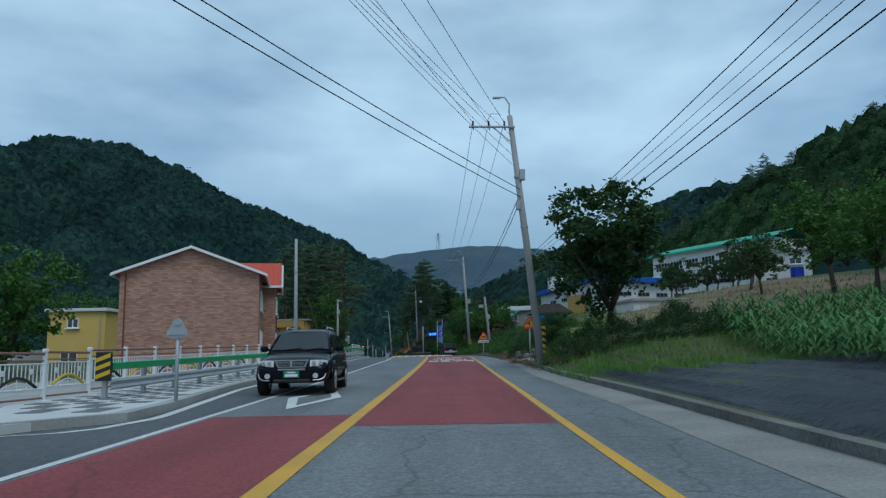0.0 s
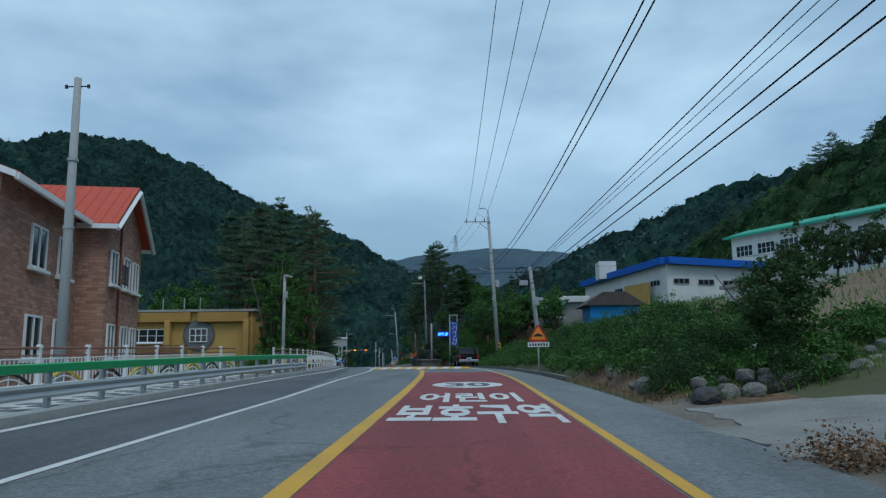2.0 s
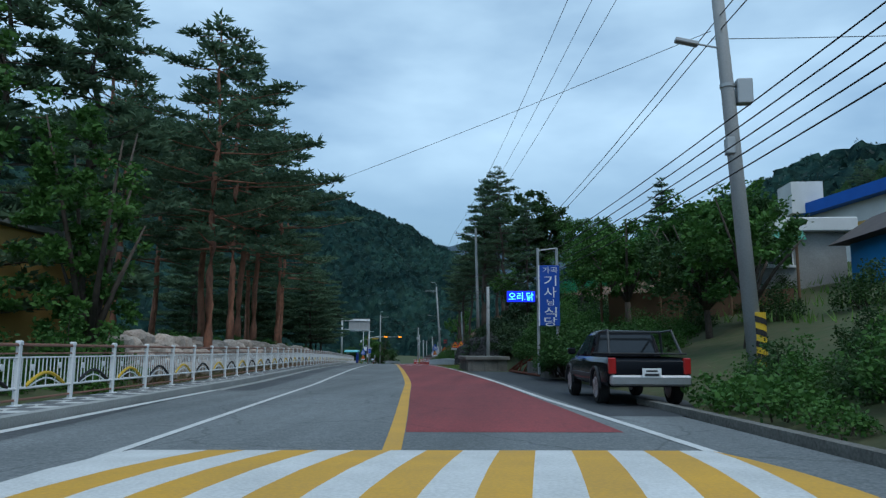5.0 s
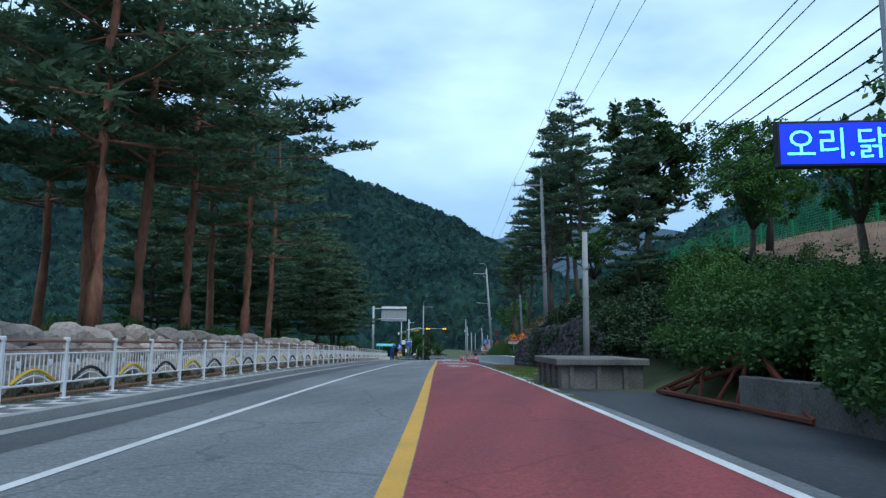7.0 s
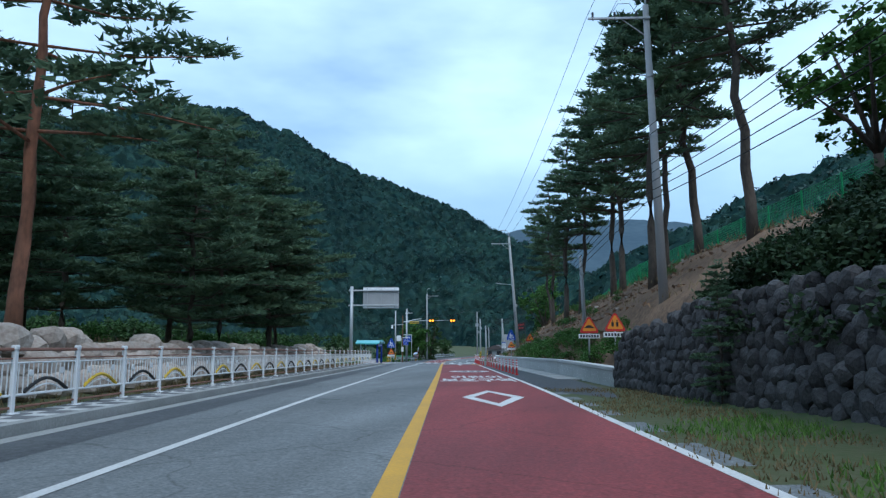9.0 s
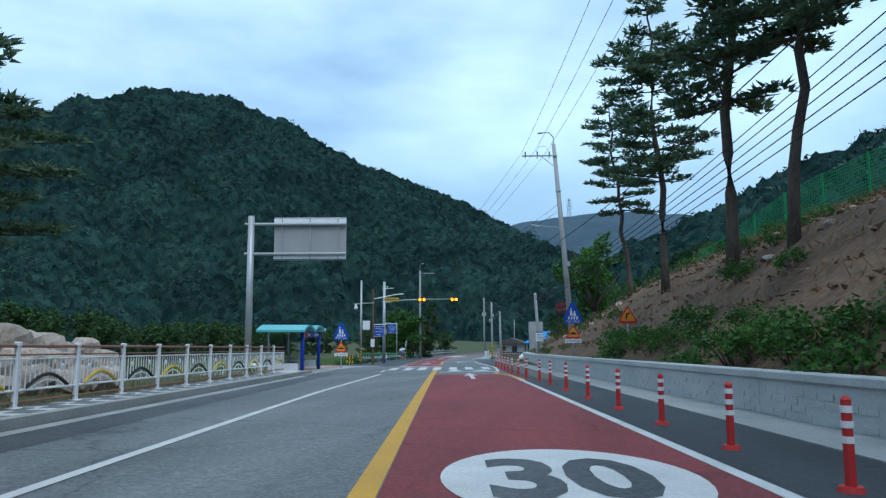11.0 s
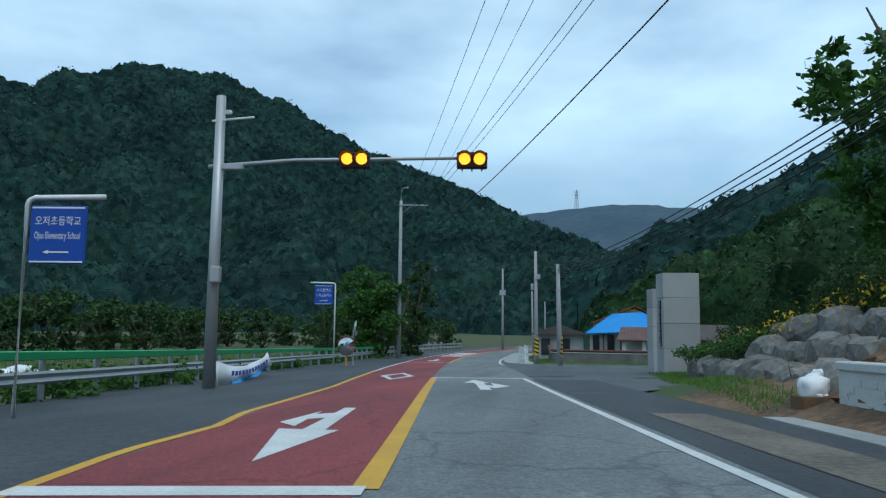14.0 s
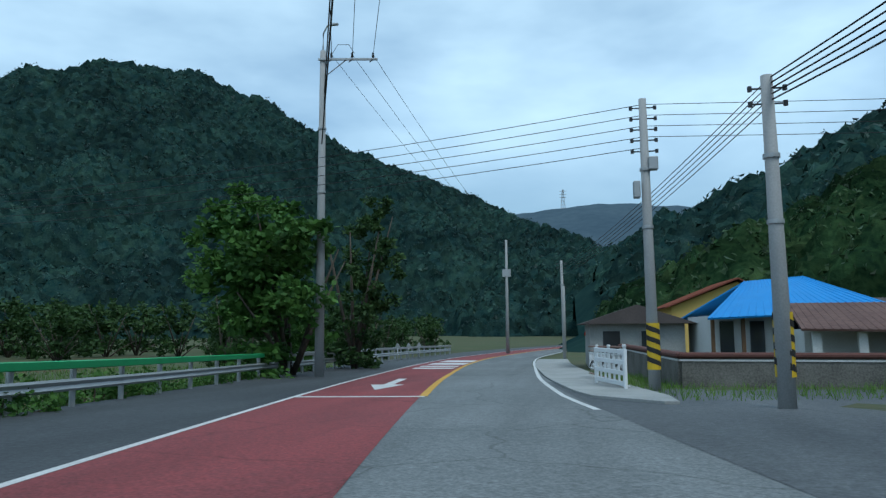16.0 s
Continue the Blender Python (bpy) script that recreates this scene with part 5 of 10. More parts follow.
# ---- street furniture ----
def stripes(pole, r0, z0, z1, name="stripe_sleeve", n=14):
    """A black sleeve with slanted yellow bands round a pole's foot."""
    bm = bmesh.new()
    rod(bm, (0, 0, z0), (0, 0, z1), r0 + 0.008, r0 + 0.004, 14)
    sleeve = part(name, bm, M['yellow'], pole, "yellow and black hazard sleeve")
    h = z1 - z0
    for k in range(4):
        bm = bmesh.new()
        pr = None
        for i in range(n + 1):
            a = 2 * math.pi * i / n
            zz = z0 + h * (k + 0.18) / 4.4 + 0.16 * h * (1 - abs(i / n * 2 - 1))
            p0 = bm.verts.new((math.cos(a) * (r0 + 0.013), math.sin(a) * (r0 + 0.013), zz))
            p1 = bm.verts.new((math.cos(a) * (r0 + 0.011), math.sin(a) * (r0 + 0.011), min(zz + h * 0.11, z1)))
            if pr:
                bm.faces.new((pr[0], p0, p1, pr[1]))
            pr = (p0, p1)
        part("band", bm, M['black'], sleeve)


def utility_pole(label, base, top, r0=0.19, r1=0.12, arm=None, lamp=None, hazard=True, boxes=(), rings=0, low_lamp=None, racks=0, name="utility_pole", mat_='pole_c'):
    """A round concrete pole from base to top (world points). arm: (dx, dy, z) of a crossarm's end; lamp: the tip of a lamp bracket above."""
    base, top = Vector(base), Vector(top)
    pole = thing(name, label, "utility pole", "poles along the road", loc=base)
    t = top - base
    bm = bmesh.new()
    tube(bm, [Vector((0, 0, -0.4)), t * 0.5, t], [r0, (r0 + r1) / 2, r1], 14)
    part("shaft", bm, M[mat_], pole, smooth=True)

    def at(z):
        return t * (z / t.z)

    if arm:
        za = arm[2] - base.z
        q = at(za)
        e = q + Vector((arm[0], arm[1], 0))
        bm = bmesh.new()
        d = (e - q).normalized()
        rz = Matrix.Rotation(math.atan2(d.y, d.x), 4, 'Z')
        box(bm, (q + e) / 2 + Vector((0, -0.14, 0)), ((e - q).length + 0.3, 0.08, 0.09), rz, 0.01)
        part("crossarm", bm, M['steel'], pole)
        bm = bmesh.new()
        rod(bm, at(za - 0.75), q.lerp(e, 0.45) - Vector((0, 0.1, 0.03)), 0.025, n=6)
        part("brace", bm, M['steel'], pole)
        for k in range(3):
            s = q.lerp(e, 0.18 + 0.4 * k)
            bm = bmesh.new()
            for j in range(4):
                rod(bm, s + Vector((0, -0.14, 0.05 + 0.06 * j)), s + Vector((0, -0.14, 0.09 + 0.06 * j)), 0.055, 0.035, 8)
            rod(bm, s + Vector((0, -0.2, -0.05)), s + Vector((0, -0.62, -0.30)), 0.035, 0.02, 6)
            part("insulator", bm, M['dark_steel'], pole)
        bm = bmesh.new()
        m0, m1 = q.lerp(e, 0.2), q.lerp(e, 0.62)
        tube(bm, [m0 + Vector((0, -0.14, 0.25)), m0.lerp(m1, 0.25) + Vector((0, -0.14, 0.62)), m0.lerp(m1, 0.75) + Vector((0, -0.14, 0.62)), m1 + Vector((0, -0.14, 0.25))], 0.012, 5)
        part("jumper", bm, M['cable'], pole)
    if lamp:
        L = Vector(lamp) - base
        bm = bmesh.new()
        zt = t.z
        tube(bm, [at(zt - 0.6), at(zt + 0.2), Vector((at(zt).x, at(zt).y, L.z - 0.35)), Vector(((at(zt).x * 2 + L.x) / 3, at(zt).y, L.z - 0.02)), L], 0.035, 8)
        part("lamp_bracket", bm, M['steel'], pole, smooth=True)
        bm = bmesh.new()
        box(bm, L + Vector((0, 0, -0.03)), (0.34, 0.14, 0.09), None, 0.02)
        part("lamp_head", bm, M['steel'], pole)
    if low_lamp:
        L = Vector(low_lamp) - base
        bm = bmesh.new()
        rod(bm, at(L.z - 0.15), L, 0.025, n=6)
        part("lamp_bracket", bm, M['steel'], pole)
        bm = bmesh.new()
        box(bm, L, (0.55, 0.2, 0.1), Matrix.Rotation(0.25, 4, 'Y'), 0.02)
        part("lamp_head", bm, M['steel'], pole)
    for (dx, dz, sx, sz) in boxes:
        bm = bmesh.new()
        box(bm, at(dz) + Vector((dx, -0.05, 0)), (sx, 0.25, sz), None, 0.02)
        part("junction_box", bm, M['steel'], pole)
    for k in range(rings):
        bm = bmesh.new()
        c = at(t.z - 0.35 - 0.55 * (k // 2)) + Vector((-0.55 if k % 2 == 0 else 0.5, 0, 0))
        R = 0.34
        for q in (0.0, 0.04):
            tube(bm, [c + Vector((math.cos(a) * (R - q), q, math.sin(a) * (R - q))) for a in [2 * math.pi * i / 16 for i in range(17)]], 0.02, 5)
        for a in (0, 1.05, 2.1):
            rod(bm, c + Vector((math.cos(a) * R, 0, math.sin(a) * R)), c - Vector((math.cos(a) * R, 0, math.sin(a) * R)), 0.012, n=5)
        part("cable_coil", bm, M['cable'], pole)
    for k in range(racks):
        bm = bmesh.new()
        q = at(t.z - 0.25 - 0.3 * k)
        rod(bm, q + Vector((-0.32, 0, 0)), q + Vector((0.32, 0, 0)), 0.02, n=6)
        for sx in (-0.32, 0.32):
            rod(bm, q + Vector((sx, 0, -0.05)), q + Vector((sx, 0, 0.05)), 0.045, n=8)
        part("insulator_rack", bm, M['dark_steel'], pole)
    for k in range(2):
        bm = bmesh.new()
        q = at(t.z * (0.55 + 0.2 * k))
        rod(bm, q - Vector((0, 0, 0.04)), q + Vector((0, 0, 0.04)), (r0 + r1) / 2 + 0.02, n=12)
        part("clamp", bm, M['steel'], pole)
    if hazard:
        stripes(pole, r0 * 0.97 + 0.01, 0.55, 1.75)
    return pole


def wire(name, a, b, sag, r=0.012, label="black overhead cable", group="overhead wires", dip=None):
    a, b = Vector(a), Vector(b)
    bm = bmesh.new()
    n = 14
    tube(bm, [a.lerp(b, i / n) - Vector((0, 0, sag * 4 * (i / n) * (1 - i / n))) for i in range(n + 1)], r, 4)
    return solo(name, bm, M['cable'], label, "cable", "", group)


def face_m(loc, heading):
    """A frame at loc whose -y side looks back along the road (heading: degrees to the left of +y)."""
    return pose(loc[0], loc[1], loc[2], 0, 0, heading)


def tri_poly(s, r=0.08, up=True):
    h = s * 0.866
    pts = []
    for cx_, cz_, a0 in ((-s / 2, 0, 210), (s / 2, 0, 330), (0, h, 90)):
        ux, uz = -cx_ * 1.0, h / 3 - cz_
        k = math.hypot(ux, uz)
        px, pz = cx_ + ux / k * r * 2, cz_ + uz / k * r * 2
        for j in (-60, -20, 20, 60):
            a = radians(a0 + j)
            pts.append((px + r * math.cos(a), pz + r * math.sin(a)))
    return pts


def warning_sign(label, loc, heading, s, zs, motif="bump", post_h=None, plate=False, blue=False, back=False, name="warning_sign"):
    """A triangular plate on a steel post; zs: height of the triangle's foot above loc."""
    sg = thing(name, label, "road sign", "road signs", loc=loc, rz=heading)
    top = zs + s * 0.87 + (0.95 if blue else 0)
    bm = bmesh.new()
    rod(bm, (0, 0.05, -0.3), (0, 0.05, top - 0.1), 0.038, n=10)
    part("post", bm, M['steel'], sg, smooth=True)
    I = Matrix.Translation((0, 0, zs))
    bm = bmesh.new()
    prism(bm, tri_poly(s), 0.025, I @ Matrix.Translation((0, -0.012, 0)))
    tp = part("triangle_plate", bm, M['steel'] if back else M['sign_red'], sg)
    if not back:
        bm = bmesh.new()
        prism(bm, [(x, z * 1.0 + s * 0.085 * 0.9) for x, z in tri_poly(s * 0.74, 0.05)], 0.006, I @ Matrix.Translation((0, -0.02, s * 0.02)))
        part("yellow_field", bm, M['orange'], tp)
        bm = bmesh.new()
        J = I @ Matrix.Translation((0, -0.026, s * 0.24))
        if motif == "bump":
            prism(bm, [(-0.28 * s, 0), (0.28 * s, 0), (0.22 * s, 0.03 * s), (0.1 * s, 0.12 * s), (0, 0.15 * s), (-0.1 * s, 0.12 * s), (-0.22 * s, 0.03 * s)], 0.005, J)
        elif motif == "tee":
            prism(bm, [(-0.035 * s, -0.05 * s), (0.035 * s, -0.05 * s), (0.035 * s, 0.36 * s), (-0.035 * s, 0.36 * s)], 0.005, J)
            prism(bm, [(-0.2 * s, 0.08 * s), (-0.04 * s, 0.08 * s), (-0.04 * s, 0.15 * s), (-0.2 * s, 0.15 * s)], 0.005, J)
        elif motif == "curve":
            prism(bm, [(-0.1 * s, -0.05 * s), (-0.03 * s, -0.05 * s), (-0.03 * s, 0.14 * s), (0.1 * s, 0.18 * s), (0.1 * s, 0.26 * s), (-0.1 * s, 0.2 * s)], 0.005, J)
        else:
            for dx in (-0.11, 0.09):
                prism(bm, [((dx - 0.045) * s, -0.04 * s), ((dx + 0.045) * s, -0.04 * s), ((dx + 0.06) * s, 0.16 * s), ((dx - 0.06) * s, 0.16 * s)], 0.005, J)
                prism(bm, [((dx - 0.03) * s, 0.18 * s), ((dx + 0.03) * s, 0.18 * s), ((dx + 0.03) * s, 0.24 * s), ((dx - 0.03) * s, 0.24 * s)], 0.005, J)
        part("symbol", bm, M['black'], tp)
    else:
        for z in (0.15, 0.5):
            bm = bmesh.new()
            box(bm, (0, -0.025, zs + s * z), (s * (0.8 - z), 0.02, 0.04))
            part("stiffener", bm, M['steel'], tp)
    if plate:
        bm = bmesh.new()
        box(bm, (0, -0.01, zs - 0.13), (s * 1.02, 0.02, 0.19), None, 0.004)
        pl = part("supplementary_plate", bm, M['white'], sg)
        if plate is True:
            for k in range(7):
                bm = bmesh.new()
                box(bm, (-s * 0.4 + k * s * 0.133, -0.024, zs - 0.13), (s * 0.09, 0.004, 0.11))
                part("lettering_bar", bm, M['dark_steel'], pl)
        else:
            flat_text(plate, s * 0.9, 0.12, Matrix.Translation((0, -0.024, zs - 0.13)), M['dark_steel'], pl)
    if blue:
        zb = zs + s * 0.87 + 0.04
        w = s * 1.08
        bm = bmesh.new()
        prism(bm, [(-w / 2, 0), (w / 2, 0), (w / 2, 0.32), (0.08, 1.02), (-0.08, 1.02), (-w / 2, 0.32)], 0.05, Matrix.Translation((0, -0.03, zb)))
        bp = part("blue_plate", bm, M['sign_blue'], sg, "blue pentagonal children's crossing plate")
        for k in range(4):
            bm = bmesh.new()
            x = -0.24 * w + k * 0.16 * w
            prism(bm, [(x - 0.06 * w, 0.20), (x + 0.04 * w, 0.20), (x + 0.06 * w, 0.34), (x - 0.02 * w, 0.34)], 0.004, Matrix.Translation((0, -0.036, zb)))
            part("crossing_mark", bm, M['white'], bp)
        for dx in (-0.1, 0.1):
            bm = bmesh.new()
            k = 1.0 if dx < 0 else 0.8
            prism(bm, [(dx * w - 0.07 * w, 0.36), (dx * w - 0.02 * w, 0.36), (dx * w + 0.01 * w, 0.48 * k), (dx * w + 0.04 * w, 0.36), (dx * w + 0.09 * w, 0.36), (dx * w + 0.05 * w, 0.66 * k), (dx * w - 0.05 * w, 0.66 * k)], 0.004, Matrix.Translation((0, -0.036, zb)))
            prism(bm, [(dx * w + 0.045 * w * math.cos(a), 0.72 * k + 0.045 * w * math.sin(a)) for a in [6.283 * i / 8 for i in range(8)]], 0.004, Matrix.Translation((0, -0.036, zb)))
            part("symbol", bm, M['white'], bp)
        flat_text("어린이보호", w * 0.8, 0.12, Matrix.Translation((0, -0.037, zb + 0.1)), M['white'], bp)
    return sg


def blue_board(label, loc, heading, w, h, z0, lines, side_=1):
    """A blue direction board on a hooked post."""
    sg = thing("direction_sign", label, "road sign", "road signs", loc=loc, rz=heading)
    bm = bmesh.new()
    px = side_ * w * 0.62
    tube(bm, [(px, 0.05, -0.5), (px, 0.05, z0 + h + 0.02), (px - side_ * 0.03, 0.05, z0 + h + 0.09), (px - side_ * 0.1, 0.05, z0 + h + 0.13), (-side_ * w * 0.78, 0.05, z0 + h + 0.15)], 0.04, 8)
    part("post", bm, M['white_fence'], sg, smooth=True)
    bm = bmesh.new()
    box(bm, (0, 0, z0 + h / 2), (w, 0.05, h), None, 0.01)
    bd = part("board", bm, M['sign_blue'], sg)
    for x0, x1, z in ((-w / 2, w / 2, z0 + 0.03), (-w / 2, w / 2, z0 + h - 0.03)):
        bm = bmesh.new()
        box(bm, (0, -0.028, z), (w * 0.95, 0.006, 0.022))
        part("border", bm, M['white'], bd)
    for k, tx in enumerate(lines):
        zz = z0 + h * (0.74 - 0.27 * k)
        if tx:
            flat_text(tx, w * 0.82, h * 0.16, Matrix.Translation((0, -0.03, zz)), M['white'], bd)
        elif k == 2:
            bm = bmesh.new()
            prism(bm, [(-0.24 * w, 0), (-0.15 * w, -0.035 * h), (-0.15 * w, -0.012 * h), (0.22 * w, -0.012 * h), (0.22 * w, 0.012 * h), (-0.15 * w, 0.012 * h), (-0.15 * w, 0.035 * h)] if side_ < 0 else
                  [(0.24 * w, 0), (0.15 * w, 0.05 * h), (0.15 * w, 0.012 * h), (-0.22 * w, 0.012 * h), (-0.22 * w, -0.012 * h), (0.2 * w, -0.012 * h)], 0.006, Matrix.Translation((0, -0.032, zz)))
            part("arrow", bm, M['white'], bd)
        else:
            bm = bmesh.new()
            box(bm, (0, -0.028, zz), (w * 0.6, 0.006, h * 0.07))
            part("lettering_bar", bm, M['white'], bd)
    return sg


def delineator(label, loc):
    d = thing("lane_delineator", label, "delineator post", "red posts along the shoulder", loc=loc)
    bm = bmesh.new()
    rod(bm, (0, 0, 0), (0, 0, 0.05), 0.11, 0.09, 12)
    part("foot", bm, M['delin'], d)
    bm = bmesh.new()
    rod(bm, (0, 0, 0.05), (0, 0, 0.72), 0.045, 0.04, 12)
    rod(bm, (0, 0, 0.72), (0, 0, 0.75), 0.043, 0.02, 12)
    part("tube", bm, M['delin'], d, smooth=False)
    for z in (0.38, 0.50, 0.62):
        bm = bmesh.new()
        rod(bm, (0, 0, z), (0, 0, z + 0.055), 0.0465, 0.046, 12)
        part("reflective_band", bm, M['white'], d)
    return d


def fence_panel(length=2.0, tint='black'):
    """One bay of the white fence, post at its start: thin brown rails, pickets and an arched bridge ornament."""
    f = thing("fence_panel", "white metal fence bay with brown handrail and %s bridge ornament" % ("yellow" if tint == 'yellow' else "dark"), "fence", "white fence bays along the footway")
    bm = bmesh.new()
    box(bm, (0, 0, 0.56), (0.075, 0.1, 1.06), None, 0.012)
    part("post", bm, M['white_fence'], f)
    bm = bmesh.new()
    box(bm, (0, 0, 1.11), (0.1, 0.13, 0.09), None, 0.02)
    part("post_cap", bm, M['white_fence'], f)
    bm = bmesh.new()
    box(bm, (0, 0, 0.025), (0.18, 0.22, 0.05), None, 0.01)
    part("base_plate", bm, M['white_fence'], f)
    for z, r, mm in ((1.08, 0.03, 'brown_rail'), (0.93, 0.016, 'brown_rail'), (0.13, 0.022, 'brown_rail'), (0.86, 0.016, 'white_fence'), (0.33, 0.024, 'white_fence')):
        bm = bmesh.new()
        rod(bm, (0, 0.04, z), (0, length - 0.04, z), r, n=7)
        part("rail", bm, M[mm], f)
    h = lambda y: 0.36 + 0.22 * math.sin(math.pi * min(max((y - 0.3) / (length - 0.6), 0), 1))
    for k in range(13):
        y = 0.14 + k * (length - 0.28) / 12
        lo = 0.34 if y < 0.3 or y > length - 0.3 else h(y) + 0.03
        bm = bmesh.new()
        box(bm, (0, y, (lo + 0.86) / 2), (0.014, 0.022, 0.86 - lo))
        part("picket", bm, M['white_fence'], f)
    bm = bmesh.new()
    tube(bm, [(0, 0.3 + (length - 0.6) * i / 12, h(0.3 + (length - 0.6) * i / 12)) for i in range(13)], 0.032, 6)
    ar = part("arch", bm, M[tint], f)
    bm = bmesh.new()
    tube(bm, [(0, 0.42 + (length - 0.84) * i / 12, 0.34 + 0.14 * math.sin(math.pi * i / 12)) for i in range(13)], 0.016, 5)
    part("inner_arch", bm, M['white_fence'], ar)
    for k in range(3):
        y = length / 2 + 0.35 * (k - 1)
        bm = bmesh.new()
        rod(bm, (0, y, 0.35), (0, y, h(y)), 0.01, n=5)
        part("strut", bm, M['white_fence'], ar)
    for y, z, r in ((0.5, 0.68, 0.06), (length - 0.5, 0.7, 0.06)):
        bm = bmesh.new()
        rod(bm, (-0.014, y, z), (0.014, y, z), r, n=10)
        part("leaf_motif", bm, M['white_fence'], f)
    return f


def guard_rail(label, y0, y1, o, top, h=0.0):
    """Steel guard rail: I posts, a W-profile beam and an upper pipe or beam."""
    n = max(1, int(round((y1 - y0) / 2.0)))
    gr = thing("guard_rail", label, "guard rail", loc=P(y0, o))
    inv = gr.matrix_world.inverted()
    oo = o if callable(o) else None
    for i in range(n + 1):
        y = y0 + (y1 - y0) * i / n
        bm = bmesh.new()
        p = inv @ P(y, o)
        rod(bm, p + Vector((0, 0, -0.3)), p + Vector((0, 0, 0.92)), 0.065, n=10)
        part("post", bm, M['steel'], gr)
    ys = [y0 + (y1 - y0) * i / (n * 2) for i in range(n * 2 + 1)]
    side_ = 0.1 if o < 0 else -0.1
    for nm, zc, hh, mm in (("beam", 0.45, 0.24, 'steel'), ("top_rail", 0.85, 0.17, top)):
        V, Fc = [], []
        prof = [(0, -0.5), (0.05, -0.3), (0.0, 0.0), (0.05, 0.3), (0, 0.5)] if nm == "beam" else [(0, -0.5), (0.05, -0.4), (0.06, 0.4), (0.0, 0.5), (-0.05, 0.4), (-0.05, -0.4)]
        k = len(prof)
        for y in ys:
            for dx, dz in prof:
                V.append(inv @ P(y, o + side_ + dx * (1 if o < 0 else -1), zc + dz * hh))
        for i in range(len(ys) - 1):
            for j in range(k - 1 if nm == "beam" else k):
                j2 = (j + 1) % k
                Fc.append((i * k + j, i * k + j2, (i + 1) * k + j2, (i + 1) * k + j))
        ob = pydata(nm, V, Fc, M[mm])
        ob.parent = gr
    return gr


# ---- buildings ----
def window_unit(parent, m, w, h, frame_m='white', panes=2, sill=True, rows=1, depth=0.08):
    """A window set on a wall: frame, panes and sill; m maps x along the wall, -y outward, z up."""
    wd = new("window")
    wd.parent = parent
    wd.matrix_local = m
    bm = bmesh.new()
    t = 0.07
    box(bm, (0, -0.03, h / 2 - t / 2), (w, depth, t))
    box(bm, (0, -0.03, -h / 2 + t / 2), (w, depth, t))
    for i in range(panes + 1):
        x = -w / 2 + t / 2 + (w - t) * i / panes
        box(bm, (x, -0.031, 0), (t, depth, h - 2 * t + 0.01))
    for j in range(1, rows):
        box(bm, (0, -0.032, -h / 2 + h * j / rows), (w - t, depth - 0.02, t * 0.7))
    part("window_frame", bm, M[frame_m], wd)
    for i in range(panes):
        bm = bmesh.new()
        pw = (w - t) / panes - t
        box(bm, (-w / 2 + t / 2 + (w - t) * (i + 0.5) / panes, -0.012, 0), (pw + 0.02, 0.02, h - 2 * t + 0.02))
        part("pane", bm, M['glass'], wd)
    if sill:
        bm = bmesh.new()
        box(bm, (0, -0.09, -h / 2 - 0.06), (w + 0.25, 0.2, 0.12), None, 0.01)
        part("sill", bm, M['white'], wd)
    return wd


def brick_mat():
    m = mat("tan_facing_brick", (0.40, 0.235, 0.175), (0.30, 0.165, 0.125), 0.92, 0.8, 12, 0.4, amount=0.9)
    n, l = m.node_tree.nodes, m.node_tree.links
    b = n["Principled BSDF"]
    old = b.inputs['Base Color'].links[0].from_socket
    co = n.new("ShaderNodeTexCoord")
    sp = n.new("ShaderNodeSeparateXYZ")
    cb = n.new("ShaderNodeCombineXYZ")
    ad = n.new("ShaderNodeMath")
    l.new(co.outputs['Object'], sp.inputs[0])
    l.new(sp.outputs[0], ad.inputs[0])
    l.new(sp.outputs[1], ad.inputs[1])
    l.new(ad.outputs[0], cb.inputs[0])
    l.new(sp.outputs[2], cb.inputs[1])
    br = n.new("ShaderNodeTexBrick")
    br.inputs['Scale'].default_value = 1.0
    br.inputs['Brick Width'].default_value = 0.42
    br.inputs['Row Height'].default_value = 0.13
    br.inputs['Mortar Size'].default_value = 0.012
    br.inputs['Color1'].default_value = (1.25, 1.25, 1.25, 1)
    br.inputs['Color2'].default_value = (0.72, 0.70, 0.68, 1)
    br.inputs['Mortar'].default_value = (0.8, 0.8, 0.8, 1)
    l.new(cb.outputs[0], br.inputs[0])
    mx = n.new("ShaderNodeMix")
    mx.data_type = 'RGBA'
    mx.blend_type = 'MULTIPLY'
    mx.inputs[0].default_value = 1.0
    l.new(old, mx.inputs[6])
    l.new(br.outputs[0], mx.inputs[7])
    l.new(mx.outputs[2], b.inputs['Base Color'])
    return m


M['brickwall'] = brick_mat()


def ribbed_roof(bm, a, b, c, d, rib=0.4, up=0.05, thick=0.08):
    """A roof plane a-b (eave) to d-c (ridge) with raised ribs running up it."""
    a, b, c, d = Vector(a), Vector(b), Vector(c), Vector(d)
    nrm = (b - a).cross(d - a).normalized()
    if nrm.z < 0:
        nrm = -nrm
    lo = [bm.verts.new(p) for p in (a, b, c, d)]
    hi = [bm.verts.new(p + nrm * thick) for p in (a, b, c, d)]
    bm.faces.new(lo[::-1])
    bm.faces.new(hi)
    for i in range(4):
        bm.faces.new((lo[i], lo[(i + 1) % 4], hi[(i + 1) % 4], hi[i]))
    k = int((b - a).length / rib)
    for i in range(k + 1):
        u = (i + 0.5) / (k + 1)
        p, q = a.lerp(b, u) + nrm * thick, d.lerp(c, u) + nrm * thick
        rod(bm, p, q, up, n=5)
    bmesh.ops.recalc_face_normals(bm, faces=bm.faces)


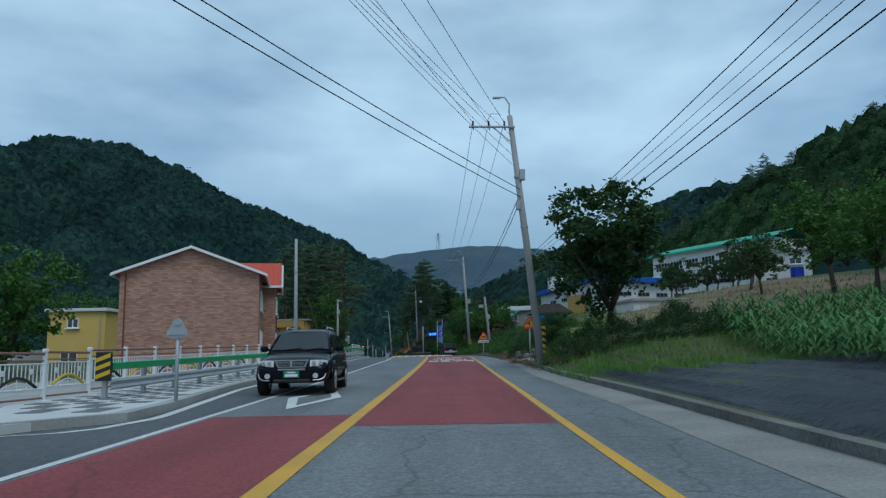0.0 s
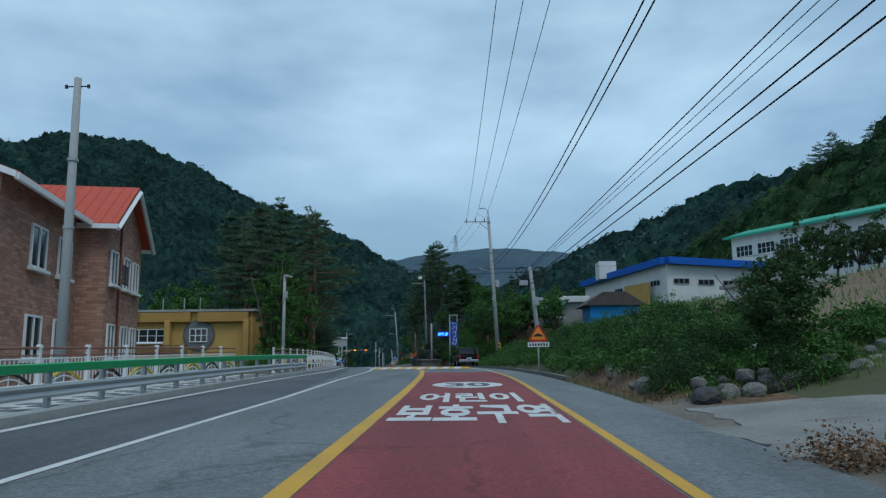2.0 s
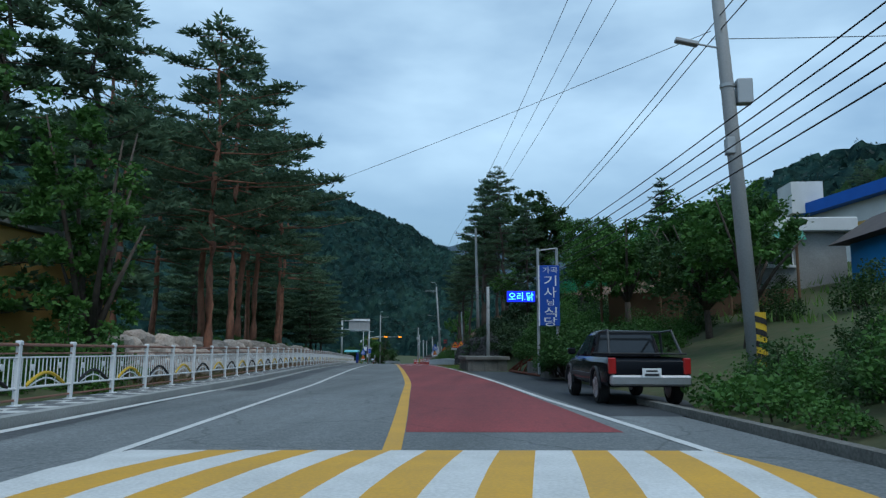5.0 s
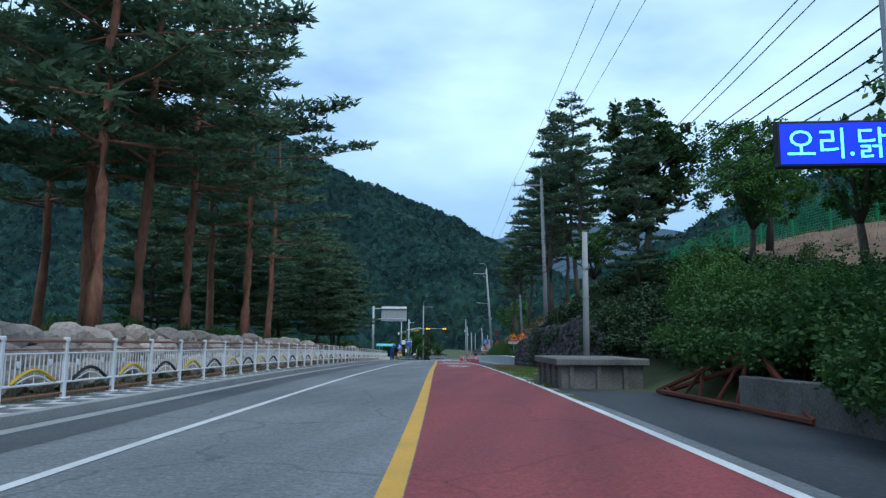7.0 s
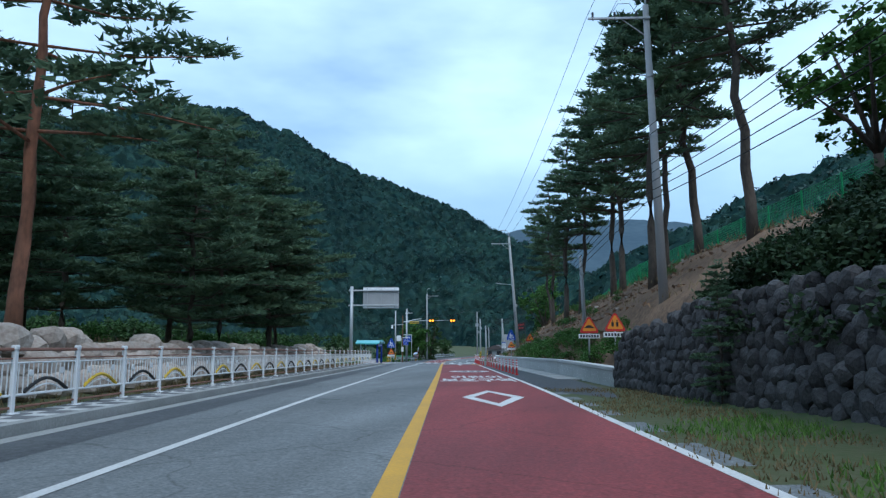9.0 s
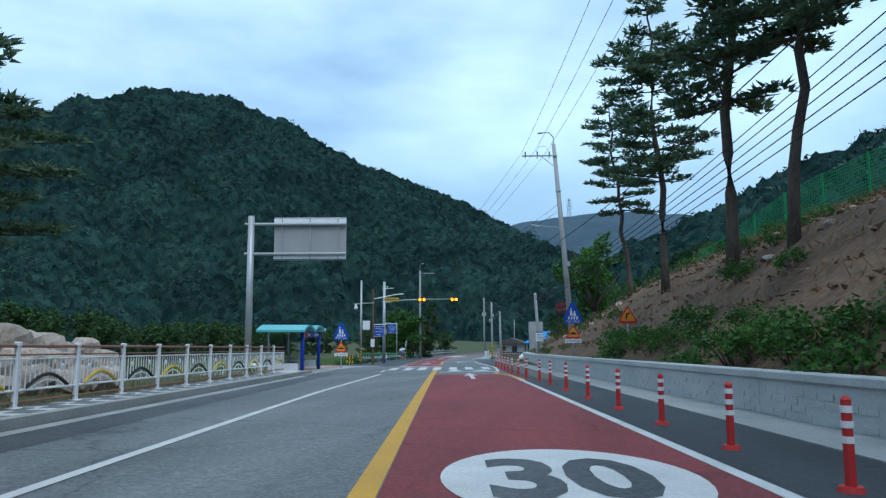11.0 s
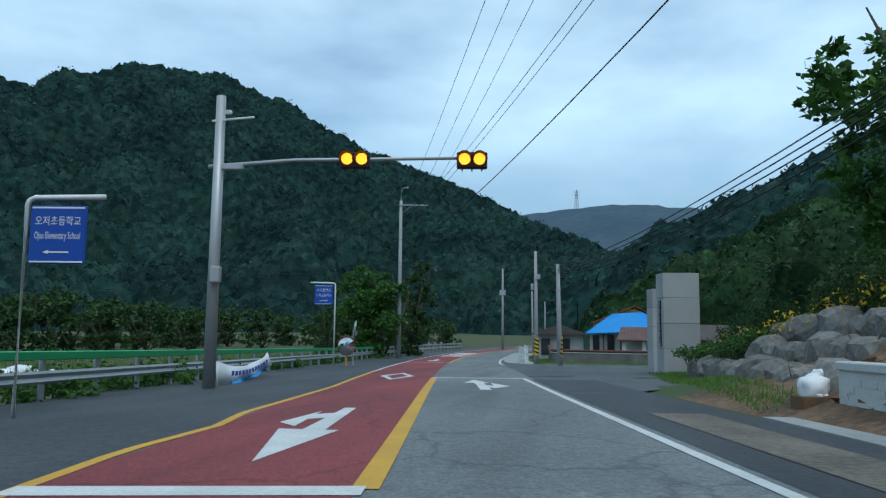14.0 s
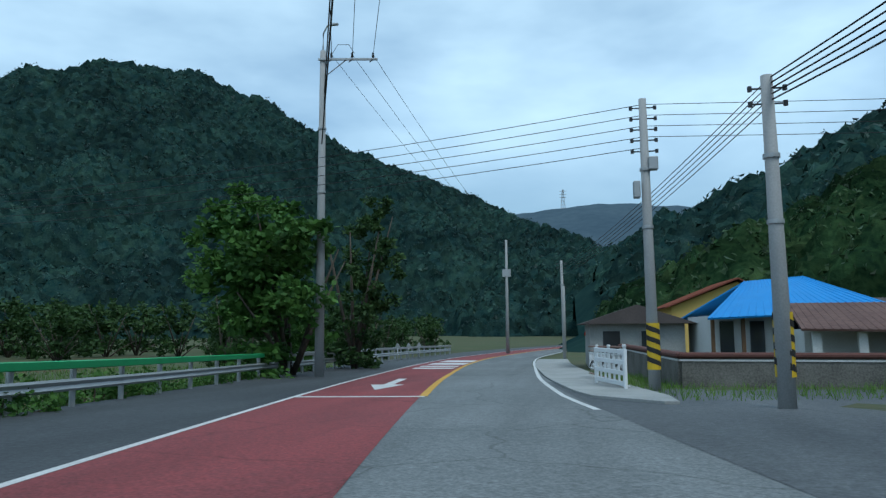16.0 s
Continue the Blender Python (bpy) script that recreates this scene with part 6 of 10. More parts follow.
# ---- brick school building ----
def brick_school():
    h = thing("school_building", "tan brick school building with red metal roof and white eaves", "building", loc=(-13.75, 54.3, -0.6), rz=12.0)
    # local: x to the right along the gable (negative is left), y back, z up
    W, Lg, He, Hr = 9.8, 13.5, 8.3, 10.1
    bm = bmesh.new()
    prism(bm, [(-W, 0), (0, 0), (0, He), (-W / 2, Hr), (-W, He)], Lg, Matrix.Identity(4))
    part("wall", bm, M['brickwall'], h)
    y0, y1, px = 8.0, 14.2, 1.1
    ym = (y0 + y1) / 2
    bm = bmesh.new()
    prism(bm, [(y0, 0), (y1, 0), (y1, He), (ym, Hr + 0.2), (y0, He)], 5.0, Matrix(((0, -1, 0, px), (1, 0, 0, 0), (0, 0, 1, 0), (0, 0, 0, 1))))
    part("wing_wall", bm, M['brickwall'], h)
    for sx in (0, 1):
        bm = bmesh.new()
        e = 0.55
        x_e = e if sx else -W - e
        ze = He - 0.2
        ribbed_roof(bm, (x_e, -0.35, ze), (x_e, Lg + 0.3, ze), (-W / 2, Lg + 0.3, Hr + 0.05), (-W / 2, -0.35, Hr + 0.05), 0.45, 0.035)
        part("roof", bm, M['roof_red'], h)
        bm = bmesh.new()
        d = Vector((-W / 2 - x_e, 0, Hr + 0.05 - ze))
        m0 = Vector((x_e, -0.37, ze - 0.12))
        for k in range(1):
            a, b = m0, m0 + d
            vs = [bm.verts.new(p) for p in (a, b, b + Vector((0, 0, 0.2)), a + Vector((0, 0, 0.2)))]
            vs2 = [bm.verts.new(v.co + Vector((0, -0.05, 0))) for v in vs]
            bm.faces.new(vs)
            bm.faces.new(vs2[::-1])
            for i in range(4):
                bm.faces.new((vs[i], vs[(i + 1) % 4], vs2[(i + 1) % 4], vs2[i]))
        box(bm, (x_e, Lg / 2, ze - 0.05), (0.14, Lg + 0.7, 0.2))
        bmesh.ops.recalc_face_normals(bm, faces=bm.faces)
        part("white_fascia", bm, M['white'], h)
    for sy in (0, 1):
        bm = bmesh.new()
        ye = y1 + 0.5 if sy else y0 - 0.5
        ribbed_roof(bm, (-2.9, ye, He - 0.3), (px + 0.45, ye, He - 0.3), (px + 0.45, ym, Hr + 0.25), (-2.9, ym, Hr + 0.25), 0.45, 0.035)
        part("wing_roof", bm, M['roof_red'], h)
        bm = bmesh.new()
        a, b = Vector((px + 0.5, ye, He - 0.45)), Vector((px + 0.5, ym, Hr + 0.1))
        tube(bm, [a, b], 0.11, 4)
        box(bm, (px / 2 - 1.2, ye, He - 0.35), (3.4 + px, 0.12, 0.2))
        part("white_fascia", bm, M['white'], h)
    Rr = Matrix.Rotation(radians(90), 4, 'Z')
    for z in (3.3, 6.4):
        window_unit(h, Matrix.Translation((0.02, 3.4, z)) @ Rr, 1.5, 1.5, 'white', 2)
        window_unit(h, Matrix.Translation((0.02, 6.2, z)) @ Rr, 1.5, 1.5, 'white', 2)
        for yy in (y0 + 1.1, ym + 0.2, y1 - 1.2):
            window_unit(h, Matrix.Translation((px + 0.02, yy, z)) @ Rr, 1.15, 1.45, 'white', 2)
    bm = bmesh.new()
    for i in range(8):
        rod(bm, (px + 0.5, y0 + 0.6 + i * 0.14, 5.7), (px + 0.5, y0 + 0.6 + i * 0.14, 6.5), 0.015, n=5)
    for z in (5.7, 6.5):
        rod(bm, (px + 0.5, y0 + 0.55, z), (px + 0.5, y0 + 1.7, z), 0.02, n=5)
    part("window_guard", bm, M['dark_steel'], h)
    bm = bmesh.new()
    tube(bm, [(-W + 0.4, -0.06, 0.2), (-W + 0.4, -0.06, He - 0.1)], 0.05, 6)
    part("downpipe", bm, M['rust'], h)
    bm = bmesh.new()
    tube(bm, [(px + 0.06, y0 + 2.0, 0.2), (px + 0.06, y0 + 2.0, He + 0.4)], 0.05, 6)
    part("downpipe", bm, M['rust'], h)


brick_school()


def ochre_hall():
    h = thing("hall_building", "low ochre plastered hall with a flat roof and a round window", "building", loc=(-30.5, 97.2, 0.4))
    bm = bmesh.new()
    box(bm, (5.2, 5, 2.9), (14.4, 10, 5.8))
    part("wall", bm, M['plaster_ochre'], h)
    for x in (-1.2, 3.4, 8.6):
        bm = bmesh.new()
        box(bm, (x + 1.2, -0.2, 5.35), (4.5, 0.5, 0.85), None, 0.02)
        part("parapet_panel", bm, M['ochre_band'], h)
    bm = bmesh.new()
    box(bm, (5.2, 5, 5.95), (14.9, 10.6, 0.2))
    part("roof", bm, M['concrete'], h)
    for x in (-1.6, 1.1, 4.9, 11.9):
        bm = bmesh.new()
        box(bm, (x, -0.28, 2.6), (0.5, 0.6, 5.0), None, 0.02)
        part("pier", bm, M['plaster_ochre'], h)
    bm = bmesh.new()
    rod(bm, (7.6, -0.10, 3.75), (7.6, 0.05, 3.75), 1.42, n=40)
    part("round_surround", bm, M['concrete_old'], h)
    bm = bmesh.new()
    rod(bm, (7.6, -0.16, 3.75), (7.6, -0.11, 3.75), 1.26, n=40)
    part("round_panel", bm, M['paver_b'], h)
    window_unit(h, Matrix.Translation((7.6, -0.18, 3.75)), 1.6, 1.2, 'white', 3, False, 2)
    window_unit(h, Matrix.Translation((3.0, -0.02, 3.75)), 3.2, 1.2, 'white', 4, True, 2)
    window_unit(h, Matrix.Translation((-0.4, -0.02, 3.6)), 1.6, 1.6, 'white', 2, True, 2)
    for k in range(7):
        bm = bmesh.new()
        box(bm, (4.6, -1.5, 2.05 + k * 0.13), (5.2, 0.12, 0.09))
        part("slat", bm, M['wood'], h)
    bm = bmesh.new()
    box(bm, (4.6, -1.35, 1.2), (5.4, 0.25, 2.2))
    part("terrace_wall", bm, M['plaster_yellow'], h)
    for x in (0.5, 3, 5, 6.5):
        bm = bmesh.new()
        rod(bm, (x, 3, 6), (x, 3, 7.4), 0.05, n=6)
        part("vent_pipe", bm, M['steel'], h)


ochre_hall()


def yellow_house():
    h = thing("yellow_house", "small yellow plastered building with flat roof", "building", loc=(-48.3, 89.0, -1.3))
    h.scale = (1.4, 1.4, 1.28)
    bm = bmesh.new()
    box(bm, (2.5, 3, 3.4), (5.0, 6, 6.8))
    part("wall", bm, M['plaster_yellow'], h)
    bm = bmesh.new()
    box(bm, (2.5, 3, 6.95), (5.5, 6.5, 0.3), None, 0.03)
    part("roof_slab", bm, M['plaster'], h)
    window_unit(h, Matrix.Translation((2.2, -0.02, 5.7)), 1.0, 0.9, 'white', 2)
    window_unit(h, Matrix.Translation((2.0, -0.02, 2.5)), 1.5, 1.0, 'white', 2)
    bm = bmesh.new()
    tube(bm, [(4.6, -0.06, 0), (4.6, -0.06, 6.7)], 0.05, 6)
    part("downpipe", bm, M['steel'], h)
    g = thing("low_annexe", "low grey annexe with white-framed windows", "building", loc=(-60.0, 92, -1.3))
    g.scale = (1.3, 1.3, 1.3)
    bm = bmesh.new()
    box(bm, (3, 3, 1.6), (9, 6, 3.2))
    part("wall", bm, M['concrete'], g)
    window_unit(g, Matrix.Translation((3.0, -0.02, 1.9)), 3.4, 1.0, 'white', 5)


yellow_house()


def hill_school():
    """The long white school on the terrace, with a green roof."""
    h = thing("hill_school", "long white two-storey school with green metal roof on the hillside", "building", loc=(43.0, 146.0, 12.0), rz=-62.0)
    Lg, D, He = 28.5, 9.0, 8.2
    bm = bmesh.new()
    box(bm, (Lg / 2, D / 2, He / 2 - 1), (Lg, D, He + 2))
    part("wall", bm, M['plaster'], h)
    for sy in (0, 1):
        bm = bmesh.new()
        ye = -0.9 if sy == 0 else D + 0.9
        ribbed_roof(bm, (-0.8, ye, He), (Lg + 0.8, ye, He), (Lg + 0.8, D / 2, He + 1.6), (-0.8, D / 2, He + 1.6), 1.2, 0.04)
        part("roof", bm, M['roof_green'], h)
    bm = bmesh.new()
    box(bm, (Lg / 2, -0.9, He - 0.05), (Lg + 1.6, 0.15, 0.35))
    part("fascia", bm, M['roof_green'], h)
    for k in range(7):
        for z in (2.2, 5.9):
            window_unit(h, Matrix.Translation((2.4 + k * 3.95, -0.02, z)), 3.1, 1.7, 'white', 4, False, 2)
    for z in (0.4, 4.1):
        bm = bmesh.new()
        box(bm, (Lg / 2, -0.15, z), (Lg, 0.3, 0.35))
        part("ledge", bm, M['white'], h)
    a = thing("school_annexe", "cream two-storey annexe with dark windows on the terrace", "building", loc=(42.6, 96.0, 9.4), rz=-20)
    bm = bmesh.new()
    box(bm, (3, 4, 1.5), (6.4, 8, 6.4))
    part("wall", bm, M['plaster'], a)
    for k in range(2):
        window_unit(a, Matrix.Translation((1.3 + k * 3.0, -0.02, 3.4)), 1.5, 0.9, 'white', 2)
        window_unit(a, Matrix.Translation((1.3 + k * 3.0, -0.02, 0.9)), 1.5, 0.9, 'white', 2)
    bm = bmesh.new()
    box(bm, (3, 4, 4.8), (6.8, 8.6, 0.25))
    part("roof_slab", bm, M['concrete'], a)
    tk = bmesh.new()
    rod(tk, (45.5, 92.0, 8.9), (45.5, 92.0, 11.6), 0.8, n=20)
    solo("water_tank", tk, M['blue_steel'], "round blue plastic water tank on the terrace", "tank", smooth=False)


hill_school()


def blue_hall():
    h = thing("gym_hall", "white hall with a broad blue metal roof edge", "building", loc=(27.2, 127.0, 6.5), rz=0)
    # corner at the origin; one wall runs back to the left, one to the right
    A, B = Vector((-7.0, 20.5, 0)), Vector((16.0, 2.5, 0))
    bm = bmesh.new()
    pts = [Vector((0, 0, 0)), B, B + A, A]
    hs = [7.9, 7.2, 6.5, 7.0]
    lo = [bm.verts.new(p + Vector((0, 0, -3))) for p in pts]
    hi = [bm.verts.new(p + Vector((0, 0, z))) for p, z in zip(pts, hs)]
    bm.faces.new(hi)
    for i in range(4):
        bm.faces.new((lo[i], lo[(i + 1) % 4], hi[(i + 1) % 4], hi[i]))
    bmesh.ops.recalc_face_normals(bm, faces=bm.faces)
    part("wall", bm, M['plaster'], h)
    for p, q, z0, z1 in ((pts[0], pts[3], 7.9, 7.0), (pts[0], pts[1], 7.9, 7.2)):
        bm = bmesh.new()
        d = (q - p).normalized()
        nrm = Vector((-d.y, d.x, 0))
        if nrm.dot(Vector((0, -1, 0))) < 0:
            nrm = -nrm
        v = []
        for s, zz in ((p, z0), (q, z1)):
            for k, (o_, dz) in enumerate(((-0.3, 0.35), (0.9, 0.35), (0.9, -0.55), (-0.3, -0.55))):
                v.append(bm.verts.new(s + nrm * o_ + Vector((0, 0, zz + dz))))
        for i in range(4):
            bm.faces.new((v[i], v[(i + 1) % 4], v[4 + (i + 1) % 4], v[4 + i]))
        bm.faces.new(v[:4][::-1])
        bm.faces.new(v[4:])
        bmesh.ops.recalc_face_normals(bm, faces=bm.faces)
        part("roof_edge", bm, M['roof_blue'], h)
        ang = math.atan2(d.y, d.x)
        for k in range(4 if q is pts[3] else 5):
            u = 0.12 + 0.21 * k
            s = p.lerp(q, u) + nrm * 0.03
            rot_ = Matrix.Rotation(ang, 4, 'Z') if q is not pts[3] else Matrix.Rotation(ang + math.pi, 4, 'Z')
            window_unit(h, Matrix.Translation(s + Vector((0, 0, 5.2 - 0.6 * u))) @ rot_, 2.2, 0.75, 'steel', 3, False)
    bm = bmesh.new()
    box(bm, (-5, 14, 8.2), (2.5, 3, 2.6))
    part("stair_head", bm, M['plaster'], h)
    bm = bmesh.new()
    box(bm, (-2.8, 4.8, 2.2), (5.5, 0.4, 6.0), Matrix.Rotation(radians(-71), 4, 'Z'))
    part("ochre_panel", bm, M['plaster_ochre'], h)


blue_hall()


def white_roof_house(loc, w, d, hh, label, roof='plaster', rz=0):
    h = thing("village_house", label, "house", loc=loc, rz=rz)
    bm = bmesh.new()
    box(bm, (0, 0, hh / 2 - 0.5), (w, d, hh + 1))
    part("wall", bm, M['concrete'], h)
    bm = bmesh.new()
    box(bm, (0, 0, hh + 0.35), (w + 0.9, d + 0.9, 0.7), None, 0.05)
    part("roof", bm, M[roof], h)
    window_unit(h, Matrix.Translation((-w * 0.2, -d / 2 - 0.02, hh * 0.55)), 1.3, 1.0, 'white', 2)
    return h


white_roof_house((12.4, 119, 5.6), 4.6, 5, 2.6, "grey village house with a pale flat roof edge")
hb = thing("village_house", "low house with a dark tiled roof and blue wall", "house", loc=(16.5, 112, 4.6))
bm = bmesh.new()
box(bm, (0, 0, 1.2), (5, 5, 3.4))
part("wall", bm, M['roof_blue2'], hb)
bm = bmesh.new()
prism(bm, [(-3.3, 2.7), (3.3, 2.7), (1.2, 4.1), (-1.2, 4.1)], 6, Matrix.Translation((0, -3, 0)))
part("roof", bm, M['roof_slate'], hb)
sl = thing("slope_house", "pale plastered house low on the slope behind the tree", "house", loc=(27, 92, 4.0), rz=8)
bm = bmesh.new()
box(bm, (0, 0, 1.5), (8, 6, 4))
part("wall", bm, M['plaster'], sl)
bm = bmesh.new()
box(bm, (0, 0, 3.6), (8.6, 6.6, 0.3))
part("roof", bm, M['concrete'], sl)


# ---- the village house at the bend ----
def village_house():
    h = thing("farm_house", "old white house with a bright blue metal roof", "house", loc=(-19.3, 281, -2.3))
    bm = bmesh.new()
    box(bm, (1.1, 0, 1.2), (6.6, 6.0, 2.4))
    part("wall", bm, M['plaster'], h)
    bm = bmesh.new()
    ribbed_roof(bm, (-2.6, -3.9, 2.2), (4.9, -3.9, 2.5), (2.4, 0, 4.1), (-0.2, 0, 3.9), 0.35, 0.03)
    ribbed_roof(bm, (4.9, 3.9, 2.5), (-2.6, 3.9, 2.2), (-0.2, 0, 3.9), (2.4, 0, 4.1), 0.35, 0.03)
    part("roof", bm, M['roof_blue2'], h)
    bm = bmesh.new()
    vs = [bm.verts.new(p) for p in ((2.4, 0, 4.15), (4.95, -3.9, 2.55), (4.95, 3.9, 2.55))]
    bm.faces.new(vs)
    part("hip", bm, M['roof_blue'], h)
    for x in (-1.7, -0.5, 1.0):
        bm = bmesh.new()
        box(bm, (x, -3.06, 1.15), (0.55, 0.1, 2.0))
        part("dark_doorway", bm, M['glass'], h)
    for x in (-2.3, -1.1, 0.3):
        bm = bmesh.new()
        box(bm, (x, -3.3, 1.2), (0.14, 0.14, 2.4))
        part("porch_post", bm, M['wood'], h)
    q = thing("lean_to", "open lean-to with white posts and a rusty corrugated roof", "shed", loc=(-16.4, 275.2, -2.3))
    bm = bmesh.new()
    ribbed_roof(bm, (-3.2, -2.2, 1.75), (2.6, -2.2, 1.65), (2.6, 1.5, 2.75), (-2.6, 1.5, 2.75), 0.3, 0.03)
    part("roof", bm, M['roof_rust'], q)
    bm = bmesh.new()
    ribbed_roof(bm, (0.2, -3.2, 1.25), (2.9, -3.2, 1.2), (2.9, -2.0, 1.75), (0.0, -2.0, 1.75), 0.3, 0.03)
    part("lower_roof", bm, M['coping'], q, "faded red metal sheet")
    bm = bmesh.new()
    box(bm, (0, 0.6, 0.9), (5.0, 1.6, 1.8))
    part("wall", bm, M['plaster'], q)
    for x in (-2.6, -1.1, 0.1):
        bm = bmesh.new()
        box(bm, (x, -1.8, 0.85), (0.3, 0.12, 1.7))
        part("post", bm, M['plaster'], q)
    bm = bmesh.new()
    box(bm, (1.2, -1.9, 0.8), (2.4, 0.1, 1.5))
    part("panel", bm, M['wood'], q)
    s = thing("shed", "old shed with a rusty corrugated roof", "shed", loc=(-12.6, 277.5, -2.3))
    bm = bmesh.new()
    box(bm, (0, 0, 0.95), (6.0, 4.5, 1.9))
    part("wall", bm, M['concrete'], s)
    bm = bmesh.new()
    ribbed_roof(bm, (-3.6, -2.7, 1.85), (3.6, -2.7, 1.75), (3.6, 1.2, 3.0), (-3.6, 1.2, 3.0), 0.3, 0.03)
    part("roof", bm, M['roof_slate'], s)
    bm = bmesh.new()
    box(bm, (-1.8, -2.3, 0.9), (0.9, 0.08, 1.7))
    part("door", bm, M['rust'], s)
    k = thing("side_building", "low grey building with an old tiled roof beside the road", "house", loc=(-24.2, 285.5, -2.4))
    bm = bmesh.new()
    box(bm, (0, 0, 1.15), (4.4, 7, 2.3))
    part("wall", bm, M['concrete'], k)
    bm = bmesh.new()
    prism(bm, [(-2.7, 2.2), (2.7, 2.2), (0, 3.1)], 8, Matrix.Translation((0, -4, 0)))
    part("roof", bm, M['roof_slate'], k)
    for x in (-1.2, 0.6):
        bm = bmesh.new()
        box(bm, (x, -3.52, 1.1), (0.8, 0.08, 1.5))
        part("window", bm, M['glass'], k)
    c = thing("village_house", "cream gabled house behind the blue roof", "house", loc=(-16.9, 296, -3.2))
    bm = bmesh.new()
    prism(bm, [(-3.6, 0), (3.6, 0), (3.6, 4.2), (0.6, 5.8), (-3.6, 4.2)], 7, Matrix.Identity(4))
    part("wall", bm, M['plaster_yellow'], c)
    bm = bmesh.new()
    ribbed_roof(bm, (-4.0, -0.5, 4.1), (-4.0, 7.5, 4.1), (0.6, 7.5, 5.95), (0.6, -0.5, 5.95), 0.5, 0.03)
    ribbed_roof(bm, (4.0, 7.5, 4.1), (4.0, -0.5, 4.1), (0.6, -0.5, 5.95), (0.6, 7.5, 5.95), 0.5, 0.03)
    part("roof", bm, M['rust'], c)
    w = thing("compound_wall", "low grey rendered wall with a red tiled coping", "wall")
    for (ax, ay), (bx, by) in (((-24.4, 268.2), (-6.0, 266.0)), ((-24.4, 268.2), (-25.0, 281.0))):
        a, b = Vector((ax, ay, zr(268) - 0.1)), Vector((bx, by, zr(268) - 0.1))
        d = b - a
        rz = Matrix.Rotation(math.atan2(d.y, d.x), 4, 'Z')
        bm = bmesh.new()
        box(bm, (a + b) / 2 + Vector((0, 0, 0.4)), (d.length, 0.2, 1.1), rz)
        part("wall", bm, M['concrete_old'], w)
        bm = bmesh.new()
        box(bm, (a + b) / 2 + Vector((0, 0, 0.86)), (d.length + 0.1, 0.26, 0.05), rz)
        part("band", bm, M['plaster'], w)
        bm = bmesh.new()
        box(bm, (a + b) / 2 + Vector((0, 0, 1.0)), (d.length + 0.2, 0.36, 0.16), rz, 0.05)
        part("coping", bm, M['coping'], w)


village_house()

# ---- gate pillars ----
for (x, y), w, hh, lab in (((-18.6, 246.6), 1.5, 4.2, "tall grey granite gate pillar with a dark name strip"), ((-18.75, 250.9), 1.15, 3.6, "grey granite gate pillar with a pale notice")):
    g = thing("gate_pillar", lab, "gate pillar", "gate pillars", loc=(x, y, zr(y) + (0.1 if w > 1.4 else 0.38)), rz=8)
    for k in range(4):
        bm = bmesh.new()
        low = hh * k / 4 + 0.006 - (0.6 if k == 0 else 0)
        top = hh * (k + 1) / 4 - 0.006
        box(bm, (0, 0, (low + top) / 2), (w, 1.1, top - low), None, 0.015)
        part("granite_block", bm, M['granite'], g)
    bm = bmesh.new()
    box(bm, (0, 0, hh / 2), (w - 0.04, 1.06, hh - 0.02))
    part("core", bm, M['concrete_old'], g)
    bm = bmesh.new()
    if w > 1.4:
        box(bm, (-w / 2 - 0.02, -0.1, hh * 0.5), (0.04, 0.26, 1.9))
        part("name_strip", bm, M['dark_steel'], g)
        for k, ch in enumerate("가곡고등학교"):
            flat_text(ch, 0.19, 0.22, Matrix.Translation((-w / 2 - 0.046, -0.1, hh * 0.5 + 0.8 - k * 0.32)) @ Matrix.Rotation(radians(-90), 4, 'Z'), M['white'], g)
    else:
        box(bm, (0.25, -0.57, hh * 0.55), (0.36, 0.03, 0.6))
        nt = part("notice", bm, M['white'], g, "white framed notice")
        for k in range(5):
            bm = bmesh.new()
            box(bm, (0.25, -0.589, hh * 0.55 + 0.18 - k * 0.09), (0.26, 0.006, 0.022))
            part("lettering_bar", bm, M['dark_steel'], nt)
        bm = bmesh.new()
        box(bm, (0.3, -0.57, hh * 0.38), (0.3, 0.03, 0.3))
        part("emblem_plate", bm, M['teal'], g)


# ---- poles and wires ----
def V3(*a):
    return Vector(a)


p1 = utility_pole("tall leaning concrete power pole with crossarm, lamp and hazard bands", (4.45, 32.8, 0.7), (3.26, 32.0, 12.05), arm=(-1.8, -0.1, 11.5), lamp=(2.67, 32.0, 12.96), boxes=((0.2, 8.6, 0.25, 0.5), (-0.15, 7.2, 0.2, 0.4)))
p3 = utility_pole("tall concrete power pole with crossarm and lamp beside the shrubs", (3.6, 96.1, 1.45), (2.9, 96.1, 14.3), arm=(-2.0, 0, 13.85), lamp=(2.3, 96.1, 15.1), boxes=((0.35, 6.9, 0.35, 0.6), (-0.1, 5.6, 0.2, 0.4)), low_lamp=(2.3, 96.0, 9.6))
p7 = utility_pole("tall concrete power pole with crossarm above the stone wall", (-5.5, 159.4, 3.6), (-5.8, 159.4, 15.7), arm=(-2.2, -0.3, 15.1), lamp=(-6.7, 159.8, 16.7), hazard=False)
p6 = utility_pole("leaning concrete pole with crossarm and bracket lamp on the slope", (-14.75, 211.8, 1.2), (-15.65, 212.0, 13.6), arm=(-1.9, -0.3, 12.8), lamp=(-16.5, 212.0, 14.4), hazard=False, low_lamp=(-16.9, 211.9, 8.3), boxes=((0.2, 4.6, 0.2, 0.3),))
p9 = utility_pole("tall concrete power pole with crossarm and lamp behind the guard rail", (-37.2, 273.8, -2.1), (-37.2, 273.8, 11.0), arm=(2.1, 0.35, 10.6), lamp=(-36.7, 273.7, 12.1), hazard=False)
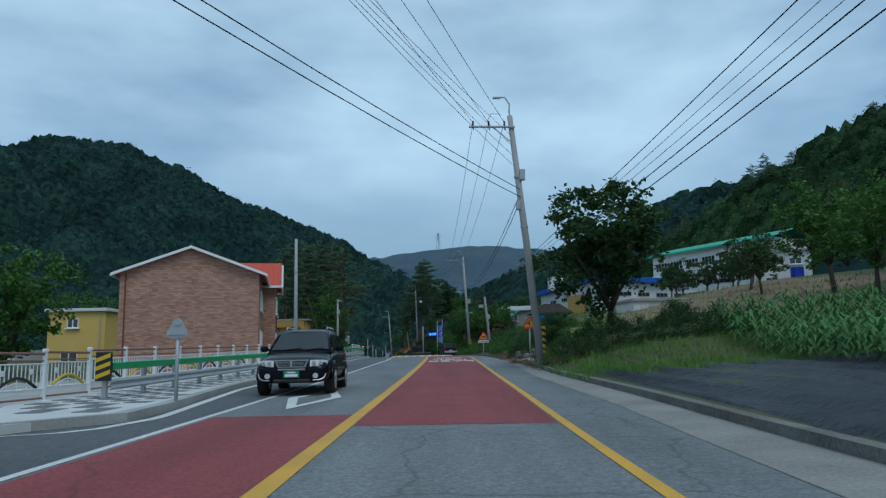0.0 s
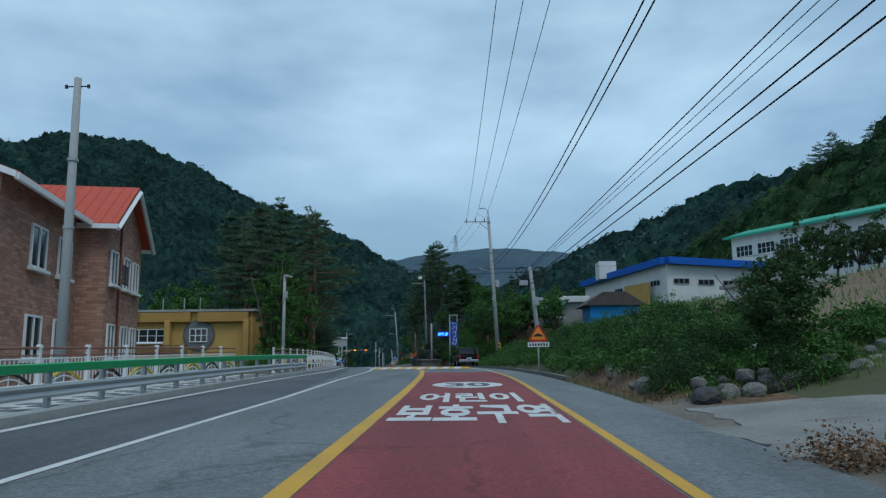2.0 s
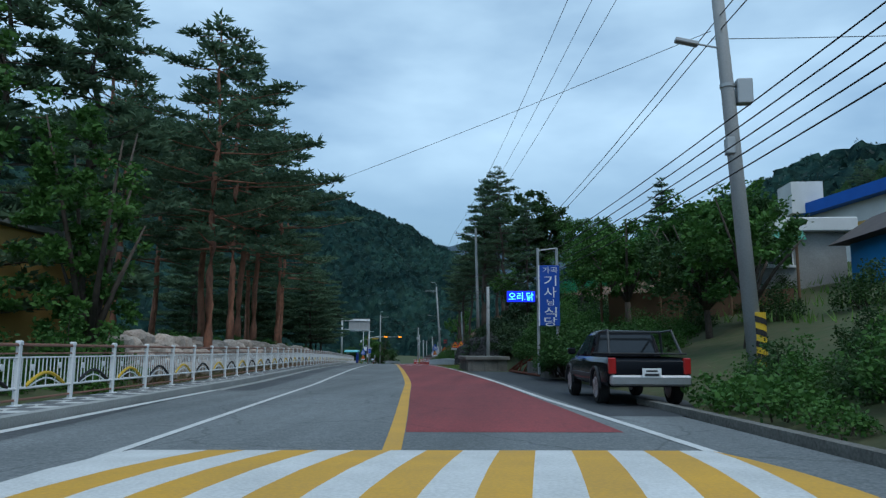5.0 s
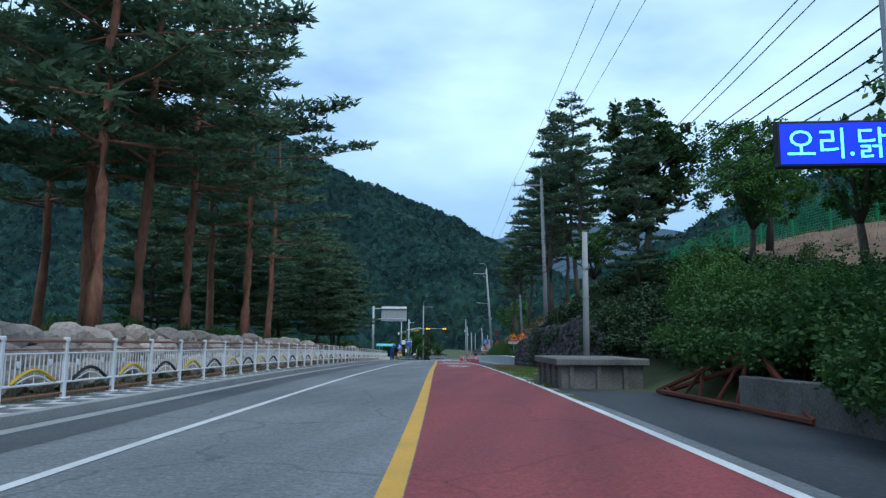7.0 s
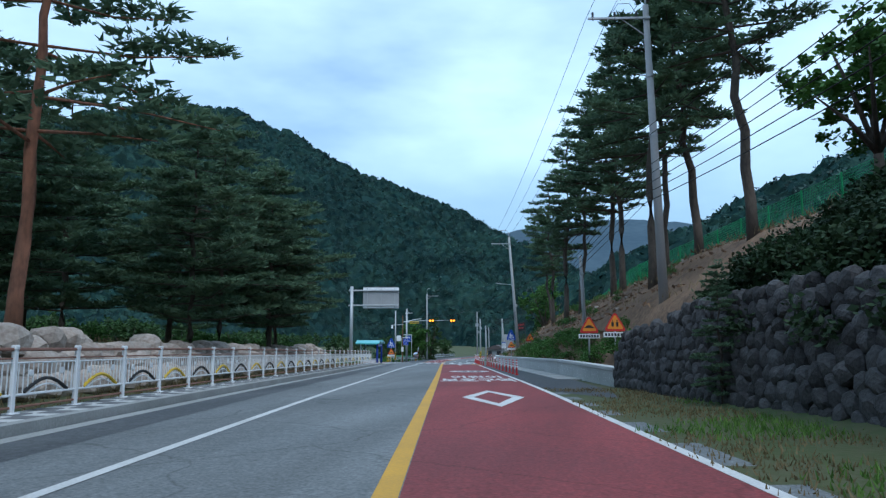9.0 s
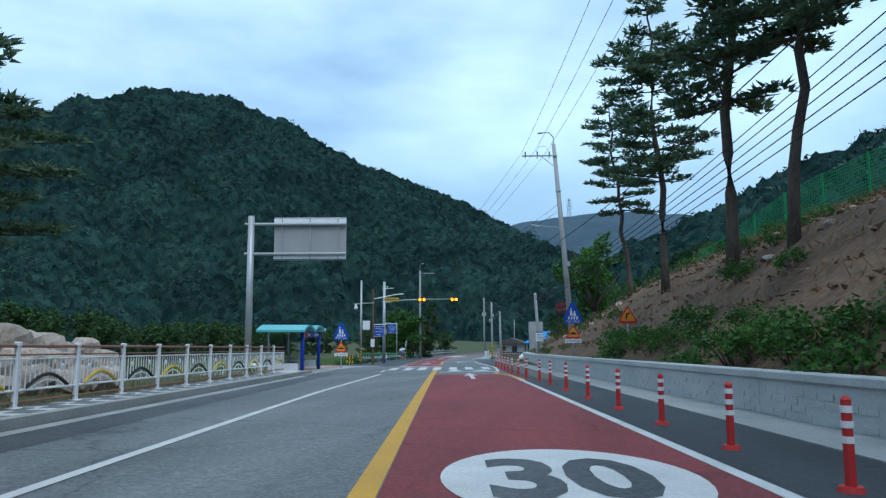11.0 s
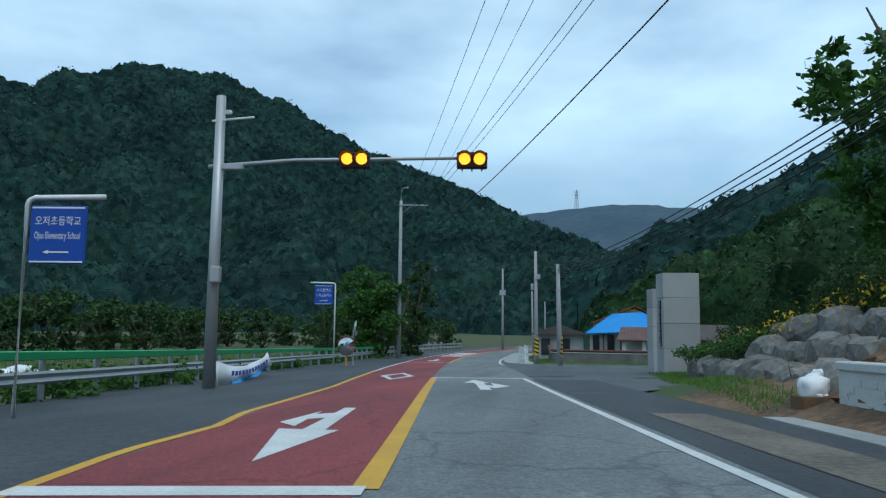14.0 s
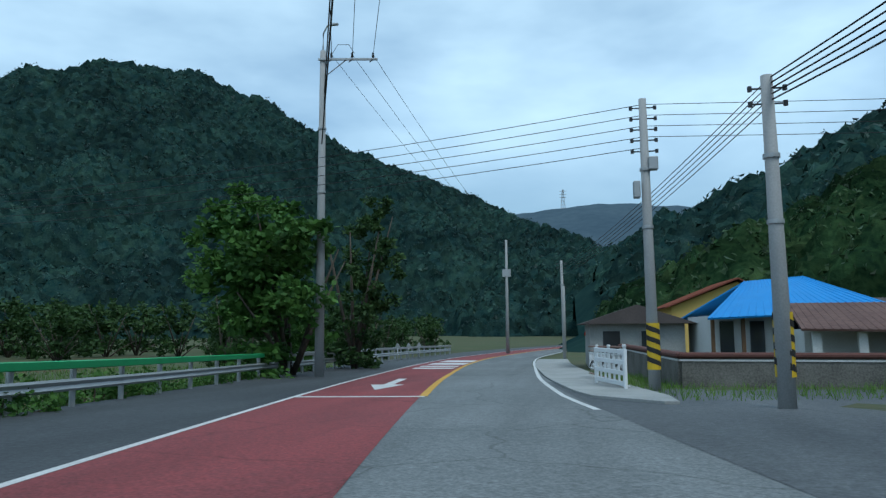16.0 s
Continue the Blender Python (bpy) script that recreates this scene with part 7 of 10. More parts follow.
p12 = utility_pole("distant pole with double crossarms and transformer", (-33.3, 324, -3.0), (-33.3, 324, 9.2), hazard=False, racks=3, boxes=((0, 8.6, 0.9, 0.8),))
p10 = utility_pole("concrete low-voltage pole with insulator racks and hazard bands", (-25.45, 265.9, -2.05), (-25.5, 265.9, 5.75), 0.16, 0.1, racks=5, boxes=((0.2, 6.0, 0.25, 0.35), (-0.25, 5.3, 0.18, 0.45)))
p11 = utility_pole("concrete pole with hazard bands beside the side road", (-23.75, 260.6, -1.9), (-23.85, 260.4, 4.35), 0.17, 0.11, racks=2)
p4 = utility_pole("low concrete pole carrying cable coils above the shrubs", (5.0, 76.4, 2.0), (4.5, 76.3, 7.3), 0.15, 0.1, rings=4, hazard=False, boxes=((-0.5, 4.3, 0.5, 0.3), (0.15, 3.2, 0.3, 0.5)))
p5 = utility_pole("thin concrete pole behind the white fence", (-12.0, 83.3, 0.8), (-12.0, 83.3, 7.8), 0.13, 0.09, hazard=False, low_lamp=(-11.7, 83.2, 7.7), boxes=((0.15, 5.6, 0.2, 0.5),))
p2 = utility_pole("plain concrete pole beside the brick building", (-10.6, 52.6, 0.2), (-10.65, 52.6, 9.9), 0.16, 0.1, hazard=False, racks=1)
p8 = utility_pole("plain concrete pole behind the concrete culvert box", (-3.45, 128.2, 1.0), (-3.45, 128.2, 6.5), 0.13, 0.1, hazard=False)
p14 = utility_pole("concrete pole with cable coils at the foot of the slope", (-17.2, 222.6, -0.5), (-17.5, 222.6, 4.6), 0.14, 0.1, rings=2, hazard=False)
p18 = utility_pole("slim concrete pole on the bare slope", tuple(at_xy(-8.2, 174.3, -0.1)), (-8.4, 174.2, 7.1), 0.13, 0.09, hazard=False)
p15 = utility_pole("thin pole beyond the village house", (-27.5, 300, -2.5), (-27.6, 300, 4.6), 0.13, 0.09, racks=2, hazard=False)
p16 = utility_pole("thin distant pole beyond the village houses", (-27.2, 330, -2.9), (-27.2, 330, 4.5), 0.12, 0.08, racks=1, hazard=False)
p0 = utility_pole("tall concrete power pole with crossarm beside the school yard", (-13.5, -24, -1.7), (-13.5, -24, 13.0), arm=(2.0, 0, 12.6), hazard=False)

ARM = {}
for nm, q, dx, dy in (("p0", (-11.5, -24.15, 12.7), -2.0, 0), ("p1", (3.31, 31.8, 11.58), -1.8, -0.1), ("p3", (2.92, 95.9, 13.95), -2.0, 0), ("p7", (-6.05, 159.7, 15.2), -2.2, -0.3),
                      ("p6", (-15.8, 211.8, 12.9), -1.9, -0.3), ("p9", (-37.2, 273.7, 10.7), 2.1, 0.35)):
    ARM[nm] = [Vector(q) + Vector((dx, dy, 0)) * (0.18 + 0.4 * k) + Vector((0, 0, 0.1)) for k in range(3)]
for a, b in (("p0", "p1"), ("p1", "p3"), ("p3", "p7"), ("p7", "p6")):
    for k in range(3):
        wire("power_line", ARM[a][k], ARM[b][k], 0.9 if a != "p7" else 0.7, 0.011, "thin bare power line between pole crossarms")
for k in range(3):
    wire("power_line", ARM["p6"][k], ARM["p9"][2 - k], 0.8, 0.011, "thin bare power line across the road")
for k in range(3):
    wire("power_line", ARM["p9"][k], V3(-33.3 + 0.7 * (k - 1), 324, 8.9), 0.8, 0.011, "thin bare power line between distant poles")
# bundles of telephone cable lower on the poles
for k, dz in enumerate((0, 0.35)):
    wire("telephone_cable", (-20.0, -20, 9.6 + dz), (3.72, 32.3, 8.28 + dz), 0.8, 0.018, "black telephone cable strung between the poles")
    wire("telephone_cable", (3.72, 32.3, 8.28 + dz), (3.1, 96.1, 9.9 + dz), 1.3, 0.018, "black telephone cable strung between the poles")
    wire("telephone_cable", (3.1, 96.1, 9.9 + dz), (-6.0, 159.8, 10.2 + dz), 1.4, 0.016, "black telephone cable strung between the poles")
wire("telephone_cable", (-6.0, 159.8, 9.5), (-15.4, 211.9, 7.3), 0.8, 0.022, "black telephone cable on the slope poles")
wire("telephone_cable", (-15.4, 211.9, 7.8), (-36.6, 272, 6.6), 1.2, 0.022, "black telephone cable across the road")
wire("telephone_cable", (-15.5, 211.9, 9.6), (-37.1, 273.7, 9.2), 1.0, 0.012, "thin cable across the road")
wire("telephone_cable", (-15.5, 211.9, 9.2), (-37.1, 273.7, 8.8), 1.0, 0.012, "thin cable across the road")
for k in range(5):
    z = 0.28 * k
    if k < 3:
        wire("slope_cable", (9.2 + 0.7 * k, -15, 9.5), (4.55, 76.3, 7.3 - 0.1 * k), 0.25, 0.02 if k == 0 else 0.012, "black cable running along the slope")
    else:
        wire("slope_cable", (11.3 + 0.9 * (k - 3), -15, 9.9), (4.55, 76.3, 6.5 - 0.25 * (k - 3)), 0.3, 0.024, "thick black cable running along the slope")
    wire("slope_cable", (4.5, 76.3, 7.1 - 0.22 * k), (-1.5 + 0.1 * k, 122, 7.4 - 0.3 * k), 0.5, 0.016, "black cable above the shrubs")
    wire("slope_cable", (-1.5 + 0.1 * k, 122, 7.4 - 0.3 * k), (-6.0, 159.8, 9.0 - 0.35 * k), 0.4, 0.016, "black cable above the stone wall")
    wire("slope_cable", (-6.0, 159.8, 9.0 - 0.35 * k), (-15.2, 211.8, 4.9 - 0.16 * k), 0.5, 0.016, "black cable along the slope")
    wire("slope_cable", (-15.2, 211.8, 4.9 - 0.16 * k), (-17.5, 222.6, 4.4 - 0.08 * k), 0.1, 0.014, "black cable along the slope")
for k in range(5):
    wire("village_cable", (-17.5, 222.6, 4.4 - 0.12 * k), (-23.8, 260.4, 4.3 - 0.11 * k), 0.55 + 0.07 * k, 0.018, "black cable to the village poles")
    wire("village_cable", (-23.8, 260.4, 4.3 - 0.13 * k), (-27.6, 300, 4.3 - 0.2 * k), 0.4, 0.014, "black cable between the village poles")
    wire("village_cable", (-25.5, 265.9, 5.6 - 0.3 * k), (-60, 276, 5.9 - 0.32 * k), 0.5, 0.010, "thin wire across the road")
    if k < 4:
        wire("village_cable", (-25.5, 265.9, 5.6 - 0.3 * k), (30, 268, 5.6 - 0.3 * k), 0.3, 0.009, "thin wire over the houses")
wire("street_span", (-24, 100, 12.4), (4.5, 76.3, 7.0), 1.0, 0.014, "black cable strung across the road")
wire("street_span", (-24, 100.1, 12.8), (4.5, 76.3, 7.25), 1.0, 0.014, "black cable strung across the road")
wire("street_span", (-22, 118, 8.2), (2.9, 96.1, 9.9), 0.3, 0.008, "thin cable strung across the road")
wire("street_span", (2.9, 96.1, 9.7), (30, 97, 11.0), 0.4, 0.010, "thin cable to the houses")
tg = bmesh.new()
box(tg, (-2.4, 82.0, 7.35), (0.26, 0.02, 0.2), Matrix.Rotation(0.3, 4, 'Z'))
box(tg, (-2.4, 81.98, 7.39), (0.18, 0.022, 0.06), Matrix.Rotation(0.3, 4, 'Z'))
solo("cable_tag", tg, M['white'], "small white tag hanging on the span cable", "tag")
for k in range(4):
    wire("power_line", (-17 + 1.0 * k, -22, 12.4 - 0.6 * k), (ARM["p1"][0].x + 0.3, 31.9, 11.1 - 0.45 * k), 0.9, 0.010, "thin wire crossing to the power pole")


# ---- signs ----
warning_sign("red-bordered junction warning sign on a steel post", at_xy(4.35, 36.3, -0.1), 0, 0.78, 1.95, "tee", name="warning_sign")
warning_sign("red-bordered speed hump warning sign with a white plate", at_xy(3.6, 64.4, -0.1), 3, 0.9, 1.55, "bump", plate=True)
warning_sign("red-bordered speed hump warning sign above the stone wall", Vector((-8.3, 162.4, 1.4)), 10, 0.9, 1.0, "bump", plate=True)
warning_sign("red-bordered children warning sign above the stone wall", Vector((-7.4, 159.2, 1.4)), 10, 0.9, 1.05, "kids", plate=True)
warning_sign("red-bordered bend warning sign on the slope", Vector((-12.6, 196.0, 0.9)), 10, 0.85, 1.0, "curve")
warning_sign("blue children's crossing plate over a speed hump sign, above the wall", Vector((-14.75, 201.9, 0.35)), 10, 0.78, 0.9, "bump", plate="어린이보호구역내", blue=True)
warning_sign("blue children's crossing plate over a speed hump sign beside the shelter", Vector((-28.0, 206.6, -0.75)), 10, 0.76, 1.2, "bump", plate="어린이보호구역내", blue=True)
warning_sign("back of a grey triangular road sign on a steel post", P(14.8, -3.95, 0.1), 0, 0.56, 1.32, back=True)
warning_sign("orange warning sign beside the village house", Vector((-26.2, 288, -2.4)), 6, 0.7, 1.6, "bump")
for x, y in ((-31.5, 296), (-33.5, 300), (-35, 304)):
    warning_sign("back of a small triangular sign on the bend", at_xy(cx(y) - 5.6, y), 5, 0.45, 1.0, back=True)
blue_board("blue school direction board on a white hooked post", Vector((-30.42, 224.15, -1.0)), 10, 0.82, 0.86, 2.26, ["오저초등학교", "Ojeo Elementary School", ""], -1)
blue_board("blue school direction board on a white hooked post beside the mirror", Vector((-36.42, 252.8, -1.75)), 10, 1.0, 1.05, 3.3, ["가곡중학교", "가곡고등학교", ""])


def gantry_sign():
    """The back of a large direction sign on a single mast."""
    g = thing("gantry_sign", "back of a large grey direction sign on a steel mast", "road sign", loc=(-30.0, 198.5, -0.4), rz=10)
    bm = bmesh.new()
    rod(bm, (0, 0, -0.4), (0, 0, 7.6), 0.17, 0.15, 14)
    part("mast", bm, M['steel'], g, smooth=True)
    for z in (5.75, 7.2):
        bm = bmesh.new()
        rod(bm, (-0.3, 0, z), (4.6, 0, z), 0.075, n=10)
        part("arm", bm, M['steel'], g)
    bm = bmesh.new()
    box(bm, (2.85, 0.12, 6.5), (3.5, 0.05, 2.1), None, 0.02)
    bd = part("board", bm, M['pole_c'], g)
    for x in (1.5, 2.85, 4.2):
        bm = bmesh.new()
        box(bm, (x, 0.06, 6.5), (0.05, 0.06, 2.0))
        part("stiffener", bm, M['steel'], bd)
    for z in (7.35, 5.65):
        bm = bmesh.new()
        box(bm, (2.85, 0.07, z), (3.5, 0.05, 0.25))
        part("edge_rib", bm, M['white'], bd)


gantry_sign()


def signal_mast():
    g = thing("signal_mast", "grey signal mast with a long arm and two amber flashing heads", "traffic signal", loc=(-31.95, 231.8, -1.25), rz=8)
    bm = bmesh.new()
    rod(bm, (0, 0, -0.3), (0, 0, 7.58), 0.16, 0.12, 14)
    part("mast", bm, M['steel'], g, smooth=True)
    bm = bmesh.new()
    tube(bm, [(-0.25, 0, 5.70), (2, 0.0, 5.88), (6.95, 0.0, 5.95)], [0.06, 0.05, 0.04], 8)
    part("arm", bm, M['steel'], g, smooth=True)
    bm = bmesh.new()
    box(bm, (0.3, 0, 5.70), (0.7, 0.16, 0.16), None, 0.02)
    part("arm_bracket", bm, M['steel'], g)
    for x in (3.55, 6.55):
        bm = bmesh.new()
        box(bm, (x, -0.02, 5.87), (0.78, 0.2, 0.42), None, 0.03)
        hd = part("signal_head", bm, M['black'], g)
        for dx in (-0.19, 0.19):
            bm = bmesh.new()
            rod(bm, (x + dx, -0.16, 5.89), (x + dx, -0.125, 5.89), 0.145, n=20)
            part("lamp", bm, M['signal_amber'], hd, "lit amber lamp")
            bm = bmesh.new()
            k = 14
            for i in range(k):
                a0, a1 = radians(-20 + 220 * i / k), radians(-20 + 220 * (i + 1) / k)
                q = [(x + dx + math.cos(a) * 0.165, yy, 5.89 + math.sin(a) * 0.165) for a, yy in ((a0, -0.12), (a1, -0.12), (a1, -0.36), (a0, -0.36))]
                q2 = [(x + dx + math.cos(a) * 0.175, yy, 5.89 + math.sin(a) * 0.175) for a, yy in ((a0, -0.12), (a1, -0.12), (a1, -0.36), (a0, -0.36))]
                bm.faces.new([bm.verts.new(p) for p in q])
                bm.faces.new([bm.verts.new(p) for p in q2[::-1]])
            part("visor", bm, M['black'], hd)
        bm = bmesh.new()
        for dx in (-0.25, 0, 0.25):
            rod(bm, (x + dx, -0.05, 5.70), (x + dx, -0.05, 5.57), 0.035, 0.01, 6)
        part("drip_spike", bm, M['black'], hd)
    bm = bmesh.new()
    box(bm, (0.12, -0.2, 2.9), (0.25, 0.2, 0.4), None, 0.02)
    part("control_box", bm, M['steel'], g)
    bm = bmesh.new()
    rod(bm, (-0.2, -0.05, 6.9), (0.9, -0.05, 7.0), 0.03, n=6)
    rod(bm, (0.3, -0.15, 7.1), (0.3, -0.35, 7.05), 0.06, n=8)
    part("small_camera", bm, M['white'], g)


signal_mast()


def camera_poles():
    g = thing("camera_pole", "grey surveillance pole with a dome camera, box and hazard band", "pole", "poles along the road", loc=(-30.9, 220.6, -0.95), rz=10)
    bm = bmesh.new()
    rod(bm, (0, 0, -0.3), (0, 0, 6.6), 0.09, 0.075, 12)
    part("shaft", bm, M['steel'], g, smooth=True)
    bm = bmesh.new()
    rod(bm, (-0.6, 0, 4.75), (1.0, 0, 4.85), 0.035, n=8)
    part("arm", bm, M['steel'], g)
    bm = bmesh.new()
    bmesh.ops.create_uvsphere(bm, u_segments=14, v_segments=8, radius=0.15, matrix=Matrix.Translation((-0.42, 0, 4.45)))
    rod(bm, (-0.42, 0, 4.5), (-0.42, 0, 4.75), 0.1, n=10)
    part("dome_camera", bm, M['white'], g)
    bm = bmesh.new()
    box(bm, (0.42, -0.12, 3.1), (0.55, 0.3, 0.7), None, 0.02)
    part("equipment_box", bm, M['white_fence'], g)
    stripes(g, 0.09, 0.4, 1.3)
    w = thing("wooden_pole", "dark slim pole with an arm carrying a yellow notice", "pole", "poles along the road", loc=(-30.1, 221.2, -0.98), rz=10)
    bm = bmesh.new()
    rod(bm, (0, 0, -0.3), (0, 0, 6.0), 0.09, 0.07, 10)
    part("shaft", bm, M['wood'], w)
    bm = bmesh.new()
    tube(bm, [(0, 0, 5.2), (1.8, 0, 5.55), (2.4, 0, 5.6)], 0.04, 7)
    part("arm", bm, M['white_fence'], w)
    bm = bmesh.new()
    box(bm, (1.45, -0.03, 5.15), (1.15, 0.04, 0.28))
    nb = part("notice_board", bm, M['yellow'], w)
    for k in range(6):
        bm = bmesh.new()
        box(bm, (1.0 + k * 0.18, -0.055, 5.15), (0.12, 0.006, 0.14))
        part("lettering_bar", bm, M['dark_steel'], nb)
    bm = bmesh.new()
    box(bm, (-0.02, -0.14, 1.75), (0.3, 0.16, 0.6), None, 0.03)
    part("meter_box", bm, M['white_fence'], w)
    b = thing("barricade", "short black and yellow striped barricade posts", "barricade", loc=(-31.6, 220.0, -1.0), rz=10)
    for k in range(2):
        bm = bmesh.new()
        box(bm, (0, 0, 0.35 + 0.4 * k), (0.5, 0.08, 0.28), None, 0.01)
        bb = part("board", bm, M['yellow'], b)
        for j in range(2):
            bm = bmesh.new()
            prism(bm, [(-0.2 + 0.22 * j, -0.14), (-0.1 + 0.22 * j, -0.14), (0.0 + 0.22 * j, 0.14), (-0.1 + 0.22 * j, 0.14)], 0.01, Matrix.Translation((0, -0.055, 0.35 + 0.4 * k)))
            part("stripe", bm, M['black'], bb)
    bm = bmesh.new()
    box(bm, (0, 0.06, 0.35), (0.08, 0.06, 1.0))
    part("post", bm, M['steel'], b)


camera_poles()


def restaurant_signs():
    g = thing("restaurant_sign", "tall blue restaurant sign with white letters on steel posts", "sign", loc=(-0.37, 108.75, 1.85), rz=4)
    for x in (-0.42, 0.35):
        bm = bmesh.new()
        rod(bm, (x, 0.1, -0.5), (x, 0.1, 4.6), 0.06, n=10)
        part("post", bm, M['steel'], g)
    bm = bmesh.new()
    rod(bm, (-0.42, 0.1, 4.5), (0.35, 0.1, 4.6), 0.03, n=8)
    part("cross_tube", bm, M['steel'], g)
    bm = bmesh.new()
    box(bm, (0, 0, 2.65), (0.86, 0.14, 2.45), None, 0.02)
    bd = part("board", bm, M['sign_blue'], g)
    for k, (tx, w, h, z) in enumerate((("가곡", 0.6, 0.24, 3.68), ("기", 0.5, 0.42, 3.25), ("사", 0.5, 0.42, 2.78), ("님", 0.28, 0.24, 2.38), ("식", 0.5, 0.4, 1.98), ("당", 0.5, 0.36, 1.6))):
        flat_text(tx, w, h, Matrix.Translation((0.05, -0.076, z)), M['white'], bd)
    bm = bmesh.new()
    box(bm, (-0.405, -0.075, 2.65), (0.05, 0.02, 2.45))
    part("edge_strip", bm, M['white'], bd)
    e = thing("led_sign", "lit blue dot-matrix advertising board beside the restaurant sign", "sign", loc=(-1.5, 108.6, 4.25), rz=4)
    bm = bmesh.new()
    box(bm, (0, 0, 0.2), (1.2, 0.12, 0.5), None, 0.01)
    ca = part("casing", bm, M['black'], e)
    bm = bmesh.new()
    box(bm, (0, -0.062, 0.2), (1.14, 0.006, 0.44))
    part("display", bm, M['led_blue'], e, "glowing blue display")
    flat_text("오리.닭", 1.0, 0.33, Matrix.Translation((0, -0.069, 0.2)), M['led_cyan'], e, "lit_letters")
    bm = bmesh.new()
    box(bm, (0.7, 0.08, 0.2), (0.4, 0.06, 0.1))
    part("bracket", bm, M['steel'], e)


restaurant_signs()


def bus_shelter():
    s = thing("bus_shelter", "bus shelter with blue posts, glass walls and a wavy teal roof", "bus shelter", loc=(-27.65, 199.52, zr(200) - 0.08), rz=9)
    s.scale = (0.95, 1.06, 0.86)
    # local x across (right towards the road), y along the road
    for y in (-0.1, 3.9):
        bm = bmesh.new()
        rod(bm, (0, y, 0), (0, y, 2.35), 0.1, n=16)
        part("post", bm, M['blue_steel'], s, smooth=True)
        bm = bmesh.new()
        rod(bm, (-1.7, y, 0), (-1.7, y, 2.35), 0.06, n=10)
        part("rear_post", bm, M['steel'], s)
    bm = bmesh.new()
    n = 28
    top, bot = [], []
    for i in range(n + 1):
        y = -1.0 + 5.55 * i / n
        z = 2.44 + 0.3 * abs(math.sin(math.pi * (y + 1.0) / 2.6))
        top.append((bm.verts.new((0.3, y, z)), bm.verts.new((-2.1, y, z + 0.02))))
        bot.append((bm.verts.new((0.3, y, z - 0.12)), bm.verts.new((-2.1, y, z - 0.1))))
    for i in range(n):
        bm.faces.new((top[i][0], top[i + 1][0], top[i + 1][1], top[i][1]))
        bm.faces.new((bot[i][0], bot[i][1], bot[i + 1][1], bot[i + 1][0]))
        bm.faces.new((top[i][0], bot[i][0], bot[i + 1][0], top[i + 1][0]))
        bm.faces.new((top[i][1], top[i + 1][1], bot[i + 1][1], bot[i][1]))
    bm.faces.new((top[0][0], top[0][1], bot[0][1], bot[0][0]))
    bm.faces.new((top[n][0], bot[n][0], bot[n][1], top[n][1]))
    bmesh.ops.recalc_face_normals(bm, faces=bm.faces)
    part("roof", bm, M['teal'], s, smooth=False)
    bm = bmesh.new()
    box(bm, (0.0, 1.9, 2.17), (0.06, 3.8, 0.3), None, 0.01)
    bd = part("name_board", bm, M['sign_blue'], s, "blue name board with white lettering")
    bm = bmesh.new()
    box(bm, (0.035, 0.55, 2.17), (0.012, 1.0, 0.26))
    part("red_panel", bm, M['sign_red'], bd)
    R = Matrix.Rotation(radians(90), 4, 'Z')
    flat_text("오저초교", 0.85, 0.2, Matrix.Translation((0.04, 2.05, 2.17)) @ R, M['white'], bd)
    for y, w in ((1.3, 0.4), (2.8, 0.35), (3.4, 0.5)):
        bm = bmesh.new()
        box(bm, (0.035, y, 2.17), (0.012, w, 0.12))
        part("lettering_bar", bm, M['white'], bd)
    gl = bpy.data.materials.new("shelter_glass")
    gl.use_nodes = True
    gb = gl.node_tree.nodes["Principled BSDF"]
    gb.inputs['Transmission Weight'].default_value = 1.0
    gb.inputs['Roughness'].default_value = 0.03
    gb.inputs['IOR'].default_value = 1.05
    gb.inputs['Base Color'].default_value = (0.72, 0.78, 0.78, 1)
    for (x, y, sx, sy) in ((-1.75, 1.9, 0.02, 3.9), (-0.95, 3.95, 1.5, 0.02), (-0.95, -0.15, 1.5, 0.02)):
        bm = bmesh.new()
        box(bm, (x, y, 1.4), (sx, sy, 1.6))
        part("glass_panel", bm, gl, s)
        bm = bmesh.new()
        box(bm, (x, y, 0.38), (sx + 0.02, sy + 0.02, 0.44))
        part("lower_panel", bm, M['white'], s)
    bm = bmesh.new()
    box(bm, (-1.35, 1.9, 0.48), (0.4, 2.6, 0.06), None, 0.01)
    part("bench_seat", bm, M['wood'], s)
    for y in (0.8, 3.0):
        bm = bmesh.new()
        box(bm, (-1.35, y, 0.22), (0.3, 0.25, 0.44), None, 0.02)
        part("bench_leg", bm, M['wood'], s)
    bm = bmesh.new()
    box(bm, (-1.7, 3.2, 1.6), (0.03, 0.5, 0.9))
    part("timetable", bm, M['dark_steel'], s)


bus_shelter()


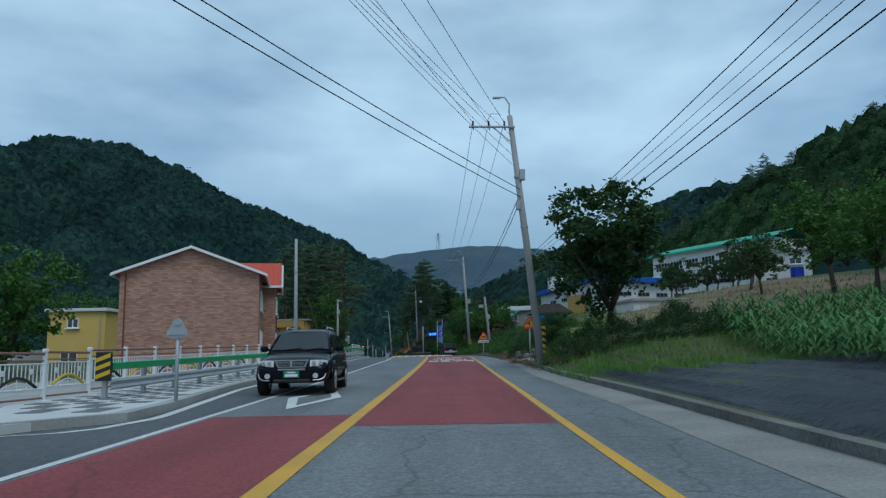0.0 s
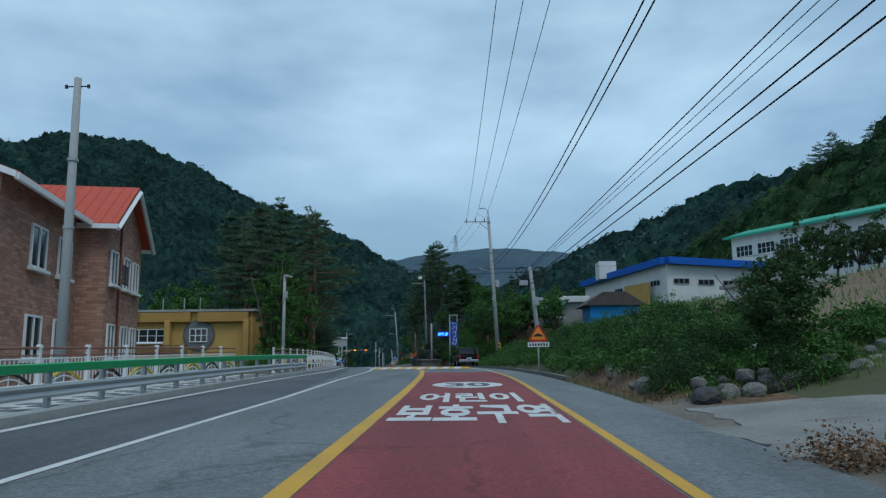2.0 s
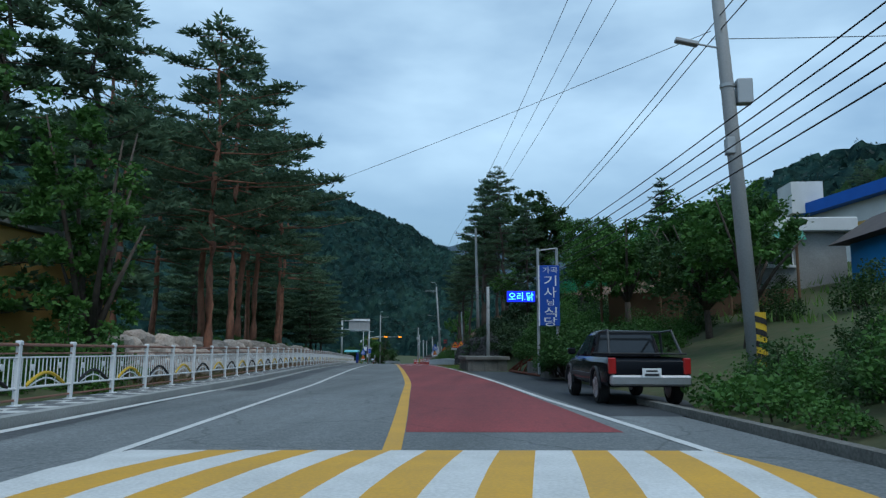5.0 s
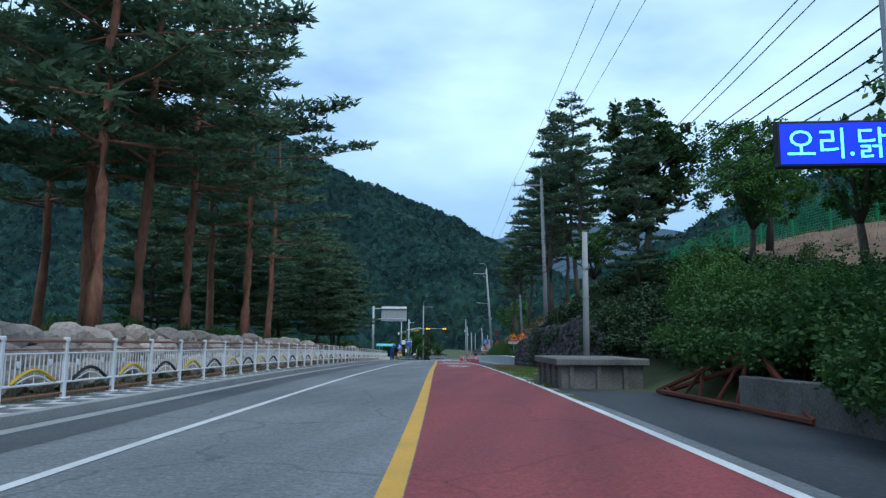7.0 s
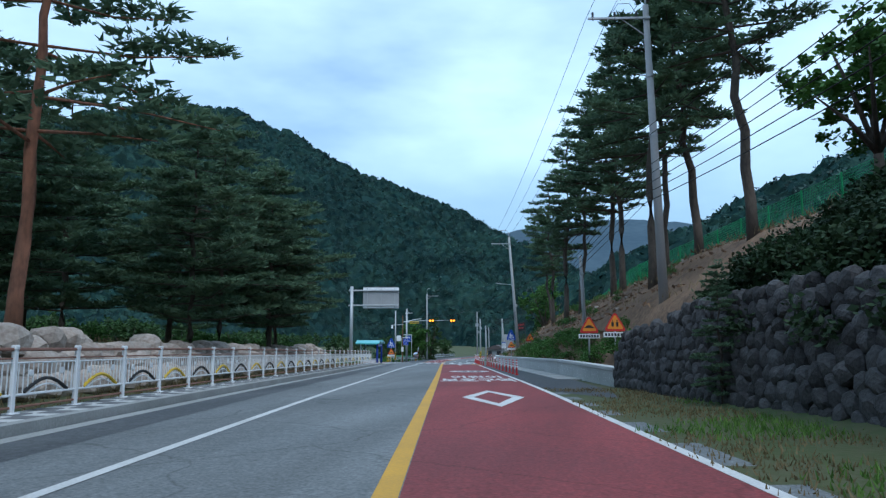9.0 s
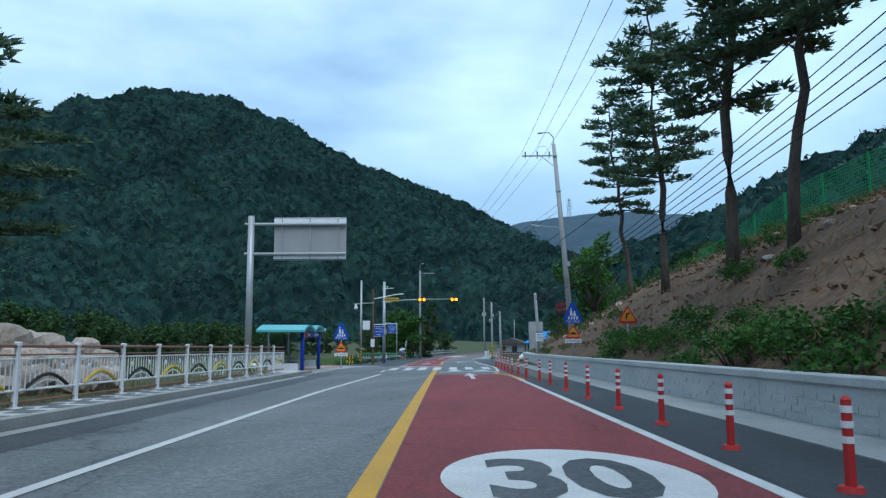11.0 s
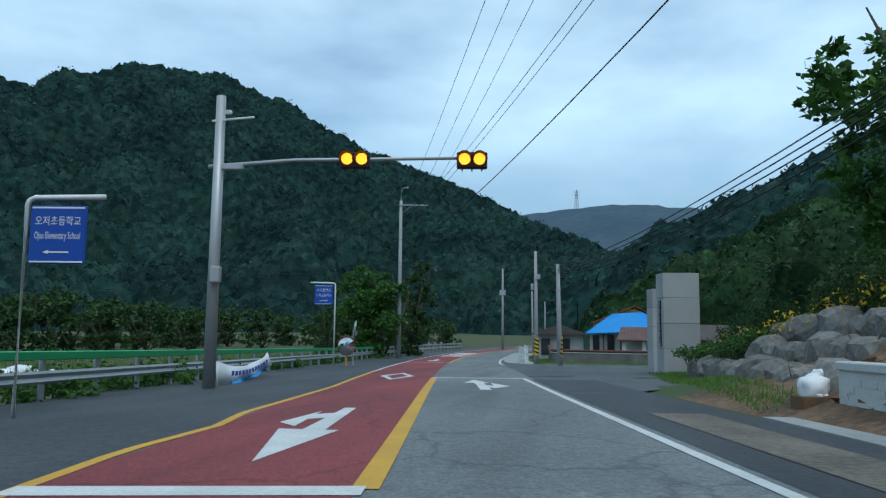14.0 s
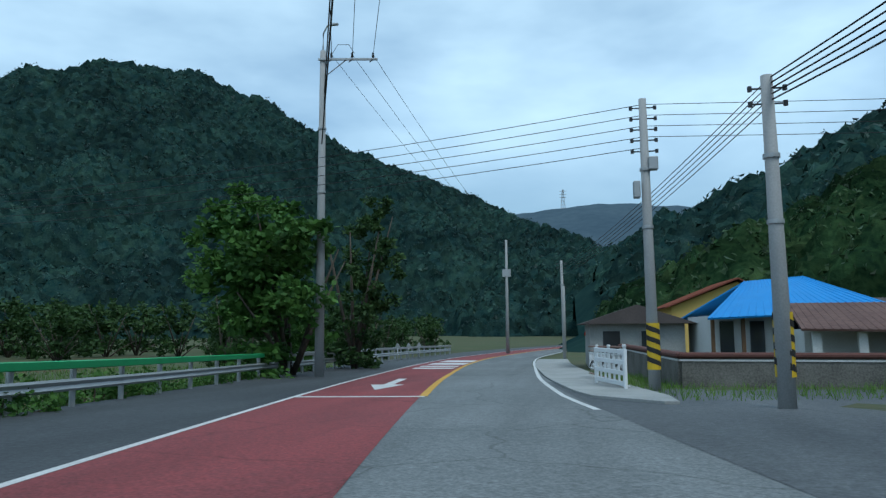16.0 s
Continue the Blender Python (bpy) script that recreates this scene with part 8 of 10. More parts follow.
# ---- banner, mirror, box ----
def banner():
    b = thing("banner", "sagging white and blue cloth banner tied along the guard rail", "banner", loc=(-32.1, 232.6, zr(233) - 0.3), rz=12)
    V, Fc = [], []
    n = 20
    for i in range(n + 1):
        u = i / n
        sag = 0.32 * 4 * u * (1 - u)
        w = 0.05 * math.sin(u * 17)
        V += [(-0.1 + w, u * 6.8, 0.95 - sag * 0.9), (-0.02 - w, u * 6.8, 0.25 - sag * 0.55 + 0.25 * u)]
    for i in range(n):
        Fc.append((2 * i, 2 * i + 1, 2 * i + 3, 2 * i + 2))
    ob = pydata("cloth", V, Fc, M['white'], True)
    ob.modifiers.new("s", 'SOLIDIFY').thickness = 0.01
    ob.parent = b
    V2, F2 = [], []
    for i in range(4, 19):
        u = i / n
        sag = 0.32 * 4 * u * (1 - u)
        w = 0.05 * math.sin(u * 17)
        z1, z0 = 0.95 - sag * 0.9, 0.25 - sag * 0.55 + 0.25 * u
        V2 += [(-0.06 + w + 0.05, u * 6.8, z0 + (z1 - z0) * 0.3), (-0.02 - w + 0.05, u * 6.8, z0 + (z1 - z0) * 0.08)]
    for i in range(14):
        F2.append((2 * i, 2 * i + 1, 2 * i + 3, 2 * i + 2))
    o2 = pydata("blue_stripe", V2, F2, M['roof_blue2'], True)
    o2.parent = b
    for k in range(12):
        u = 0.2 + 0.06 * k
        bm = bmesh.new()
        sag = 0.32 * 4 * u * (1 - u)
        box(bm, (0.03, u * 6.8, 0.68 - sag * 0.75 + 0.1 * u), (0.01, 0.26, 0.13))
        part("lettering_bar", bm, M['sign_blue'], b)


banner()


def road_mirror(loc, lab, r=0.42, z=2.1, m='steel', turn=20):
    g = thing("road_mirror", lab, "road mirror", loc=loc, rz=turn)
    bm = bmesh.new()
    rod(bm, (0, 0.1, -0.2), (0, 0.1, z), 0.045, n=10)
    part("post", bm, M['orange'] if m != 'steel' else M['steel'], g)
    bm = bmesh.new()
    rod(bm, (0, -0.02, z), (0, 0.06, z), r, r * 0.8, 32)
    part("housing", bm, M['rust'] if m != 'steel' else M['steel'], g)
    bm = bmesh.new()
    rings = []
    for k in range(7):
        q = r * 0.92 * (1 - k / 7)
        y = -0.025 - 0.09 * (1 - (q / r) ** 2)
        rings.append([bm.verts.new((math.cos(math.tau * i / 32) * q, y, z + math.sin(math.tau * i / 32) * q)) for i in range(32)])
    for a, b in zip(rings, rings[1:]):
        for i in range(32):
            bm.faces.new((a[i], a[(i + 1) % 32], b[(i + 1) % 32], b[i]))
    bm.faces.new(rings[-1])
    bmesh.ops.recalc_face_normals(bm, faces=bm.faces)
    part("mirror_face", bm, M['mirror'], g, "convex mirror", smooth=True)
    bm = bmesh.new()
    tube(bm, [(math.cos(radians(20 + 14 * i)) * (r + 0.02), -0.03, z + math.sin(radians(20 + 14 * i)) * (r + 0.02)) for i in range(11)], 0.03, 6)
    part("hood", bm, M['rust'] if m != 'steel' else M['steel'], g)


road_mirror(Vector((-34.98, 252.6, -1.75)), "round convex mirror with rust-brown housing behind the guard rail", 0.5, 1.05, 'o')
road_mirror(Vector((-34.75, 253.4, -1.8)), "round convex mirror turned edge-on on a steel post", 0.42, 2.0, turn=105)


def culvert_box():
    g = thing("culvert_box", "weathered concrete culvert box with an overhanging lid", "concrete box", loc=(-3.63, 123.38, 1.0), rz=10)
    bm = bmesh.new()
    box(bm, (0, 0, 0.33), (2.3, 4.1, 0.8), None, 0.03)
    part("body", bm, M['concrete_old'], g)
    bm = bmesh.new()
    box(bm, (0.0, 0, 0.80), (2.6, 4.4, 0.2), None, 0.03)
    part("lid", bm, M['concrete_old'], g)
    for x in (-0.85, -0.1, 0.65):
        bm = bmesh.new()
        box(bm, (x, -2.07, 0.33), (0.14, 0.1, 0.76), None, 0.02)
        part("rib", bm, M['concrete_old'], g)
    for y in (-1.4, -0.4, 0.7, 1.7):
        bm = bmesh.new()
        box(bm, (-1.17, y, 0.33), (0.1, 0.14, 0.76), None, 0.02)
        part("rib", bm, M['concrete_old'], g)
    t = thing("scrap_truss", "rusty red triangular roof truss leaning against the hedge", "scrap metal", loc=(-1.32, 115.6, 1.08), rz=-80)
    ends = (Vector((-4.0, 0, 0.08)), Vector((3.3, 0.1, 0.1)))
    top = Vector((0.3, 0.55, 1.18))
    for a, b in ((ends[0], ends[1]), (ends[0], top), (top, ends[1]), (ends[0] + Vector((0.6, 0.1, 0.05)), top - Vector((0.15, 0, 0.3)))):
        bm = bmesh.new()
        rod(bm, a, b, 0.06, n=6)
        part("chord", bm, M['rust'], t)
    for i in range(7):
        f = (i + 1) / 8
        low = ends[0].lerp(ends[1], f)
        f2 = f + 0.055 * (1 if i % 2 else -1)
        hi = ends[0].lerp(top, f2 / 0.589) if f2 < 0.589 else top.lerp(ends[1], (f2 - 0.589) / 0.411)
        bm = bmesh.new()
        rod(bm, low, hi, 0.04, n=5)
        part("lattice_bar", bm, M['rust'], t)


culvert_box()


def plank_pile():
    g = thing("plank_pile", "heap of weathered broken boards lying in the verge grass", "timber", loc=P(126.2, 4.3, 0.02), rz=head(126))
    rr = random.Random(66)
    for k in range(9):
        bm = bmesh.new()
        box(bm, (rr.uniform(-0.2, 0.2), rr.uniform(-0.25, 0.25), 0.05 + 0.035 * k), (rr.uniform(0.6, 1.3), rr.uniform(0.1, 0.2), 0.03), Matrix.Rotation(rr.uniform(-0.35, 0.35), 4, 'Z') @ Matrix.Rotation(rr.uniform(-0.08, 0.08), 4, 'Y'), 0.004)
        part("board", bm, M['plank'], g)


plank_pile()


# low planter wall and boulder below the restaurant hedge
pw = thing("planter_wall", "low mossy concrete wall below the restaurant hedge", "wall")
EDGE = [(101, 6.95), (105, 6.85), (107.3, 6.5), (109.2, 6.25), (114, 6.05)]
for i in range(6):
    y = 101.0 + i * 2.15
    a, b = P(y, lerp(EDGE, y), 0), P(y + 2.15, lerp(EDGE, y + 2.15), 0)
    d = b - a
    bm = bmesh.new()
    box(bm, (a + b) / 2 + Vector((0, 0, 0.25)), (d.length - 0.02, 0.3, 0.8), Matrix.Rotation(math.atan2(d.y, d.x), 4, 'Z'), 0.02)
    part("wall_block", bm, M['concrete_old'], pw)
bm = bmesh.new()
rock(bm, P(105.3, 7.75, 0.95), (0.85, 0.85, 0.72), 71, 3, 0.12)
solo("boulder", bm, M['stone_dark'], "large dark rounded boulder below the restaurant hedge", "boulder", smooth=True)
for k in range(9):
    bm = bmesh.new()
    rr = random.Random(80 + k)
    rock(bm, P(103.0 + rr.uniform(0, 1.4), 7.3 + rr.uniform(-0.2, 0.6), 0.5 + rr.uniform(0, 0.3)), (0.22, 0.2, 0.15), 90 + k, 1)
    solo("rubble_stone", bm, M['stone_mid'], "grey rubble stone heaped beside the boulder", "stone", "", "rubble stones")


# restaurant terrace
def restaurant():
    g = thing("restaurant_terrace", "hillside restaurant terrace with green tarpaulin roof and brown wall", "building", loc=(6.5, 113, 3.2), rz=-20)
    bm = bmesh.new()
    box(bm, (0, 2.5, 0.6), (8, 5, 2.4))
    part("wall", bm, M['wood'], g)
    V, Fc = [], []
    for i in range(9):
        for j in range(5):
            V.append((-4.6 + i * 1.15, -0.8 + j * 1.6, 3.6 + 0.3 * math.sin(i * 1.1) - 0.12 * (i % 2) + 0.35 * j - 0.05 * (j % 2)))
    for i in range(8):
        for j in range(4):
            Fc.append((i * 5 + j, i * 5 + j + 1, (i + 1) * 5 + j + 1, (i + 1) * 5 + j))
    ob = pydata("tarpaulin", V, Fc, M['tarp'], True)
    ob.modifiers.new("s", 'SOLIDIFY').thickness = 0.03
    ob.parent = g
    for x in (-4.2, -1.5, 1.5, 4.2):
        bm = bmesh.new()
        rod(bm, (x, -0.6, -1.0), (x, -0.6, 3.6), 0.06, n=8)
        part("post", bm, M['wood'], g)


restaurant()


# ---- vehicles ----
def wheel(parent, p, r, w, ax=1):
    wh = new("wheel")
    wh.parent = parent
    wh.location = p
    bm = bmesh.new()
    rod(bm, (-w / 2, 0, 0), (w / 2, 0, 0), r, n=26)
    bmesh.ops.bevel(bm, geom=[e for e in bm.edges if abs(e.verts[0].co.x - e.verts[1].co.x) < 1e-4], offset=0.04, segments=2, affect='EDGES')
    part("tyre", bm, M['tyre'], wh)
    bm = bmesh.new()
    rod(bm, (-w / 2 - 0.006, 0, 0), (w / 2 + 0.006, 0, 0), r * 0.62, n=20)
    for k in range(5):
        a = k * 1.2566
        box(bm, (w / 2 + 0.012, math.cos(a) * r * 0.34, math.sin(a) * r * 0.34), (0.02, 0.09, r * 0.5), Matrix.Rotation(a - 1.5708, 4, 'X'))
        box(bm, (-w / 2 - 0.012, math.cos(a) * r * 0.34, math.sin(a) * r * 0.34), (0.02, 0.09, r * 0.5), Matrix.Rotation(a - 1.5708, 4, 'X'))
    part("rim", bm, M['rim'], wh)


def loft(bm, secs):
    """A closed body through rings: each (y, half-width list of (x, z) from bottom to top)."""
    rings = []
    for y, prof in secs:
        ring = [bm.verts.new((x, y, z)) for x, z in prof] + [bm.verts.new((-x, y, z)) for x, z in prof[::-1]]
        rings.append(ring)
    k = len(rings[0])
    for a, b in zip(rings, rings[1:]):
        for i in range(k):
            bm.faces.new((a[i], a[(i + 1) % k], b[(i + 1) % k], b[i]))
    bm.faces.new(rings[0])
    bm.faces.new(rings[-1][::-1])
    bmesh.ops.recalc_face_normals(bm, faces=bm.faces)


def suv(label, loc, rz, pickup=False, paint='car_black', plate='plate_green'):
    """A boxy off-road car; its front looks along -y."""
    c = thing("pickup_truck" if pickup else "off_road_car", label, "car", loc=loc, rz=rz)
    L, W = (5.0, 1.86) if pickup else (4.65, 1.86)
    hw = W / 2
    bm = bmesh.new()
    lo = lambda y, zt, w=hw, zb=0.42: (y, [(w - 0.06, zb), (w, zb + 0.1), (w, 0.72), (w - 0.02, zt - 0.12), (w - 0.12, zt)])
    secs = [lo(-0.06, 0.74, hw - 0.22, 0.36), lo(0.05, 0.86, hw - 0.1, 0.32), lo(0.3, 0.93, hw - 0.03, 0.34), lo(1.0, 1.0), lo(1.3, 1.04), lo(L - 0.4, 1.04), lo(L - 0.1, 1.02, hw - 0.03), lo(L, 0.96, hw - 0.08, 0.5)]
    loft(bm, secs)
    ob = part("body", bm, M[paint], c, smooth=True)
    bv = ob.modifiers.new("b", 'BEVEL')
    bv.width, bv.segments, bv.limit_method, bv.angle_limit = 0.05, 3, 'ANGLE', radians(25)
    bm = bmesh.new()
    ce = 3.2 if pickup else L - 0.12
    cs = [(1.15, 1.02, 0.82), (1.95, 1.58, 0.66), (2.35, 1.66, 0.64), (ce - 0.35, 1.66, 0.64), (ce - 0.1, 1.58, 0.66), (ce, 1.03, 0.80)]
    loft(bm, [(y, [(0.80, 1.05), (w + (0.80 - w) * 0.3, z * 0.75 + 0.27), (w, z - 0.05), (w - 0.12, z)]) for y, z, w in cs])
    part("cabin", bm, M[paint], c, smooth=True)

    def slab(nm, pts, m):
        b2 = bmesh.new()
        b2.faces.new([b2.verts.new(p) for p in pts])
        ob = part(nm, b2, M[m], c)
        ob.modifiers.new("s", 'SOLIDIFY').thickness = 0.012
    slab("windscreen", [(-0.74, 1.22, 1.08), (0.74, 1.22, 1.08), (0.58, 1.90, 1.565), (-0.58, 1.90, 1.565)], 'car_glass')
    slab("rear_window", [(-0.68, ce + 0.0, 1.12), (-0.6, ce - 0.085, 1.54), (0.6, ce - 0.085, 1.54), (0.68, ce + 0.0, 1.12)], 'car_glass')
    for sx in (-1, 1):
        ends = ((1.62, 2.55), (2.62, ce - 0.3)) if pickup else ((1.62, 2.5), (2.58, 3.4), (3.48, ce - 0.18))
        for a, b in ends:
            slab("side_window", [(sx * 0.812, a, 1.08), (sx * 0.812, b, 1.08), (sx * 0.685, b - 0.04, 1.54), (sx * 0.685, max(a + 0.1, 1.98), 1.54)], 'car_glass')
        bm = bmesh.new()
        rod(bm, (sx * 0.44, -0.03, 0.75), (sx * 0.8, 0.12, 0.76), 0.095, n=14)
        part("headlight", bm, M['lens'], c)
        bm = bmesh.new()
        rod(bm, (sx * 0.6, -0.1, 0.5), (sx * 0.6, 0.0, 0.5), 0.055, n=14)
        part("fog_lamp", bm, M['lens'], c)
        bm = bmesh.new()
        box(bm, (sx * (hw - 0.14), L - 0.03, 0.86), (0.16, 0.1, 0.34), None, 0.02)
        part("tail_lamp", bm, M['lamp_red'], c)
        bm = bmesh.new()
        box(bm, (sx * (hw + 0.07), 1.62, 1.16), (0.2, 0.12, 0.16), None, 0.03)
        part("door_mirror", bm, M[paint], c)
        bm = bmesh.new()
        box(bm, (sx * (hw + 0.005), 2.3, 0.62), (0.03, 2.6, 0.1), None, 0.01)
        part("side_strip", bm, M['dark_steel'], c)
        if not pickup:
            bm = bmesh.new()
            tube(bm, [(sx * 0.56, 2.2, 1.66), (sx * 0.56, 2.35, 1.73), (sx * 0.56, L - 0.7, 1.73), (sx * 0.56, L - 0.5, 1.66)], 0.02, 6)
            part("roof_rail", bm, M['steel'], c)
        for y in (0.92, L - 1.0):
            bm = bmesh.new()
            for i in range(9):
                a = radians(10 + 160 * i / 8)
                box(bm, (sx * (hw + 0.01), y + math.cos(a) * 0.43, 0.38 + math.sin(a) * 0.43), (0.06, 0.16, 0.05), Matrix.Rotation(a + 1.5708, 4, 'X'))
            part("wheel_arch", bm, M['dark_steel'], c)
            wheel(c, (sx * (hw - 0.12), y, 0.37), 0.37, 0.24)
    bm = bmesh.new()
    prism(bm, [(-0.26, 0.0), (0.26, 0.0), (0.36, 0.2), (-0.36, 0.2)], 0.08, Matrix.Translation((0, -0.02, 0.68)))
    gr = part("grille", bm, M['rim'], c, "silver grille")
    for k in range(4):
        bm = bmesh.new()
        box(bm, (0, -0.07, 0.715 + k * 0.042), (0.5 + 0.045 * k, 0.02, 0.022))
        part("grille_bar", bm, M['black'], gr)
    bm = bmesh.new()
    box(bm, (0, -0.02, 0.5), (1.62, 0.2, 0.3), None, 0.08)
    part("front_bumper", bm, M[paint], c)
    bm = bmesh.new()
    box(bm, (0, L + 0.04, 0.56), (1.7, 0.18, 0.22), None, 0.04)
    part("rear_bumper", bm, M['dark_steel'] if not pickup else M['rim'], c)
    for y, s in ((-0.13, 1), (L + 0.14, 1)):
        bm = bmesh.new()
        box(bm, (0, y, 0.58 if y < 0 else 0.72), (0.40, 0.012, 0.19), None, 0.004)
        pl = part("number_plate", bm, M[plate], c)
        for k in range(2):
            bm = bmesh.new()
            box(bm, (0, y + (-0.008 if y < 0 else 0.008), (0.62 if y < 0 else 0.76) - k * 0.08), (0.3 - 0.06 * (1 - k), 0.006, 0.035 + 0.02 * k))
            part("plate_bar", bm, M['white'] if plate == 'plate_green' else M['dark_steel'], pl)
    if pickup:
        bm = bmesh.new()
        box(bm, (0, 4.1, 1.115), (1.66, 1.6, 0.03), None, 0.01)
        part("bed_cover", bm, M['black'], c)
        bm = bmesh.new()
        for sx in (-1, 1):
            tube(bm, [(sx * 0.78, 3.35, 1.1), (sx * 0.7, 3.5, 1.6), (sx * 0.7, 4.3, 1.62), (sx * 0.78, 4.7, 1.1)], 0.03, 6)
        rod(bm, (-0.7, 3.5, 1.6), (0.7, 3.5, 1.6), 0.03, n=6)
        part("roll_bar", bm, M['dark_steel'], c)
    else:
        bm = bmesh.new()
        rod(bm, (0, 1.3, 1.06), (0.35, 1.42, 1.14), 0.012, n=5)
        part("wiper", bm, M['black'], c)
    return c


def black_car():
    """A rounded black off-road car; its front looks along -y."""
    c = thing("off_road_car", "glossy black off-road car with chrome grille in the oncoming lane", "car", loc=P(17.85, -2.27, 0.0), rz=2)
    L = 4.65

    def ring(y, w, zb, zt, crown):
        return (y, [(w * 0.5, zb), (w - 0.1, zb + 0.01), (w - 0.015, zb + 0.1), (w, 0.56), (w - 0.008, 0.70), (w - 0.05, zt - 0.08), (w - 0.14, zt - 0.015), (w * 0.45, zt + crown)])
    bm = bmesh.new()
    loft(bm, [ring(-0.02, 0.70, 0.40, 0.70, 0.0), ring(0.0, 0.77, 0.34, 0.74, 0.01), ring(0.1, 0.84, 0.31, 0.84, 0.02), ring(0.22, 0.88, 0.31, 0.91, 0.03), ring(0.55, 0.92, 0.33, 0.98, 0.035),
              ring(1.05, 0.93, 0.34, 1.04, 0.035), ring(1.32, 0.93, 0.35, 1.08, 0.02), ring(2.4, 0.935, 0.35, 1.10, 0.01), ring(L - 0.6, 0.93, 0.36, 1.10, 0.01), ring(L - 0.15, 0.90, 0.4, 1.07, 0.0), ring(L - 0.03, 0.85, 0.46, 1.0, 0.0), ring(L, 0.80, 0.5, 0.95, 0.0)])
    ob = part("body", bm, M['car_black'], c, smooth=True)
    sub = ob.modifiers.new("s", 'SUBSURF')
    sub.levels = sub.render_levels = 2
    bm = bmesh.new()
    ce = L - 0.1
    cs = [(1.22, 1.06, 0.80), (1.32, 1.13, 0.79), (2.0, 1.60, 0.66), (2.2, 1.67, 0.64), (2.7, 1.71, 0.635), (ce - 0.5, 1.69, 0.63), (ce - 0.16, 1.63, 0.62), (ce - 0.02, 1.14, 0.76), (ce, 1.05, 0.78)]
    loft(bm, [(y, [(0.84, 1.03), (0.83, 1.07), (w + (0.83 - w) * 0.5, (z + 1.07) / 2), (w, z - 0.07), (w - 0.07, z - 0.015), (w * 0.5, z)]) for y, z, w in cs])
    part("cabin", bm, M['car_black'], c, smooth=True)

    def sheet(nm, pts, m):
        b2 = bmesh.new()
        b2.faces.new([b2.verts.new(p) for p in pts])
        o2 = part(nm, b2, M[m], c)
        o2.modifiers.new("s", 'SOLIDIFY').thickness = 0.012
        return o2
    sheet("windscreen", [(-0.745, 1.30, 1.145), (0.745, 1.30, 1.145), (0.605, 1.975, 1.60), (0.3, 1.97, 1.622), (-0.3, 1.97, 1.622), (-0.605, 1.975, 1.60)], 'car_glass')
    sheet("rear_window", [(-0.68, ce + 0.0, 1.16), (-0.58, ce - 0.14, 1.58), (0.58, ce - 0.14, 1.58), (0.68, ce + 0.0, 1.16)], 'car_glass')
    for sx in (-1, 1):
        for a, b in ((1.6, 2.5), (2.58, 3.4), (3.48, ce - 0.22)):
            sheet("side_window", [(sx * 0.838, a, 1.11), (sx * 0.838, b, 1.11), (sx * 0.69, b - 0.05, 1.56), (sx * 0.69, max(a + 0.08, 2.02), 1.56)], 'car_glass')
        bm = bmesh.new()
        tube(bm, [(sx * 0.80, 1.26, 1.10), (sx * 0.70, 1.7, 1.45), (sx * 0.655, 2.02, 1.625)], 0.022, 6)
        part("windscreen_pillar", bm, M['car_black'], c, smooth=True)
        bm = bmesh.new()
        for k in range(6):
            u = k / 5
            x = 0.44 + 0.40 * u
            yy = -0.03 + 0.22 * u ** 2.2
            h0, h1 = 0.715 + 0.02 * u, 0.865 + 0.02 * u - 0.03 * u ** 3
            if k:
                q = [pv[0], (sx * x, yy, h0), (sx * x, yy + 0.06, h1), pv[1]]
                bm.faces.new([bm.verts.new(p) for p in (q if sx > 0 else q[::-1])])
            pv = ((sx * x, yy, h0), (sx * x, yy + 0.06, h1))
        hl = part("headlight", bm, M['lens'], c, "clear headlight lens")
        hl.modifiers.new("s", 'SOLIDIFY').thickness = 0.05
        for xx, yy in ((0.54, -0.03), (0.70, 0.03)):
            bm = bmesh.new()
            rod(bm, (sx * xx, yy - 0.005, 0.79), (sx * xx, yy + 0.03, 0.79), 0.05, n=16)
            part("reflector", bm, M['rim'], hl)
        bm = bmesh.new()
        rod(bm, (sx * 0.58, -0.055, 0.49), (sx * 0.58, 0.03, 0.49), 0.065, n=18)
        fg = part("fog_lamp", bm, M['lens'], c)
        bm = bmesh.new()
        tube(bm, [(sx * 0.52, -0.05, 0.385), (sx * 0.68, -0.035, 0.39), (sx * 0.78, 0.02, 0.44), (sx * 0.82, 0.07, 0.54)], 0.016, 6)
        part("chrome_trim", bm, M['rim'], fg)
        bm = bmesh.new()
        box(bm, (sx * 0.80, L - 0.05, 0.88), (0.14, 0.12, 0.34), None, 0.02)
        part("tail_lamp", bm, M['lamp_red'], c)
        bm = bmesh.new()
        box(bm, (sx * 1.0, 1.58, 1.17), (0.2, 0.1, 0.15), None, 0.04)
        rod(bm, (sx * 0.84, 1.6, 1.13), (sx * 0.94, 1.59, 1.15), 0.03, n=6)
        part("door_mirror", bm, M['car_black'], c)
        bm = bmesh.new()
        box(bm, (sx * 0.937, 2.35, 0.62), (0.025, 2.3, 0.07), None, 0.01)
        part("side_strip", bm, M['dark_steel'], c)
        bm = bmesh.new()
        box(bm, (sx * 0.94, 2.3, 0.33), (0.12, 1.9, 0.05), None, 0.02)
        part("side_step", bm, M['dark_steel'], c)
        for yy in (2.35, 3.2):
            bm = bmesh.new()
            box(bm, (sx * 0.945, yy, 0.93), (0.03, 0.17, 0.035), None, 0.01)
            part("door_handle", bm, M['car_black'], c)
        bm = bmesh.new()
        tube(bm, [(sx * 0.55, 2.35, 1.69), (sx * 0.55, 2.5, 1.76), (sx * 0.55, L - 0.85, 1.76), (sx * 0.55, L - 0.65, 1.68)], 0.022, 6)
        part("roof_rail", bm, M['rim'], c)
